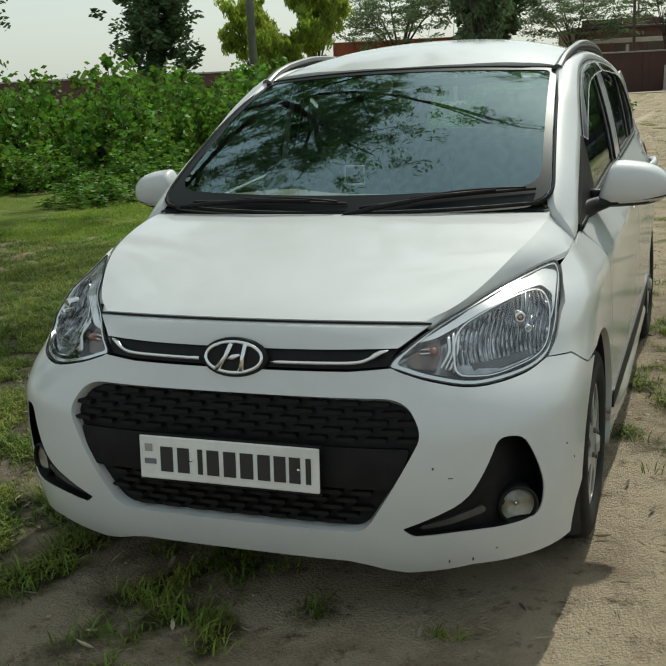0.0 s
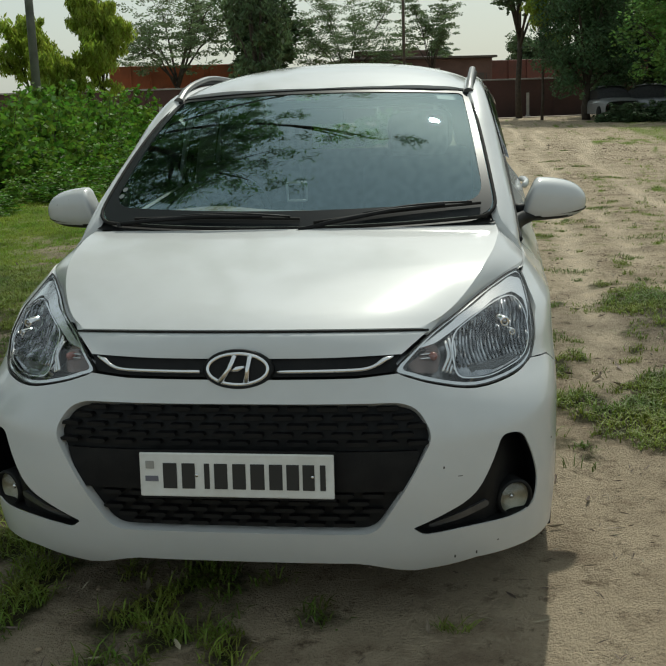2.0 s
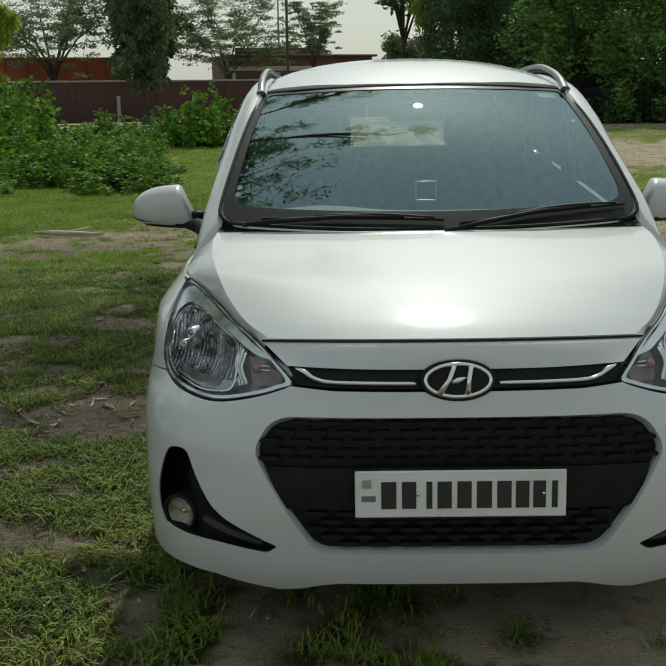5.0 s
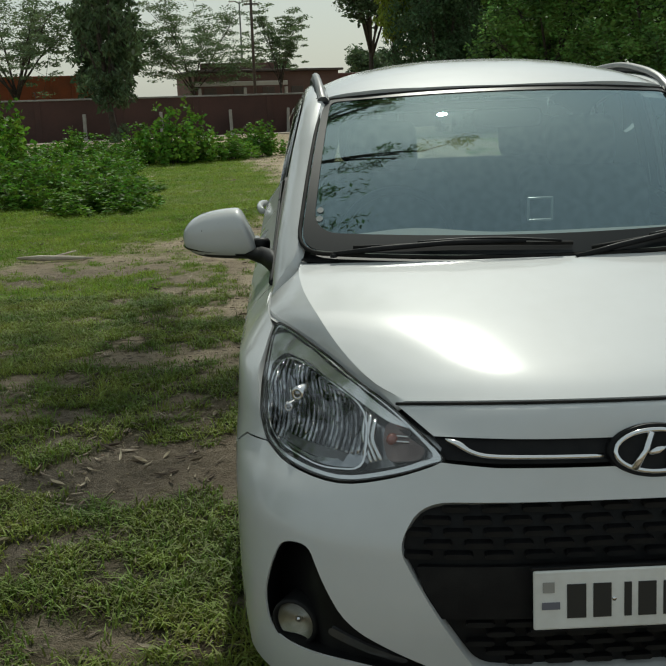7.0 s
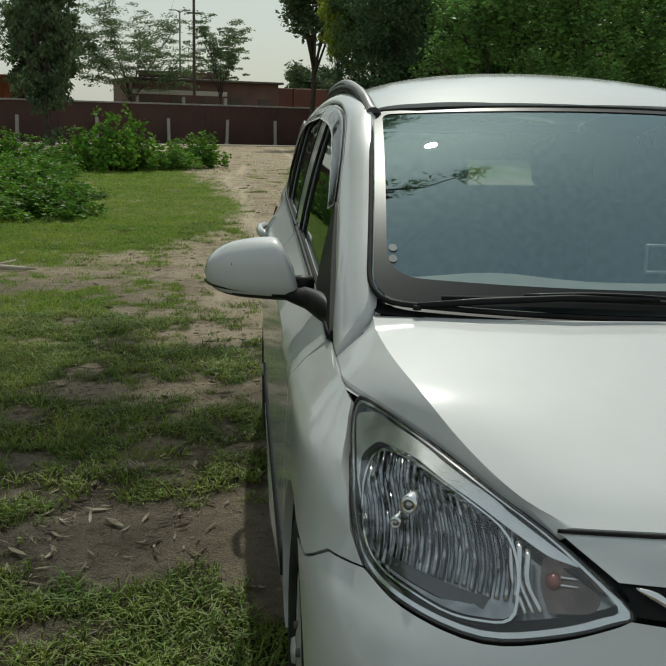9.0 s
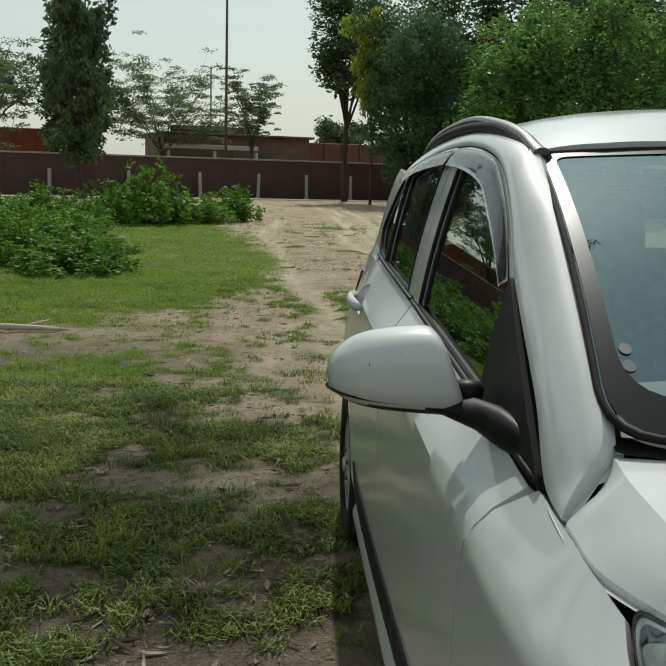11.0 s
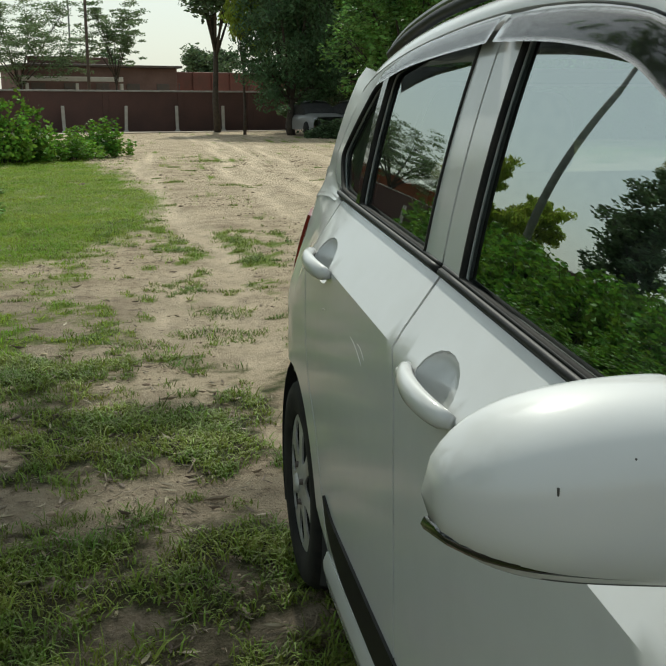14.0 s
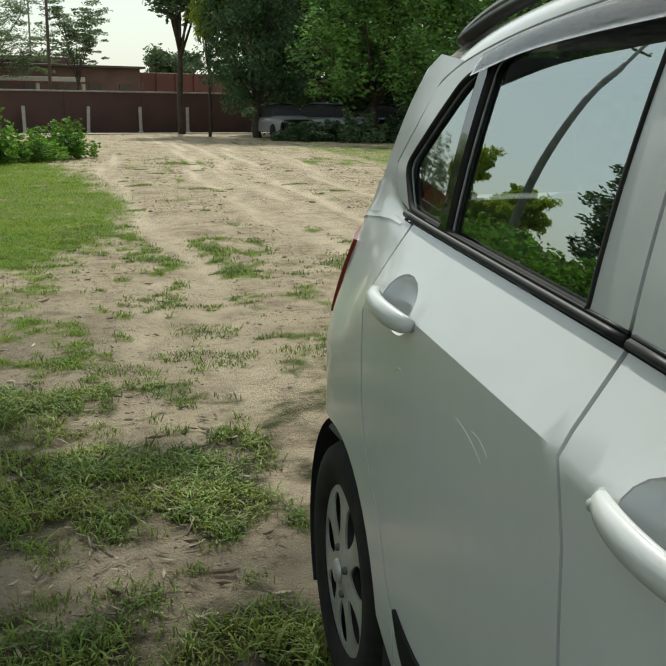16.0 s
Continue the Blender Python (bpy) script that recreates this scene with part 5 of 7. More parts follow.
# slim upper grille, chrome strips and the oval badge
strip = fx([(0.0, 0.676), (0.30, 0.676), (0.41, 0.682), (0.398, 0.7), (0.412, 0.722), (0.36, 0.718), (0.0, 0.718)])
upper = part("upper_grille", sheet(strip + [(-u, z) for u, z in strip[::-1]][1:-1], lambda u, z: low(u, z) + Vector((0, 0.012, 0)), 0.02, (), 0.01), BLACK, car, "slim gloss-black upper grille")
for s in (-1, 1):
    line = [(0.10, 0.692), (0.22, 0.692), (0.31, 0.693), (0.345, 0.700), (0.368, 0.712), (0.392, 0.719)]
    pts = [low(ux(s * x, z), z) + Vector((0, -0.004, 0)) for x, z in spline(line, 4)]
    part("chrome_strip", tube(pts, [0.0048] * (len(pts) - 8) + [0.005, 0.006, 0.0068, 0.007, 0.0065, 0.0055, 0.004, 0.002], 8), CHROME, upper, "chrome strip")


def oval(rx, rz, y0, y1, taper=1.0, n=48):
    bm = bmesh.new()
    prof = [(0.0, y1), (taper * 0.96, y1), (taper, y1 + (y0 - y1) * 0.15), (1.0, y0 - (y0 - y1) * 0.2), (1.0, y0)]
    rings = [[bm.verts.new((rx * r * math.cos(6.2832 * i / n), yy, rz * r * math.sin(6.2832 * i / n))) for i in range(n)] for r, yy in prof[1:]]
    for a, b in zip(rings, rings[1:]):
        for i in range(n):
            bm.faces.new((a[i], a[(i + 1) % n], b[(i + 1) % n], b[i]))
    bm.faces.new(rings[0])
    bmesh.ops.recalc_face_normals(bm, faces=bm.faces)
    return bm


BADGE = Matrix.Translation((0.0, 0.090, 0.696)) @ Matrix.Rotation(radians(-16), 4, "X")
badge = part("badge", sharpen(oval(0.092, 0.052, 0.02, -0.012)), BLACK, car, "oval chrome emblem on a gloss-black disc", at=BADGE)
part("chrome_ring", tube([(0.078 * math.cos(6.2832 * i / 40), -0.014, 0.039 * math.sin(6.2832 * i / 40)) for i in range(40)], 0.0052, 8, True, up=(0, 1, 0)), CHROME, badge)
for s in (-1, 1):
    part("emblem_stroke", tube([(s * 0.020 + 0.012, -0.014, 0.034), (s * 0.024 + 0.002, -0.017, 0.0), (s * 0.034 - 0.012, -0.014, -0.034)], [0.008, 0.0062, 0.009], 8), CHROME, badge)
part("emblem_centre", tube([(-0.016, -0.015, -0.006), (0.0, -0.017, 0.0), (0.018, -0.015, 0.007)], [0.004, 0.0085, 0.004], 10), CHROME, badge)


# ---- fog lamps in their black pockets ----
FOG_BOWL = mat("fog_bowl", (0.24, 0.225, 0.165), 0.3, metal=0.5, col2=(0.33, 0.31, 0.25), scale=30)

def fog_pocket():
    """A black plate set back behind the opening, and the wall that joins it to the bumper's skin."""
    rim = dense(fx([(0.64 + (x - 0.64) * 0.988, 0.37 + (z - 0.37) * 0.985) for x, z in FOG]), 0.012)
    plate = lambda u, z: low(u, z) + Vector((-0.030 * step01((u - 0.35) / 0.3), 0.030 + 0.070 * step01((u - 0.40) / 0.18), 0))
    bm = sheet(rim, plate, 0.022, (), 0.0)
    a = [bm.verts.new(low(u, z) + Vector((-0.003, 0.004, 0))) for u, z in rim]
    b = [bm.verts.new(plate(u, z)) for u, z in rim]
    for i in range(len(rim)):
        j = (i + 1) % len(rim)
        bm.faces.new((a[i], a[j], b[j], b[i]))
    return bm


pocket_r = part("fog_pocket", fog_pocket(), BLACK, car, "black fog lamp pocket")
pocket_l = part("fog_pocket", flip_x(fog_pocket()), BLACK, car, "black fog lamp pocket")
for s, pocket in ((1, pocket_r), (-1, pocket_l)):
    c = Vector((s * 0.696, 0.186, 0.327))
    m = Matrix.Translation(c) @ Matrix.Rotation(radians(s * 28 - 90), 4, "Z")
    part("fog_lamp", lathe([(0.052, -0.05), (0.052, 0.008), (0.046, 0.014), (0.043, 0.010), (0.043, 0.0)], 28), BLACK, pocket, at=m)
    part("fog_lens", lathe([(0.0, 0.016), (0.02, 0.014), (0.036, 0.008), (0.046, 0.0)], 28), LENS, pocket, "clear fog lamp lens", at=m)
    part("fog_reflector", lathe([(0.006, -0.022), (0.02, -0.019), (0.034, -0.010), (0.046, 0.0)], 28), FOG_BOWL, pocket, "dull olive reflector bowl", at=m)
    part("fog_bulb", lathe([(0.0, -0.004), (0.008, -0.008), (0.009, -0.03)], 12), CHROME, pocket, at=m)
    slot = fx(rounded([(0.476, 0.293), (0.56, 0.320), (0.628, 0.348), (0.634, 0.330), (0.56, 0.302), (0.484, 0.284)], 0.01, 3))
    f = lambda u, z: low(u, z) + Vector((0, 0.022, 0))
    bm = sheet(slot, f, 0.02, (), 0.012)
    part("daytime_strip", bm if s > 0 else flip_x(bm), FLOORGREY, pocket, "grey lamp strip")

def seal_line(pts):
    return [Vector(p) for p in pts]


# ---- bonnet ----
edge = [(0.135 + 0.1 * (x / 0.487) ** 2, x) for x in np.linspace(0, 0.478, 9)]
hood_r = [(x, y) for y, x in edge] + [(hood_edge_x(y) - 0.004, y) for y in (0.29, 0.35, 0.42, 0.5, 0.58, 0.66, 0.74, 0.82, 0.868)] + [(0.704, 0.898), (0.676, 0.918), (0.60, 0.898), (0.45, 0.862), (0.25, 0.838), (0.0, 0.830)]
hood_r = [(float(x), float(y)) for x, y in hood_r]
rear_line = spline([(0.0, 0.830), (0.25, 0.838), (0.45, 0.862), (0.60, 0.898), (0.676, 0.918)], 8)
edge_line = spline(hood_r[8:18] + [(0.704, 0.898), (0.676, 0.918)], 5)
crease_line = spline([(0.452, 0.221), (0.510, 0.285), (0.556, 0.365), (0.597, 0.460), (0.630, 0.570), (0.656, 0.700), (0.668, 0.830), (0.664, 0.915)], 6)


def along(line, t):
    """The point at the share t of a line's length."""
    d = [0.0]
    for a, b in zip(line, line[1:]):
        d.append(d[-1] + math.hypot(b[0] - a[0], b[1] - a[1]))
    t *= d[-1]
    i = max(0, min(int(np.searchsorted(d, t)) - 1, len(line) - 2))
    k = (t - d[i]) / (d[i + 1] - d[i])
    return Vector(line[i][:2]).lerp(Vector(line[i + 1][:2]), k)


def bonnet_plan(a, b, lo, hi, x0, x1):
    """A patch between two lines along the bonnet, closed by its front and rear edges."""
    front = lambda x: Vector((x, 0.135 + 0.1 * (x / 0.487) ** 2))
    xr0, xr1 = lo(1.0).x, hi(1.0).x
    rear = lambda x: Vector((x, float(np.interp(x, [q[0] for q in rear_line], [q[1] for q in rear_line]))))
    f, r = front(x0 + (x1 - x0) * a), rear(xr0 + (xr1 - xr0) * a)
    c = (front(x0).lerp(front(x1), a)).lerp(rear(xr0).lerp(rear(xr1), a), b)
    return lo(b).lerp(hi(b), a) + f.lerp(r, b) - c


def bonnet_mesh():
    mid = lambda b: Vector((0.0, 0.135 + 0.695 * b))
    crs = lambda b: along(crease_line, b)
    rim = lambda b: along(edge_line, b)
    rows, inner, outer = 34, 14, 5

    def top(q, b, xk):
        x, y = q
        w = (x / 0.487) ** 2
        zc, ze = hood_mid(y), hood_edge_z(y)
        main = zc - 0.18 * (zc - ze) * (x / xk) ** 2 - 0.004 * (x / xk) ** 4
        k = step01(b / 0.55)
        return (hood_mid(max(0.1, y - 0.1 * w)) - 0.017 * w) * (1 - k) + main * k
    bm = bmesh.new()
    grid = []
    for j in range(rows + 1):
        b = j / rows
        half = []
        xk, zk = crs(b).x, 0.0
        for i in range(inner + 1):
            q = bonnet_plan(i / inner, b, mid, crs, 0.0, 0.452)
            half.append(Vector((q.x, q.y, top(q, b, xk))))
        zk = half[-1].z
        e = rim(b)
        z1 = hood_edge_z(e.y) + 0.002
        for i in range(1, outer + 1):
            t = i / outer
            q = bonnet_plan(t, b, crs, rim, 0.452, 0.478)
            half.append(Vector((q.x, q.y, zk + (z1 - zk) * t + 0.003 * math.sin(math.pi * t) - 0.0025 * t ** 6)))
        grid.append([bm.verts.new((-v.x, v.y, v.z)) for v in half[:0:-1]] + [bm.verts.new(v) for v in half])
    for a, b in zip(grid, grid[1:]):
        for i in range(len(a) - 1):
            bm.faces.new((a[i], a[i + 1], b[i + 1], b[i]))
    ed = [e for e in bm.edges if len(e.link_faces) == 1]
    r = bmesh.ops.extrude_edge_only(bm, edges=ed)
    bmesh.ops.translate(bm, vec=(0, 0.004, -0.016), verts=[g for g in r["geom"] if isinstance(g, bmesh.types.BMVert)])
    for e in ed:
        e.smooth = False
    n = inner + outer
    for a, b in zip(grid, grid[1:]):
        for i in (n - inner, n + inner):
            e = bm.edges.get((a[i], b[i]))
            e.smooth = False
    return bm


part("bonnet", bonnet_mesh(), PAINT, car, "white bonnet with a crease along each side")
gutter = [Vector((hood_edge_x(y) , y, hood_edge_z(y))) for y in np.linspace(0.30, 0.93, 16)]
both("bonnet_gutter", lambda: grid_mesh(15, 2, lambda u, v: gutter[int(round(u * 15))] + Vector((0.008 - 0.05 * v, 0, -0.009 - 0.012 * v))), PAINT)

seam = [hood(x, y) + Vector((0, -0.003, -0.005)) for x, y in [(float(x) * k, float(y)) for k in (-1,) for y, x in edge[::-1]] + [(float(x), float(y)) for y, x in edge[1:]]]
part("bonnet_seal", tube(seal_line(seam), 0.0030, 6), RUBBER, car, "dark gap seal along the bonnet")

# ---- wings ----
def wing_outline():
    top = [(0.66, 0.864), (0.72, 0.871), (0.82, 0.880), (0.94, 0.889)]
    pts = [(0.53, 0.610)] + arch(0.79, 0.346, 116, 6)[1:] + [(1.125, 0.27), (1.118, 0.5), (1.105, 0.72), (1.06, 0.84), (0.985, 0.893)] + top[::-1]
    lamp_edge = [(0.748, 0.668), (0.762, 0.705), (0.763, 0.755), (0.751, 0.812), (0.735, 0.850)]
    return fy(pts) + fx(lamp_edge[::-1]) + fy([(0.437, 0.658)])


both("front_wing", lambda: sheet(wing_outline(), low, 0.03, (), 0.02), PAINT)

# ---- headlights ----



def headlight(s):
    flip = (lambda bm: bm) if s > 0 else flip_x
    L = fx(LAMP)
    def deep(k):
        def f(u, z):
            p = low(u, z)
            return p + Vector((-0.35 * k, 0.75 * k, -0.02 * k))
        return f
    ob = part("headlight", flip(sheet(L, deep(0.085), 0.03, (), 0.0)), LAMP_SHELL, car, "clear swept-back headlight with a chrome bezel")
    part("lens", flip(sheet(L, low, 0.025, (), 0.0)), LENS, ob, "clear plastic lens")
    part("bezel", flip(ring_of(L, 0.935, 0.992, deep(0.008), 0.03)), BRIGHT, ob, "bright chrome bezel")
    part("lens_seal", flip(ring_of(L, 0.990, 1.012, deep(0.001), 0.02)), RUBBER, ob)
    # the bright upper horn, the fluted bowl with its dark floor and the turn signal
    horn = fx(rounded([(0.455, 0.728), (0.56, 0.788), (0.64, 0.824), (0.700, 0.846), (0.733, 0.836), (0.748, 0.775), (0.746, 0.74), (0.738, 0.795), (0.706, 0.816), (0.655, 0.810), (0.585, 0.779), (0.50, 0.736)], 0.010, 3))
    part("upper_reflector", flip(sheet(horn, deep(0.013), 0.02, (), 0.03)), BRIGHT, ob, "bright chrome horn")
    bowl_2d = rounded([(0.541, 0.752), (0.60, 0.783), (0.655, 0.806), (0.706, 0.812), (0.738, 0.78), (0.749, 0.712), (0.734, 0.672), (0.64, 0.648), (0.556, 0.654), (0.546, 0.70)], 0.028, 4)
    bowl_out = fx(bowl_2d)
    cu, cz = sum(p[0] for p in bowl_out) / len(bowl_out), sum(p[1] for p in bowl_out) / len(bowl_out)

    def bowl_depth(u, z):
        return 0.022 + 0.060 * (1 - min(((u - cu) / 0.135) ** 2 + ((z - cz) / 0.075) ** 2, 1.0))
    part("main_reflector", flip(sheet(bowl_out, lambda u, z: deep(bowl_depth(u, z) + 0.006)(u, z), 0.02, (), 0.0)), REFLECT, ob, "mirror bowl")
    us = [q[0] for q in bowl_out]
    bm, n = bmesh.new(), 21
    rng = random.Random(6)
    for k in range(n):
        u = min(us) + (max(us) - min(us)) * (k + 0.5) / n
        zs = [z for z in np.arange(0.676, 0.81, 0.003) if inside((u, z), bowl_out)]
        if len(zs) < 4:
            continue
        cuts = [zs[0]] + sorted(rng.uniform(zs[0] + 0.01, zs[-1]) for _ in range(2)) + [zs[-1]]
        for z0, z1 in zip(cuts, cuts[1:]):
            off = rng.uniform(-0.005, 0.004)
            tube([deep(bowl_depth(u, z) + off)(u, z) for z in np.linspace(z0, z1 - 0.0015, 4)], 0.0038, 6, flat=0.8, bm=bm)
    part("reflector_flutes", flip(bm), FLUTE, ob, "bright vertical flutes")
    floor_b = fx(rounded([(0.562, 0.660), (0.63, 0.655), (0.722, 0.674), (0.734, 0.690), (0.69, 0.684), (0.61, 0.675), (0.560, 0.676)], 0.008, 3))
    part("lamp_floor", flip(sheet(floor_b, deep(0.030), 0.02, (), 0.012)), FLOORGREY, ob, "dark grey lamp floor")
    part("bowl_rim", flip(ring_of(bowl_out, 0.985, 1.015, deep(0.014), 0.02)), CHROME, ob)
    b = low(ux(0.665, 0.735), 0.735)
    for dx, dz, r in ((0.020, 0.028, 0.015), (0.040, 0.000, 0.010)):
        aim = Matrix.Translation(((b.x - 0.01 + dx) * s, b.y + 0.050, b.z + dz)) @ Matrix.Rotation(radians(s * 25 - 90), 4, "Z")
        part("bulb", lathe([(r * 0.55, 0.004), (r * 0.8, 0.006), (r, 0.0), (r, -0.03)], 16), CHROME, ob, at=aim)
        part("bulb_cap", lathe([(0.0, 0.006), (r * 0.4, 0.005), (r * 0.58, -0.002), (r * 0.58, -0.02)], 14), LAMP_SHELL, ob, at=aim)
    sig = fx(rounded([(0.440, 0.690), (0.512, 0.733), (0.524, 0.70), (0.516, 0.664), (0.455, 0.670)], 0.012, 3))
    part("signal_bowl", flip(sheet(sig, deep(0.045), 0.02, (), 0.02)), SIGNAL, ob, "smoky turn signal")
    for z0 in (0.703, 0.712):
        part("signal_rib", tube([Vector((v.x * s, v.y, v.z)) for v in [deep(0.036)(ux(x, z0), z0) for x in np.linspace(0.470, 0.512, 5)]], 0.0022, 5), BRIGHT, ob)
    c = deep(0.034)(ux(0.503, 0.706), 0.706)
    part("signal_bulb", lathe([(0.0, 0.012), (0.009, 0.008), (0.012, -0.004), (0.009, -0.02)], 14), AMBER, ob, "brown signal bulb", at=Matrix.Translation((c.x * s, c.y, c.z)) @ Matrix.Rotation(radians(s * 20 - 90), 4, "Z"))
    for k in range(3):
        q = fx([(0.521 + 0.011 * k, 0.672 - 0.004 * k), (0.535 + 0.010 * k, 0.705), (0.526 + 0.010 * k, 0.738 + 0.006 * k)])
        part("chrome_arc", tube([Vector((v.x * s, v.y, v.z)) for v in [deep(0.018 + 0.006 * k)(*w) for w in spline(q, 5)]], 0.0048, 6, flat=0.6), BRIGHT, ob, "curved chrome arc")
    return ob


headlight(1)
headlight(-1)

# ---- doors, sills and rear flank ----
def handle_hole(cy, cz):
    return [(cy + 0.082 * math.cos(t), cz + 0.046 * math.sin(t) + 0.010 * math.cos(t)) for t in np.linspace(0, 2 * math.pi, 20, endpoint=False)]


F_H, R_H = (2.035, 0.882), (2.885, 0.948)
front_door_out = fy([(1.132, 0.245), (2.196, 0.255), (2.196, 0.6), (2.215, 0.80), (2.243, 0.893), (2.252, belt(2.252) - 0.004), (1.8, belt(1.8) - 0.004), (1.4, belt(1.4) - 0.004), (1.02, 0.888), (1.068, 0.84), (1.112, 0.72), (1.126, 0.5)])
rear_door_out = fy([(2.204, 0.255), (2.86, 0.262), (2.845, 0.36)] + [(2.868, 0.43), (2.93, 0.55), (3.02, 0.64), (3.06, 0.74), (3.075, 0.9), (3.04, belt(3.04) - 0.004), (2.6, belt(2.6) - 0.004), (2.262, belt(2.262) - 0.004), (2.251, 0.893), (2.223, 0.80), (2.204, 0.6)])


def door(name, out, h):
    hole = [(uy(y, z), z) for y, z in handle_hole(*h)]
    fold = [(uy(y, belt(y) - 0.1098), belt(y) - 0.1098) for y in np.arange(1.16, 3.06, 0.03)]
    obs = both(name, lambda: sheet(out, low, 0.035, [hole], 0.02, crease=fold), PAINT, "white door with fine scratches")
    for s, ob in zip((1, -1), obs):
        def bowl(u, v):
            t, r = 2 * math.pi * u, v
            y, z = h[0] + 0.084 * r * math.cos(t), h[1] + 0.048 * r * math.sin(t) + 0.010 * r * math.cos(t)
            return Vector((s * (width(y, z) - 0.028 * (1 - r * r) ** 0.8 - 0.001), y, z))
        bm = grid_mesh(24, 8, bowl)
        bmesh.ops.remove_doubles(bm, verts=bm.verts, dist=1e-5)
        bmesh.ops.recalc_face_normals(bm, faces=bm.faces)
        part("handle_bowl", bm, PAINT, ob)
        pts, rad = [], []
        for i in range(13):
            t = i / 12
            y = h[0] - 0.118 + 0.222 * t
            z = h[1] - 0.014 + 0.020 * t
            pts.append((s * (width(y, z) + 0.004 + 0.022 * math.sin(math.pi * t) ** 0.6), y, z))
            rad.append(0.0150 * (0.5 + 0.5 * math.sin(math.pi * t) ** 0.4))
        part("handle", tube(pts, rad, 10, flat=1.35), PAINT, ob, "white pull handle")
        p = Vector(pts[-2])
        part("lock", lathe([(0.0, 0.006), (0.006, 0.006), (0.008, 0.0)], 14), SILVER, ob, at=Matrix.Translation((p.x + s * 0.0065, p.y + 0.002, p.z)) @ Matrix.Rotation(0 if s > 0 else math.pi, 4, "Z"))
    return obs


fd_r, fd_l = door("front_door", front_door_out, F_H)
rd_r, rd_l = door("rear_door", rear_door_out, R_H)
quarter_out = fy([(2.868, 0.262)] + [(2.90, 0.29)] + arch(3.29, 0.335, 178, 60)[1:]) + [(uy_rear(y, z), z) for y, z in arch(3.29, 0.335, 60, 3)[2:]] + [(U2 + UR, 0.26), (U2 + UR, 0.86)] + [(U2 + UR * 0.75, 0.98), (U2 + UR * 0.45, 1.03), (U2 + UR * 0.2, 1.055), (U2, belt(3.28) - 0.016)] + fy([(3.14, belt(3.14) - 0.004), (3.05, belt(3.05) - 0.006), (3.083, 0.9), (3.068, 0.735), (3.026, 0.632), (2.938, 0.543), (2.876, 0.425), (2.855, 0.36)])
both("rear_quarter", lambda: sheet(quarter_out, low, 0.045, (), 0.02), PAINT)
both("sill", lambda: sheet(fy([(1.12, 0.165), (2.90, 0.165), (2.88, 0.266), (1.14, 0.262)]), lambda u, z: low(u, z) + Vector((0.020 * step01((0.275 - z) / 0.05) * step01((Y1 + u - U1 - 1.25) / 0.5), 0, 0)), 0.03, (), 0.03), PAINT)
both("side_cladding", lambda: sheet(fy(rounded([(2.835, 0.430), (2.74, 0.398), (2.3, 0.375), (1.4, 0.350), (1.16, 0.340), (1.15, 0.280), (2.3, 0.282), (2.66, 0.295), (2.79, 0.350)], [0.02, 0.05, 0.1, 0.1, 0.02, 0.02, 0.1, 0.06, 0.06])), low, 0.04, (), 0.010, 0.006), BLACK, "black plastic door cladding")


def liner(cy):
    """Dark wheel house behind each arch."""
    bm = bmesh.new()
    rings = [[bm.verts.new((x, cy + r * math.cos(a), 0.285 + r * math.sin(a))) for a in np.linspace(-0.5, math.pi + 0.5, 24)] for x, r in ((0.815, 0.335), (0.79, 0.345), (0.55, 0.345))]
    for a, b in zip(rings, rings[1:]):
        for i in range(23):
            bm.faces.new((a[i], a[i + 1], b[i + 1], b[i]))
    bm.faces.new(rings[-1])
    return bm


for cy in (0.79, 3.29):
    both("wheel_house", lambda: liner(cy), DARK)


# fine scratches and chips
SCRATCH = mat("scratch", (0.72, 0.70, 0.66), 0.6)
CHIP = mat("paint_chip", (0.05, 0.045, 0.04), 0.7)
for a, b in (((2.56, 0.846), (2.46, 0.812)), ((2.86, 0.840), (2.82, 0.848)), ((2.50, 0.845), (2.44, 0.826))):
    n = 7
    pts = [low(uy(a[0] + (b[0] - a[0]) * i / n, 0.8), a[1] + (b[1] - a[1]) * i / n + 0.006 * math.sin(3.0 * i / n)) for i in range(n + 1)]
    part("scratch", tube([(-p.x - 0.0004, p.y, p.z) for p in pts], [0.0003] + [0.0007] * (n - 1) + [0.0003], 5), SCRATCH, rd_l, "pale scratch")
for x, z, w, h in ((0.800, 0.452, 0.007, 0.004), (0.812, 0.400, 0.005, 0.006), (0.60, 0.205, 0.004, 0.012), (0.545, 0.200, 0.004, 0.010), (0.655, 0.400 - 0.17, 0.006, 0.003), (0.560, 0.43, 0.012, 0.002), (0.520, 0.455, 0.004, 0.006), (-0.812, 0.30, 0.006, 0.03), (-0.815, 0.245, 0.005, 0.04)):
    p = low(ux(x, z), z)
    q = low(ux(x, z) + 0.01, z) - low(ux(x, z) - 0.01, z)
    part("paint_chip", box(w, 0.0016, h, 0.0004, seg=1), CHIP, bumper, smooth=False, at=Matrix.Translation(p) @ Matrix.Rotation(math.atan2(q.y, q.x), 4, "Z"))

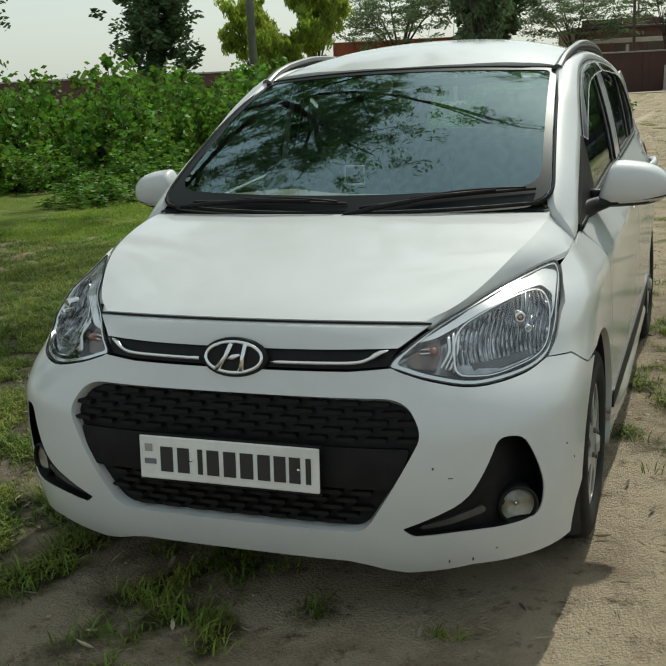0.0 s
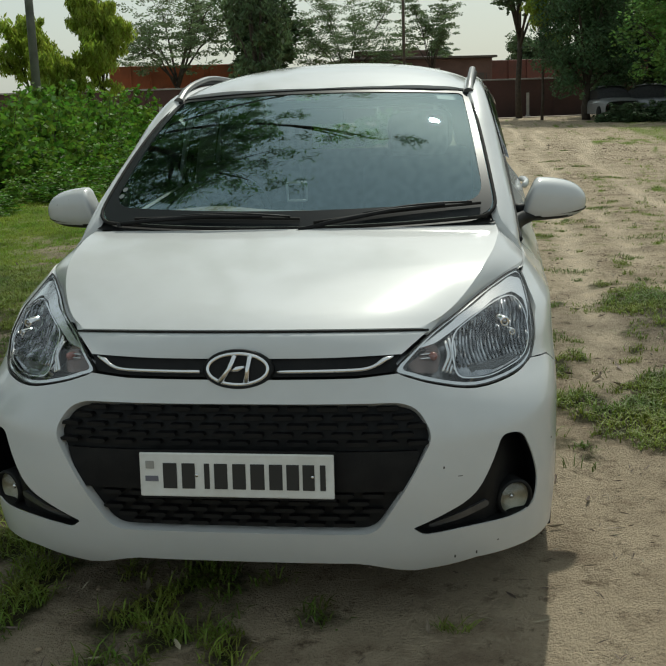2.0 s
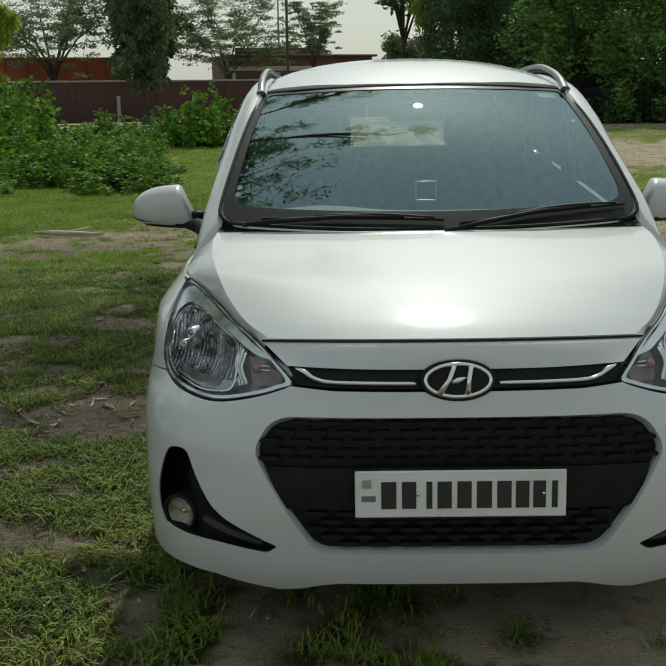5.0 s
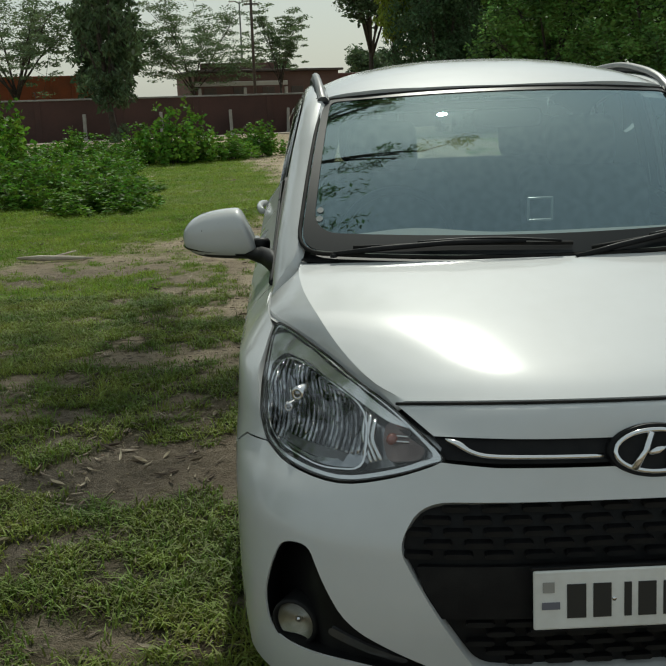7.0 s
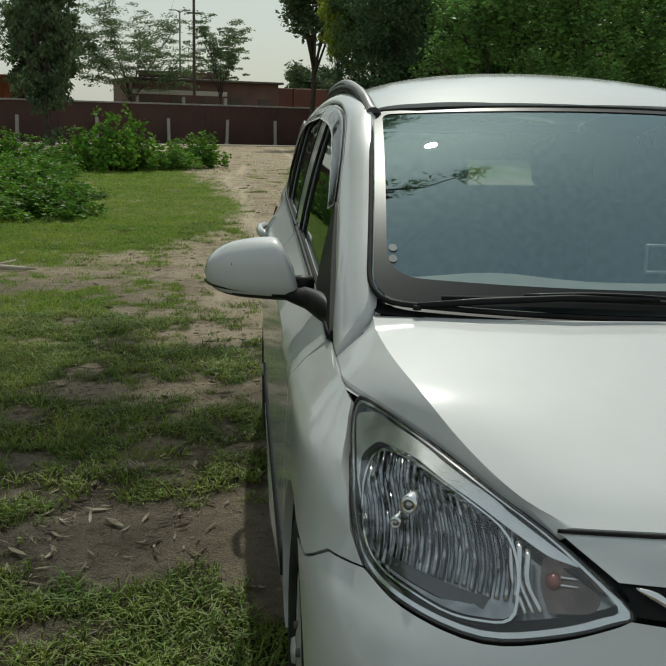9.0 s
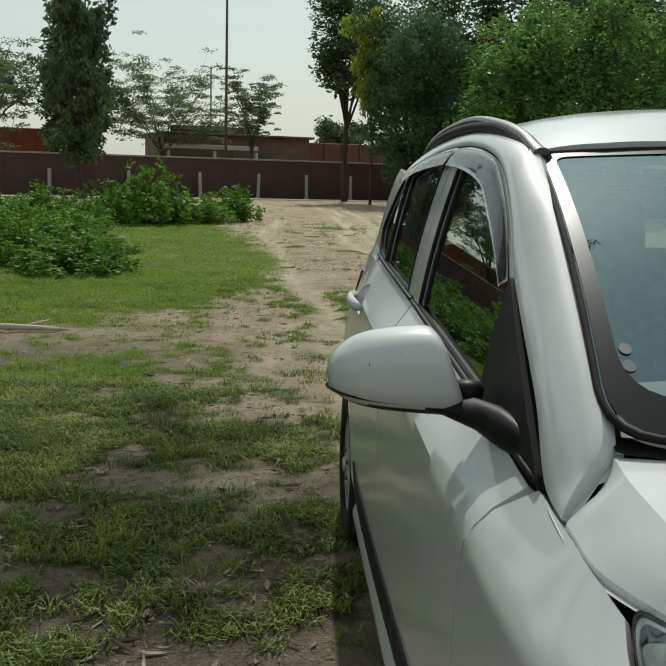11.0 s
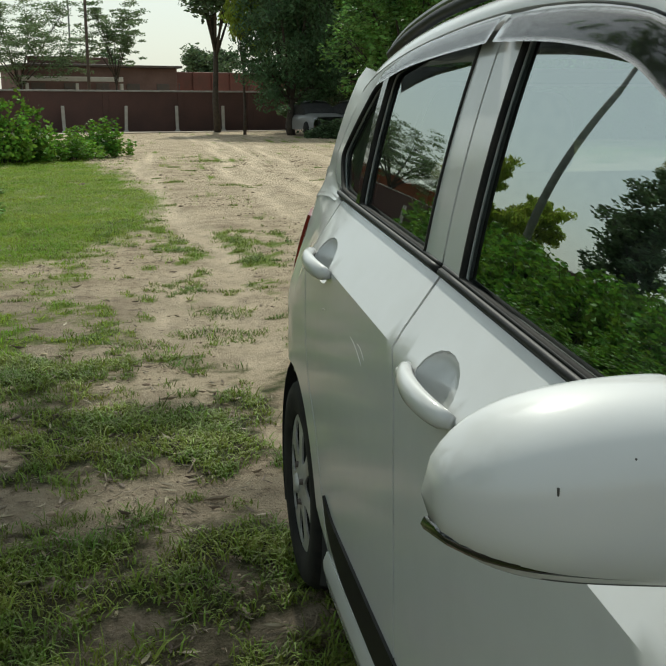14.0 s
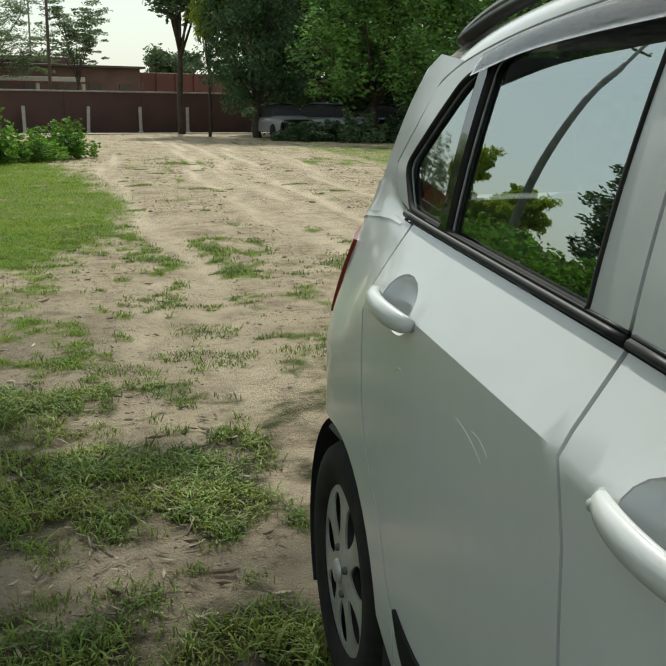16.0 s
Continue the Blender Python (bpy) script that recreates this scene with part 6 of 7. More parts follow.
# ---- wheels ----
def wheel(s, cy):
    m = Matrix.Translation((s * 0.738, cy, 0.285)) @ Matrix.Rotation(0 if s > 0 else math.pi, 4, "Z")
    tyre = [(0.185, -0.08), (0.20, -0.088), (0.245, -0.088), (0.272, -0.078), (0.283, -0.055), (0.287, -0.03), (0.279, -0.028), (0.279, -0.020), (0.287, -0.018), (0.288, 0.018), (0.280, 0.020), (0.280, 0.028), (0.287, 0.030), (0.283, 0.055), (0.272, 0.076), (0.262, 0.082), (0.240, 0.086), (0.20, 0.083), (0.186, 0.072)]
    ob = part("wheel", lathe(tyre, 56), RUBBER, car, "dusty black tyre with a grey wheel cover", at=m)
    part("rim_back", lathe([(0.19, 0.07), (0.18, 0.03), (0.10, 0.02), (0.0, 0.02)], 40), DARK, ob)
    # wheel cover with seven openings
    def cover(u, z):
        r = math.hypot(u, z)
        return Vector((0.074 - 0.10 * max(0.0, r - 0.11) ** 1.3 + 0.012 * math.exp(-(r / 0.05) ** 2), u, z))
    disc = [(0.186 * math.cos(t), 0.186 * math.sin(t)) for t in np.linspace(0, 2 * math.pi, 48, endpoint=False)]
    holes = []
    for k in range(7):
        a = 2 * math.pi * (k + 0.25) / 7
        c, d = Vector((math.cos(a), math.sin(a))), Vector((-math.sin(a), math.cos(a)))
        holes.append([tuple(c * (0.122 + 0.050 * math.cos(t)) + d * (0.033 + 0.013 * math.cos(t)) * math.sin(t)) for t in np.linspace(0, 2 * math.pi, 14, endpoint=False)])
    part("wheel_cover", sheet(disc, cover, 0.016, holes, 0.005), HUBCAP, ob, "grey wheel cover with seven slots")
    part("hub_cap", lathe([(0.0, 0.094), (0.024, 0.092), (0.028, 0.084)], 20), HUBCAP, ob)
    for k in range(4):
        a = 2 * math.pi * k / 4 + 0.4
        part("wheel_nut", lathe([(0.0, 0.086), (0.008, 0.086), (0.010, 0.076)], 8), STEEL, ob, at=Matrix.Translation((0.0, 0.05 * math.cos(a), 0.05 * math.sin(a))))


for cy in (0.79, 3.29):
    for s in (-1, 1):
        wheel(s, cy)

# ---- roof, pillars, glass ----
roof_r = [(0.0, 1.616), (0.25, 1.634), (0.45, 1.684), (0.556, 1.738), (0.560, 2.0), (0.566, 2.6), (0.552, 3.2), (0.54, 3.36), (0.0, 3.44)]
part("roof", sheet(roof_r + [(-x, y) for x, y in roof_r[::-1]][1:-1], roof, 0.035, (), 0.012), PAINT, car, "white domed roof")

outer_yz = spline([(0.880, 0.886), (0.975, 0.908), (1.10, 1.005), (1.385, 1.160), (1.55, 1.270), (1.80, 1.376), (2.21, 1.417), (2.66, 1.398), (2.98, 1.350), (3.14, 1.29)], 6)
inner_xyz = spline([(0.706, 0.902, 0.940), (0.674, 0.936, 0.988), (0.652, 1.100, 1.090), (0.617, 1.385, 1.245), (0.595, 1.57, 1.335), (0.570, 1.80, 1.412), (0.568, 2.21, 1.452), (0.568, 2.66, 1.447), (0.555, 2.98, 1.428), (0.548, 3.16, 1.40)], 6)


def pillar(u, v):
    i = min(int(u * (len(outer_yz) - 1)), len(outer_yz) - 2)
    k = u * (len(outer_yz) - 1) - i
    yz = Vector(outer_yz[i]).lerp(Vector(outer_yz[i + 1]), k)
    a = side(yz.x, yz.y)
    b = Vector(inner_xyz[i]).lerp(Vector(inner_xyz[i + 1]), k)
    out = Vector((0.75, -0.25, 0.6)).normalized()
    return a.lerp(b, v) + out * (0.004 + 0.013 * step01(u * 7)) * (4 * v * (1 - v)) ** 0.8


def pillar_mesh():
    bm = grid_mesh(72, 10, pillar)
    ed = [e for e in bm.edges if len(e.link_faces) == 1]
    r = bmesh.ops.extrude_edge_only(bm, edges=ed)
    new_v = [e for e in r["geom"] if isinstance(e, bmesh.types.BMVert)]
    bmesh.ops.translate(bm, vec=(-0.02, 0.004, -0.012), verts=new_v)
    for e in ed:
        e.smooth = False
    return bm


both("roof_pillar", pillar_mesh, PAINT, "white windscreen pillar and roof side")

LINING = mat("door_lining", (0.06, 0.058, 0.056), 0.85, col2=(0.045, 0.044, 0.042), scale=20)
both("pillar_trim", lambda: grid_mesh(60, 6, lambda u, v: pillar(u, -0.12 + 1.24 * min(max(v, 0.1), 0.9)) + Vector((-0.034, 0.012, -0.026))), LINING, "dark pillar trim inside the cabin")


def cowl_corner():
    """White sheet closing the corner between bonnet, wing and pillar foot."""
    a = [Vector(p) for p in ((0.738, 0.862, 0.874), (0.716, 0.888, 0.902), (0.690, 0.905, 0.930), (0.655, 0.905, 0.940))]
    b = [Vector(p) for p in ((0.738, 0.895, 0.892), (0.708, 0.912, 0.934), (0.678, 0.942, 0.980), (0.650, 0.930, 0.972))]
    return grid_mesh(3, 3, lambda u, v: a[int(round(u * 3))].lerp(b[int(round(u * 3))], v) + Vector((-0.004, 0, -0.004)))


both("cowl_corner", cowl_corner, PAINT)

# windscreen with black border band
CERAMIC = mat("black_ceramic", (0.010, 0.012, 0.013), 0.35, spec=0.22)
SCR = rounded([(-1, 0), (1, 0), (1, 1), (-1, 1)], [0.10, 0.10, 0.06, 0.06], 5)
ws = part("windscreen", sheet([(a * 0.999, b) for a, b in SCR], screen, 0.05, (), 0.0), WS_GLASS, car, "clear windscreen mirroring sky and branches")
ws.visible_shadow = False
part("screen_band", sheet([(a * 0.992, 0.004 + b * 0.992) for a, b in SCR], lambda a, b: screen(a, b) + Vector((0, -0.001, 0.002)), 0.03, [rounded([(-0.950, 0.085), (0.950, 0.085), (0.955, 0.968), (-0.955, 0.968)], [0.11, 0.11, 0.05, 0.05], 6)], 0.0), CERAMIC, ws, "black ceramic border round the glass")
STICKER = mat("pale_sticker", (0.13, 0.15, 0.15), 0.6, col2=(0.09, 0.11, 0.11), scale=60)
for b0 in (0.150, 0.192):
    part("round_sticker", sheet([(-0.93 + 0.014 * math.cos(t), b0 + 0.014 * math.sin(t)) for t in np.linspace(0, 6.283, 16, endpoint=False)], lambda a, b: screen(a, b) + Vector((0, -0.001, 0.002)), 0.02, (), 0.0), STICKER, ws, "small round pale sticker")
part("paper_sticker", sheet([(0.79, 0.90), (0.90, 0.895), (0.895, 0.945), (0.785, 0.95)], lambda a, b: screen(a, b) + Vector((0, 0.002, -0.003)), 0.03, (), 0.0), STICKER, ws, "pale paper sticker inside the glass")
seal = [screen(a, b) for a, b in dense([(a * 1.004, b * 1.01 - 0.004) for a, b in SCR], 0.05)]
part("screen_seal", tube(seal, 0.006, 6, True), RUBBER, ws, "black rubber seal")

# side windows, visors and trim
F_WIN = rounded([(1.385, 0.945), (1.405, 1.145), (1.56, 1.252), (1.80, 1.352), (2.15, 1.388), (2.166, 1.0135)], [0.01, 0.03, 0.08, 0.12, 0.02, 0.01], 5)
R_WIN = rounded([(2.362, 1.0305), (2.336, 1.390), (2.66, 1.374), (2.842, 1.344), (2.868, 1.0695)], [0.01, 0.02, 0.1, 0.02, 0.01], 5)
Q_WIN = rounded([(2.90, 1.0725), (2.885, 1.336), (2.955, 1.318), (3.165, 1.165), (3.085, 1.088)], [0.01, 0.01, 0.03, 0.03, 0.02], 5)
frame_f = [(y, z - 0.004) for y, z in outer_yz[18:37] if y <= 2.2] + [(2.246, 1.410), (2.258, belt(2.258) + 0.010), (1.37, belt(1.37) + 0.010)]
frame_b = [(2.253, 1.410)] + [(y, z - 0.004) for y, z in outer_yz[37:-2]] + [(3.15, 1.245), (3.235, 1.165), (3.19, 1.105), (3.06, belt(3.06) + 0.010), (2.266, belt(2.266) + 0.010)]


def mirror_parts(name, build, material, parents, label="", **kw):
    out = []
    for k, p in enumerate(parents):
        bm = build()
        out.append(part(name, bm if k == 0 else flip_x(bm), material, p, label, **kw))
    return out


mirror_parts("window_frame", lambda: sheet(frame_f, side, 0.03, [F_WIN], 0.018), PAINT, (fd_r, fd_l), "white window frame")
mirror_parts("window_frame", lambda: sheet(frame_b, side, 0.03, [R_WIN, Q_WIN], 0.018), PAINT, (rd_r, rd_l), "white window frame")
inset = lambda d: (lambda y, z: side(y, z) - Vector((d, 0, 0)))
for win, pr, nm in ((F_WIN, (fd_r, fd_l), "window_glass"), (R_WIN, (rd_r, rd_l), "window_glass"), (Q_WIN, (rd_r, rd_l), "quarter_glass")):
    for ob in mirror_parts(nm, lambda: sheet(win, inset(0.010), 0.05, (), 0.0), SIDE_GLASS, pr, "tinted side glass"):
        ob.visible_shadow = False
    mirror_parts("window_rubber", lambda: tube([inset(0.002)(y, z) for y, z in dense(win, 0.04)], 0.0058, 6, True), RUBBER, pr, "black window rubber")

mirror_parts("window_lining", lambda: sheet(frame_f, inset(0.028), 0.05, [F_WIN], 0.0), LINING, (fd_r, fd_l), "dark inner window lining")
mirror_parts("window_lining", lambda: sheet(frame_b, inset(0.028), 0.05, [R_WIN, Q_WIN], 0.0), LINING, (rd_r, rd_l), "dark inner window lining")
mirror_parts("divider_trim", lambda: sheet([(2.846, 1.350), (2.868, 1.069), (2.900, 1.072), (2.884, 1.342)], side, 0.03, (), 0.008, 0.004), GLOSS, (rd_r, rd_l), "black divider strip")
for nm, y0, y1, pr in (("belt_trim", 0.99, 2.252, (fd_r, fd_l)), ("belt_trim", 2.262, 3.10, (rd_r, rd_l))):
    def trim():
        ys = np.linspace(y0, y1, 20)
        bm = tube([side(y, belt(y) + 0.002) + Vector((0.003, 0, 0.004)) for y in ys], 0.0072, 8, flat=0.9)
        return tube([side(y, belt(y) + 0.014) + Vector((0.001, 0, 0)) for y in ys], 0.0032, 6, bm=bm)
    mirror_parts(nm, trim, BLACK, pr, "black belt moulding")


def visor(points):
    def f(u, v):
        i = min(int(u * (len(points) - 1)), len(points) - 2)
        k = u * (len(points) - 1) - i
        (y0, z0, w0), (y1, z1, w1) = points[i], points[i + 1]
        y, z, w = y0 + (y1 - y0) * k, z0 + (z1 - z0) * k, w0 + (w1 - w0) * k
        p = side(y, z - w * v)
        return p + Vector((0.006 + 0.014 * v ** 0.7, 0, 0))
    bm = grid_mesh(40, 6, f)
    bmesh.ops.solidify(bm, geom=bm.faces[:], thickness=0.003)
    return bm


front_v = spline([(1.395, 1.150, 0.010), (1.47, 1.212, 0.030), (1.56, 1.272, 0.046), (1.68, 1.330, 0.052), (1.80, 1.372, 0.050), (2.0, 1.398, 0.046), (2.235, 1.410, 0.042)], 5)
rear_v = spline([(2.262, 1.410, 0.042), (2.5, 1.402, 0.042), (2.7, 1.387, 0.040), (2.88, 1.357, 0.036)], 5)
mirror_parts("rain_visor", lambda: visor(front_v), VISOR, (fd_r, fd_l), "smoked rain visor")
mirror_parts("rain_visor", lambda: visor(rear_v), VISOR, (rd_r, rd_l), "smoked rain visor")

# black triangle at the foot of the pillar
SAIL = rounded([(0.975, 0.893), (1.02, 0.925), (1.39, 1.160), (1.40, 0.955), (1.1, 0.915)], [0.01, 0.02, 0.01, 0.02, 0.05], 3)
mirror_parts("sail_panel", lambda: sheet(SAIL, side, 0.03, (), 0.02, 0.006), BLACK, (fd_r, fd_l), "matt black corner panel")


def spline_at(rows, v):
    i = min(int(v * (len(rows) - 1)), len(rows) - 2)
    k = step01(v * (len(rows) - 1) - i) * 0.5 + (v * (len(rows) - 1) - i) * 0.5
    return [a + (b - a) * k for a, b in zip(rows[i], rows[i + 1])]


# ---- door mirrors ----
def door_mirror(s, parent):
    """A shell of rings from the blunt inner end to the rounded outer tip, cut flat behind for the glass."""
    off = 0.030 if s > 0 else 0.0

    def ring(e):
        tip = e ** 2.2
        top, bot = 1.076 - 0.040 * tip, 0.920 + 0.016 * tip
        fade = max(1 - (2 * abs(e - 0.42) / (1.16 if e > 0.42 else 0.84)) ** (4.6 if e > 0.42 else 16.0), 0.0) ** 0.5
        return 0.783 - off + 0.240 * e, (top + bot) / 2, (top - bot) / 2 * fade, 0.088 * fade * (1 - 0.15 * tip), 1.345 + 0.040 * e

    def shell(u, v):
        t = 2 * math.pi * u
        x, zc, h, d, yb = ring(v)
        c, q = math.cos(t), math.sin(t)
        z = zc + h * math.copysign(abs(c) ** 0.72, c)
        y = yb - d * abs(q) ** 0.9 if q > 0 else yb + 0.018 * (d / 0.088) * abs(q) ** 0.5
        x += (z - 0.945) / 0.13 * 0.050 * (1 - v)
        return Vector((s * x, y, z))
    bm = grid_mesh(48, 28, shell)
    bmesh.ops.remove_doubles(bm, verts=bm.verts, dist=1e-5)
    bmesh.ops.recalc_face_normals(bm, faces=bm.faces)
    ob = part("door_mirror", sharpen(bm, 50), PAINT, parent, "white door mirror with a black foot")
    ob.data.materials.append(BLACK)
    for p in ob.data.polygons:
        if p.center.z < 0.941:
            p.material_index = 1
    pts = []
    for i in range(25):
        e = 0.06 + 0.92 * i / 24
        x, zc, h, d, yb = ring(e)
        z = 0.948 + 0.015 * e ** 2.2
        q = max(1 - ((z - zc) / max(h, 1e-4)) ** 2, 0.0) ** 0.5
        pts.append((s * x, yb - d * q, z))
    part("mirror_strip", tube(pts, 0.0058, 6), GLOSS, ob, "gloss-black strip")
    arm = [(0.722, 1.150, 0.918, 0.120, 0.030), (0.745, 1.200, 0.928, 0.095, 0.034), (0.780, 1.275, 0.938, 0.060, 0.026), (0.830, 1.325, 0.941, 0.042, 0.014), (0.920, 1.345, 0.943, 0.030, 0.008)]
    def foot(u, v):
        q = spline_at(arm, v)
        t = 2 * math.pi * u
        return Vector((s * (q[0] - off * v), q[1] + q[3] * math.cos(t), q[2] + q[4] * math.sin(t)))
    bm = grid_mesh(20, 12, foot)
    bmesh.ops.remove_doubles(bm, verts=bm.verts, dist=1e-5)
    bmesh.ops.recalc_face_normals(bm, faces=bm.faces)
    part("mirror_arm", bm, BLACK, ob, "black mirror foot")
    part("mirror_joint", lathe([(0.0, -0.03), (0.024, -0.03), (0.028, 0.0), (0.022, 0.012), (0.0, 0.014)], 20, "z"), BLACK, ob, at=Matrix.Translation((s * (0.782 - off), 1.315, 0.972)))
    part("mirror_glass", sheet(rounded([(-0.065, -0.052), (0.075, -0.045), (0.070, 0.024), (-0.035, 0.036)], 0.02, 4), lambda a, b: Vector((s * (0.89 - off + a), 1.388 + 0.16 * a, 1.008 + b)), 0.03, (), 0.0), CHROME, ob, "mirror glass")


door_mirror(1, fd_r)
door_mirror(-1, fd_l)

for s, ob, spots in ((-1, fd_l, ((0.905, 1.035), (0.86, 1.005), (0.955, 1.015))),):
    for x, z in spots:
        part("paint_chip", box(0.0016, 0.003, 0.006, 0.0004, (s * x, 1.345 + 0.040 * (x - 0.783) / 0.24 - 0.080, z), seg=1), CHIP, ob, smooth=False)

# ---- roof rails ----
RAIL = mat("rail_silver", (0.15, 0.15, 0.145), 0.35, metal=0.5, col2=(0.11, 0.11, 0.105), scale=10)


def rail():
    path = spline([(0.574, 1.690, 1.381), (0.577, 1.74, 1.399), (0.580, 1.83, 1.427), (0.584, 2.0, 1.457), (0.588, 2.3, 1.485), (0.586, 2.7, 1.480), (0.572, 3.05, 1.458), (0.56, 3.25, 1.430), (0.555, 3.33, 1.408)], 6)
    n = len(path)
    rad = [0.0138 + 0.006 * math.exp(-i / 4) for i in range(n)]
    return tube(path, rad, 10, flat=0.85)


def rail_base():
    path = spline([(0.582, 1.72, 1.386), (0.590, 1.98, 1.448), (0.596, 2.3, 1.468), (0.594, 2.7, 1.463), (0.580, 3.05, 1.44), (0.565, 3.3, 1.41)], 6)
    return tube(path, 0.013, 8)


rails = both("roof_rail", rail, RAIL, "grey silver roof rail")
mirror_parts("rail_base", rail_base, BLACK, rails, "black rail gap")
mirror_parts("rail_foot", lambda: box(0.046, 0.045, 0.010, 0.004, (0.574, 1.700, 1.380), turn=Matrix.Rotation(radians(28), 4, "X")), BLACK, rails)

# ---- tailgate, spoiler, tail lamps ----
def hatch(a, b):
    """The tailgate: a across, -1 to 1; b up, 0 to 1."""
    return Vector((a * (0.66 - 0.12 * b), 3.60 - 0.10 * b - 0.12 * b * b - 0.10 * abs(a) ** 3, 0.86 + 0.52 * b))


R_SCR = rounded([(-0.84, 0.42), (0.84, 0.42), (0.80, 0.93), (-0.80, 0.93)], 0.08, 5)
back = lambda a, b: hatch(-a, b)
part("tailgate", sheet([(-1, 0), (1, 0), (1, 1), (-1, 1)], back, 0.09, [R_SCR], 0.02), PAINT, car, "white tailgate")
rear_glass = part("rear_window", sheet(R_SCR, lambda a, b: back(a, b) - Vector((0, 0.006, 0)), 0.12, (), 0.0), REAR_GLASS, car, "tinted rear window")
rear_glass.visible_shadow = False
rear_edge = [(3.39, 1.03), (3.325, 1.15), (3.243, 1.28), (3.185, 1.345)]
pillar_out = [(2.985, 1.352), (3.075, 1.322), (3.15, 1.250), (3.240, 1.168), (3.195, 1.105), (3.075, belt(3.075) + 0.004), (3.28, belt(3.28) - 0.020), (3.36, 1.046)] + rear_edge + [(3.12, 1.370)]
both("rear_pillar", lambda: sheet(pillar_out, side, 0.035, (), 0.015), PAINT, "white rear pillar")
def pillar_return():
    """The body curving from the pillar round to the tailgate."""
    line = spline(rear_edge, 6)

    def f(u, v):
        y, z = line[int(round(u * (len(line) - 1)))]
        a, b = side(y, z), hatch(1.0, min(1.0, (z - 0.86) / 0.52))
        m = a.lerp(b, v)
        return m + Vector((0.035, 0.02, 0)) * (4 * v * (1 - v)) * 0.35
    return grid_mesh(len(line) - 1, 8, f)


both("pillar_return", pillar_return, PAINT)


def shoulder():
    """The hollow shoulder that runs from the rear quarter up into the pillar."""
    out = Vector((0.0022, 0.0010, 0))
    a = [low(uy(y, z), z) + out for y, z in ((3.10, 1.060), (3.17, 1.064), (3.24, 1.062))] + [low(U2 + UR * k, z) + out for k, z in ((0.06, 1.054), (0.14, 1.045), (0.24, 1.034), (0.45, 1.012))]
    b = [side(y, z) + out for y, z in ((3.105, 1.082), (3.18, 1.112), (3.25, 1.138), (3.305, 1.135), (3.345, 1.128), (3.365, 1.10))] + [hatch(1.0, 0.44) + Vector((0.03, 0.0, 0))]
    n = len(a) - 1

    def f(u, v):
        i = min(int(u * n), n - 1)
        k = u * n - i
        return a[i].lerp(a[i + 1], k).lerp(b[i].lerp(b[i + 1], k), v) - Vector((0.004, 0, 0)) * (4 * v * (1 - v))
    return grid_mesh(4 * n, 8, f)


both("rear_shoulder", shoulder, PAINT)


def spoiler_mesh():
    bm = grid_mesh(24, 8, lambda u, v: Vector(((2 * u - 1) * 0.575, 3.24 + 0.22 * v - 0.05 * abs(2 * u - 1) ** 4 * v, 1.446 - 0.045 * abs(2 * u - 1) ** 2.4 - 0.035 * v)))
    bmesh.ops.solidify(bm, geom=bm.faces[:], thickness=0.03)
    return sharpen(bm)


part("spoiler", spoiler_mesh(), PAINT, car, "white roof spoiler")


def tail_lamp():
    return sheet([(U2 + UR * 0.20, 0.83), (U2 + UR * 0.50, 0.80), (U2 + UR * 0.56, 1.00), (U2 + UR * 0.28, 1.030), (U2 + UR * 0.08, 1.00)], low, 0.04, (), 0.02, 0.008)


both("tail_lamp", tail_lamp, RED_LENS, "red tail lamp")

# ---- underbody ----
part("underbody", box(1.34, 3.3, 0.10, 0.03, (0, 1.9, 0.24)), DARK, car)
part("engine_bay", box(1.02, 0.62, 0.46, 0.05, (0, 0.50, 0.45)), DARK, car)
part("scuttle", grid_mesh(24, 3, lambda u, v: Vector(((2 * u - 1) * 0.66, 0.815 + 0.095 * (2 * u - 1) ** 2 + 0.055 * v, 0.948 + 0.018 * (2 * u - 1) ** 2 + 0.012 * v))), BLACK, car, "black slatted scuttle panel")
both("inner_flank", lambda: grid_mesh(30, 4, lambda u, v: Vector((0.70, 0.95 + 2.4 * u, 0.2 + 0.72 * v))), DARK)


# ---- wipers ----
def on_screen(a, b, d=0.02):
    return screen(a, b) + Vector((0, -0.5 * d, 0.87 * d))


for a0, a1, b0, b1 in ((0.06, -0.86, 0.010, -0.012), (0.93, 0.06, 0.035, -0.020)):
    k = lambda t, up, d: on_screen(a0 + (a1 - a0) * t, b0 + (b1 - b0) * t + up + 0.018 * math.sin(math.pi * t), d)
    wiper = part("wiper", tube([k(1.0, 0.0, 0.006), k(0.8, 0.002, 0.018), k(0.5, 0.008, 0.026), k(0.2, 0.016, 0.022)], [0.007, 0.008, 0.007, 0.005], 6), BLACK, car, "black windscreen wiper")
    part("blade", tube([k(t, 0.022, 0.010) for t in np.linspace(0.0, 0.92, 9)], 0.0052, 5), RUBBER, wiper)
    part("blade_bridge", tube([k(t, 0.022, 0.018 + 0.008 * math.sin(math.pi * (t - 0.05) / 0.6)) for t in np.linspace(0.05, 0.65, 9)], 0.0038, 5), BLACK, wiper)
    part("pivot", lathe([(0.0, 0.010), (0.008, 0.009), (0.009, 0.0)], 12, "z"), BLACK, wiper, at=Matrix.Translation(k(1.0, -0.008, 0.002)))

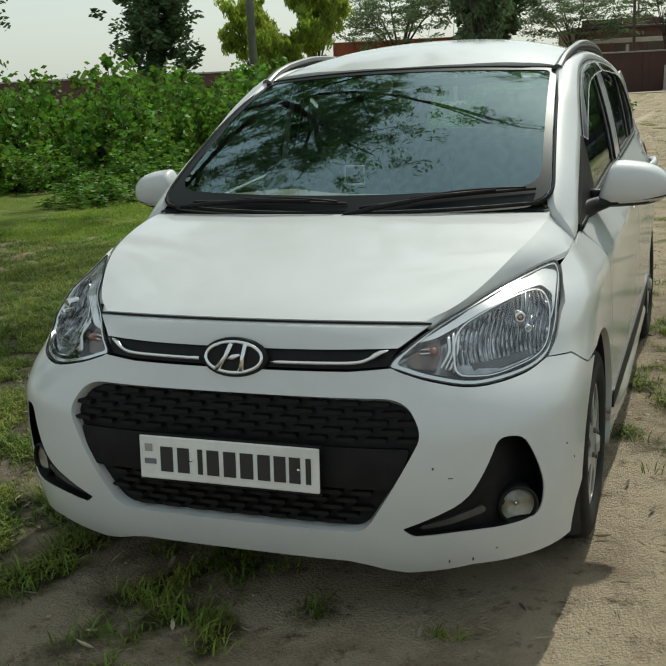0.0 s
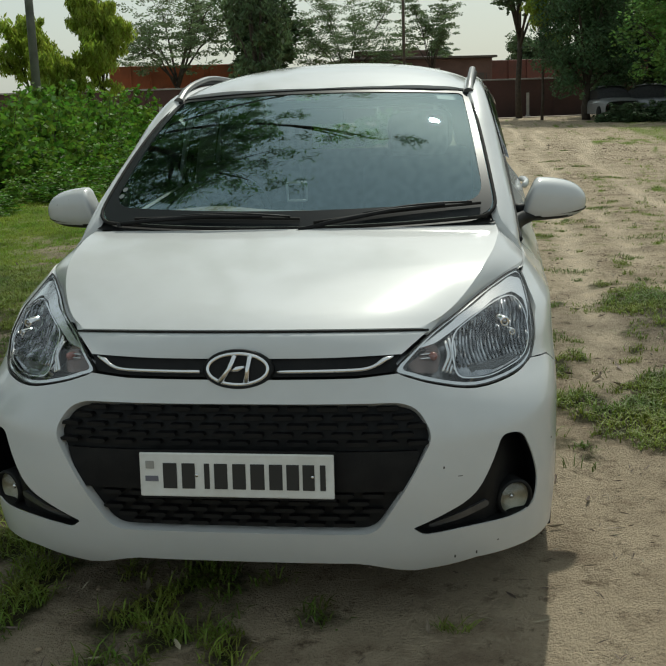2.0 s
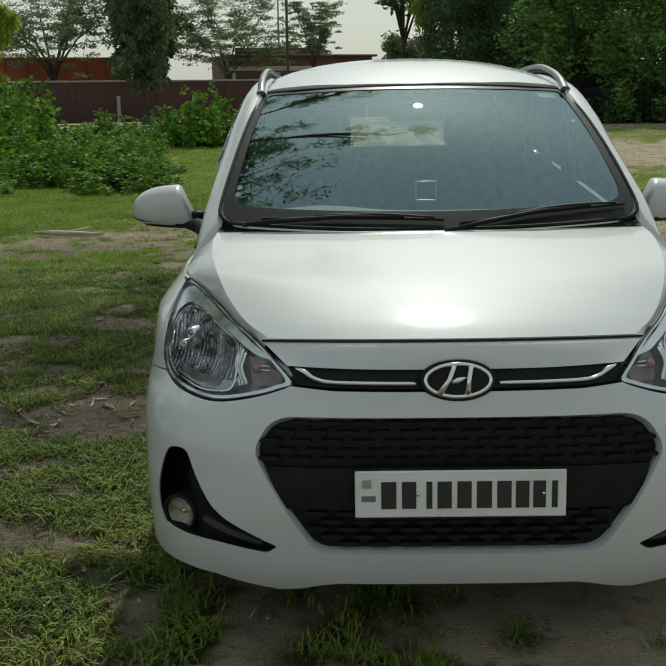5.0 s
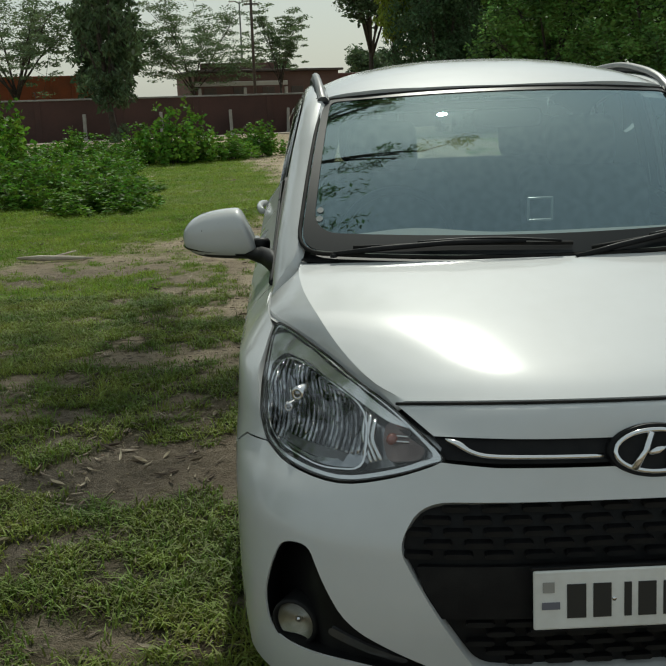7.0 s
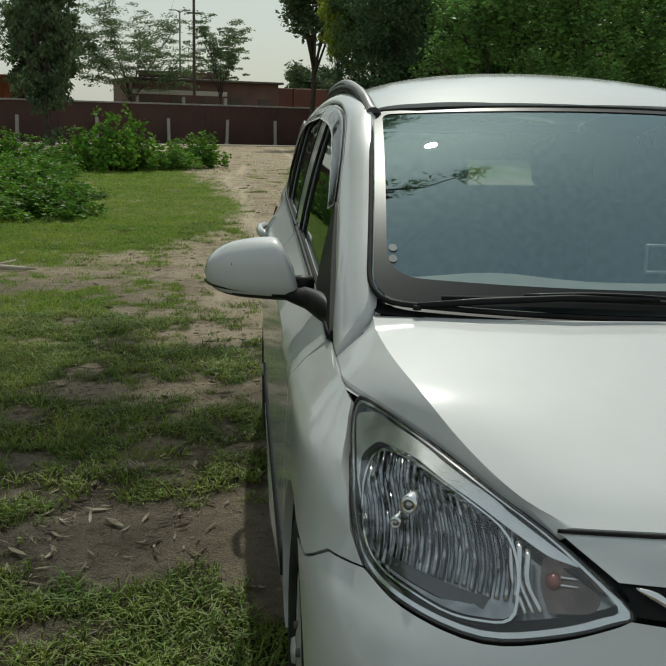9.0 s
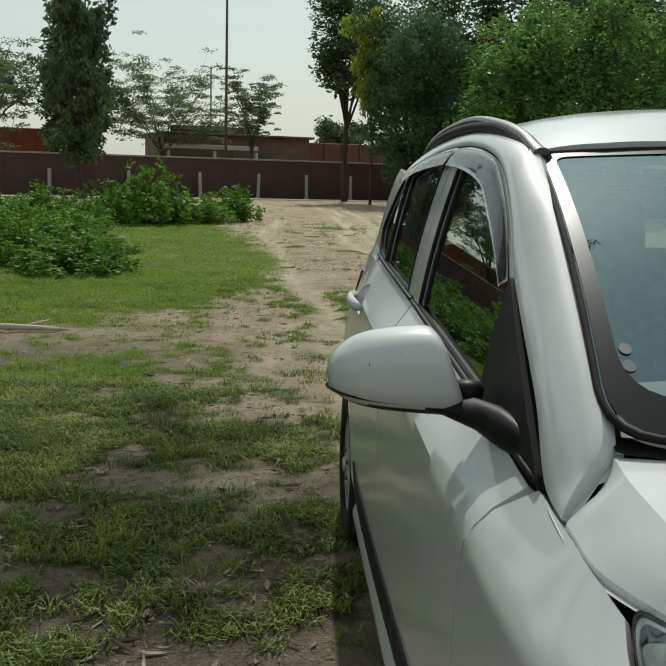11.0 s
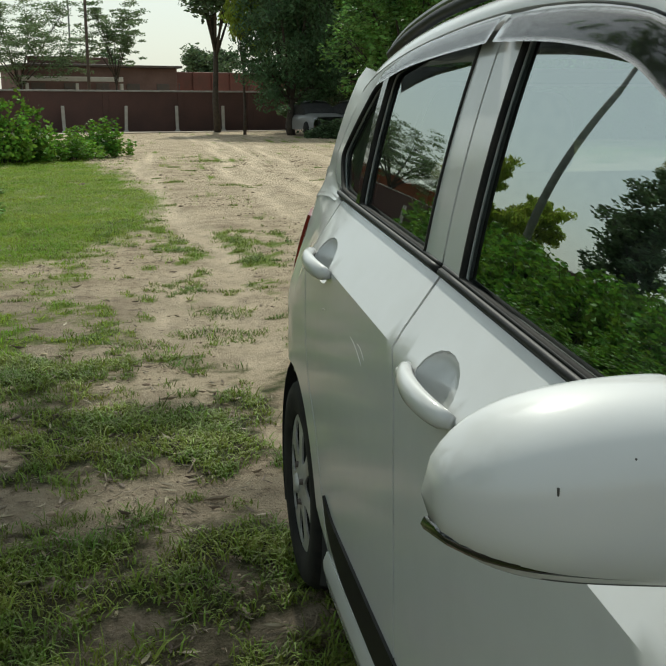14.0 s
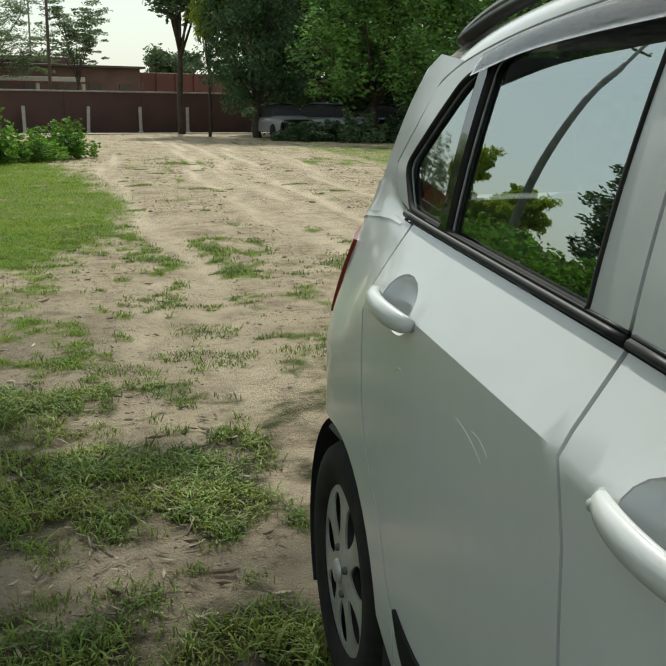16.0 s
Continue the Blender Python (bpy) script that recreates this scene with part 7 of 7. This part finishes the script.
# ---- interior ----
part("dashboard", grid_mesh(24, 12, lambda u, v: Vector(((2 * u - 1) * 0.66, 0.96 + 0.42 * v + 0.06 * (2 * u - 1) ** 2, 0.958 + 0.03 * math.sin(math.pi * v) + (0.02 * math.exp(-((u - 0.25) / 0.12) ** 2) if v > 0.5 else 0) - 0.25 * max(0, v - 0.85)))), DASH, car, "grey-brown dashboard")
part("dash_front", box(1.3, 0.05, 0.45, 0.02, (0, 1.385, 0.72)), DARK, car)


def seat(x, y, rear=False):
    name = "rear_seat" if rear else "front_seat"
    w = 1.16 if rear else 0.46
    ob = part(name, box(w, 0.48, 0.16, 0.05, (x, y, 0.50)), CLOTH, car, "grey cloth car seat")
    turn = Matrix.Rotation(radians(-16), 4, "X")
    part("backrest", box(w, 0.14, 0.62, 0.055, (x, y + 0.27, 0.83), 3, turn=turn), CLOTH, ob)
    for k in ((-0.36, 0.36) if rear else (0,)):
        part("headrest", box(0.25, 0.10, 0.19, 0.045, (x + k, y + 0.38, 1.215), 3, turn=turn), CLOTH, ob)
        for q in (-0.05, 0.05):
            part("headrest_post", tube([(x + k + q, y + 0.36, 1.06), (x + k + q, y + 0.38, 1.16)], 0.007, 6), CHROME, ob)


seat(-0.36, 1.62)
seat(0.36, 1.62)
seat(0, 2.55, True)
part("steering_wheel", tube([(-0.36 + 0.18 * math.cos(t), 1.45 + 0.075 * math.sin(t), 0.93 + 0.165 * math.sin(t)) for t in np.linspace(0, 2 * math.pi, 32, endpoint=False)], 0.014, 8, True), DARK, car, "black steering wheel")
part("rear_view_mirror", box(0.22, 0.03, 0.06, 0.02, (0, 1.53, 1.31)), DARK, car)
part("phone_holder", sharpen(join(join(box(0.07, 0.008, 0.006, 0.002, (0, 1.06, 1.095)), box(0.07, 0.008, 0.006, 0.002, (0, 1.06, 1.035))), join(box(0.006, 0.008, 0.06, 0.002, (-0.033, 1.06, 1.065)), box(0.006, 0.008, 0.06, 0.002, (0.033, 1.06, 1.065))))), SILVER, car, "pale frame standing on the dashboard")
part("headliner", grid_mesh(10, 10, lambda u, v: roof((2 * u - 1) * 0.55, 1.66 + 1.8 * v) - Vector((0, 0, 0.03))), CLOTH, car)
part("cabin_floor", box(1.36, 2.6, 0.03, 0.005, (0, 2.2, 0.31)), DARK, car)
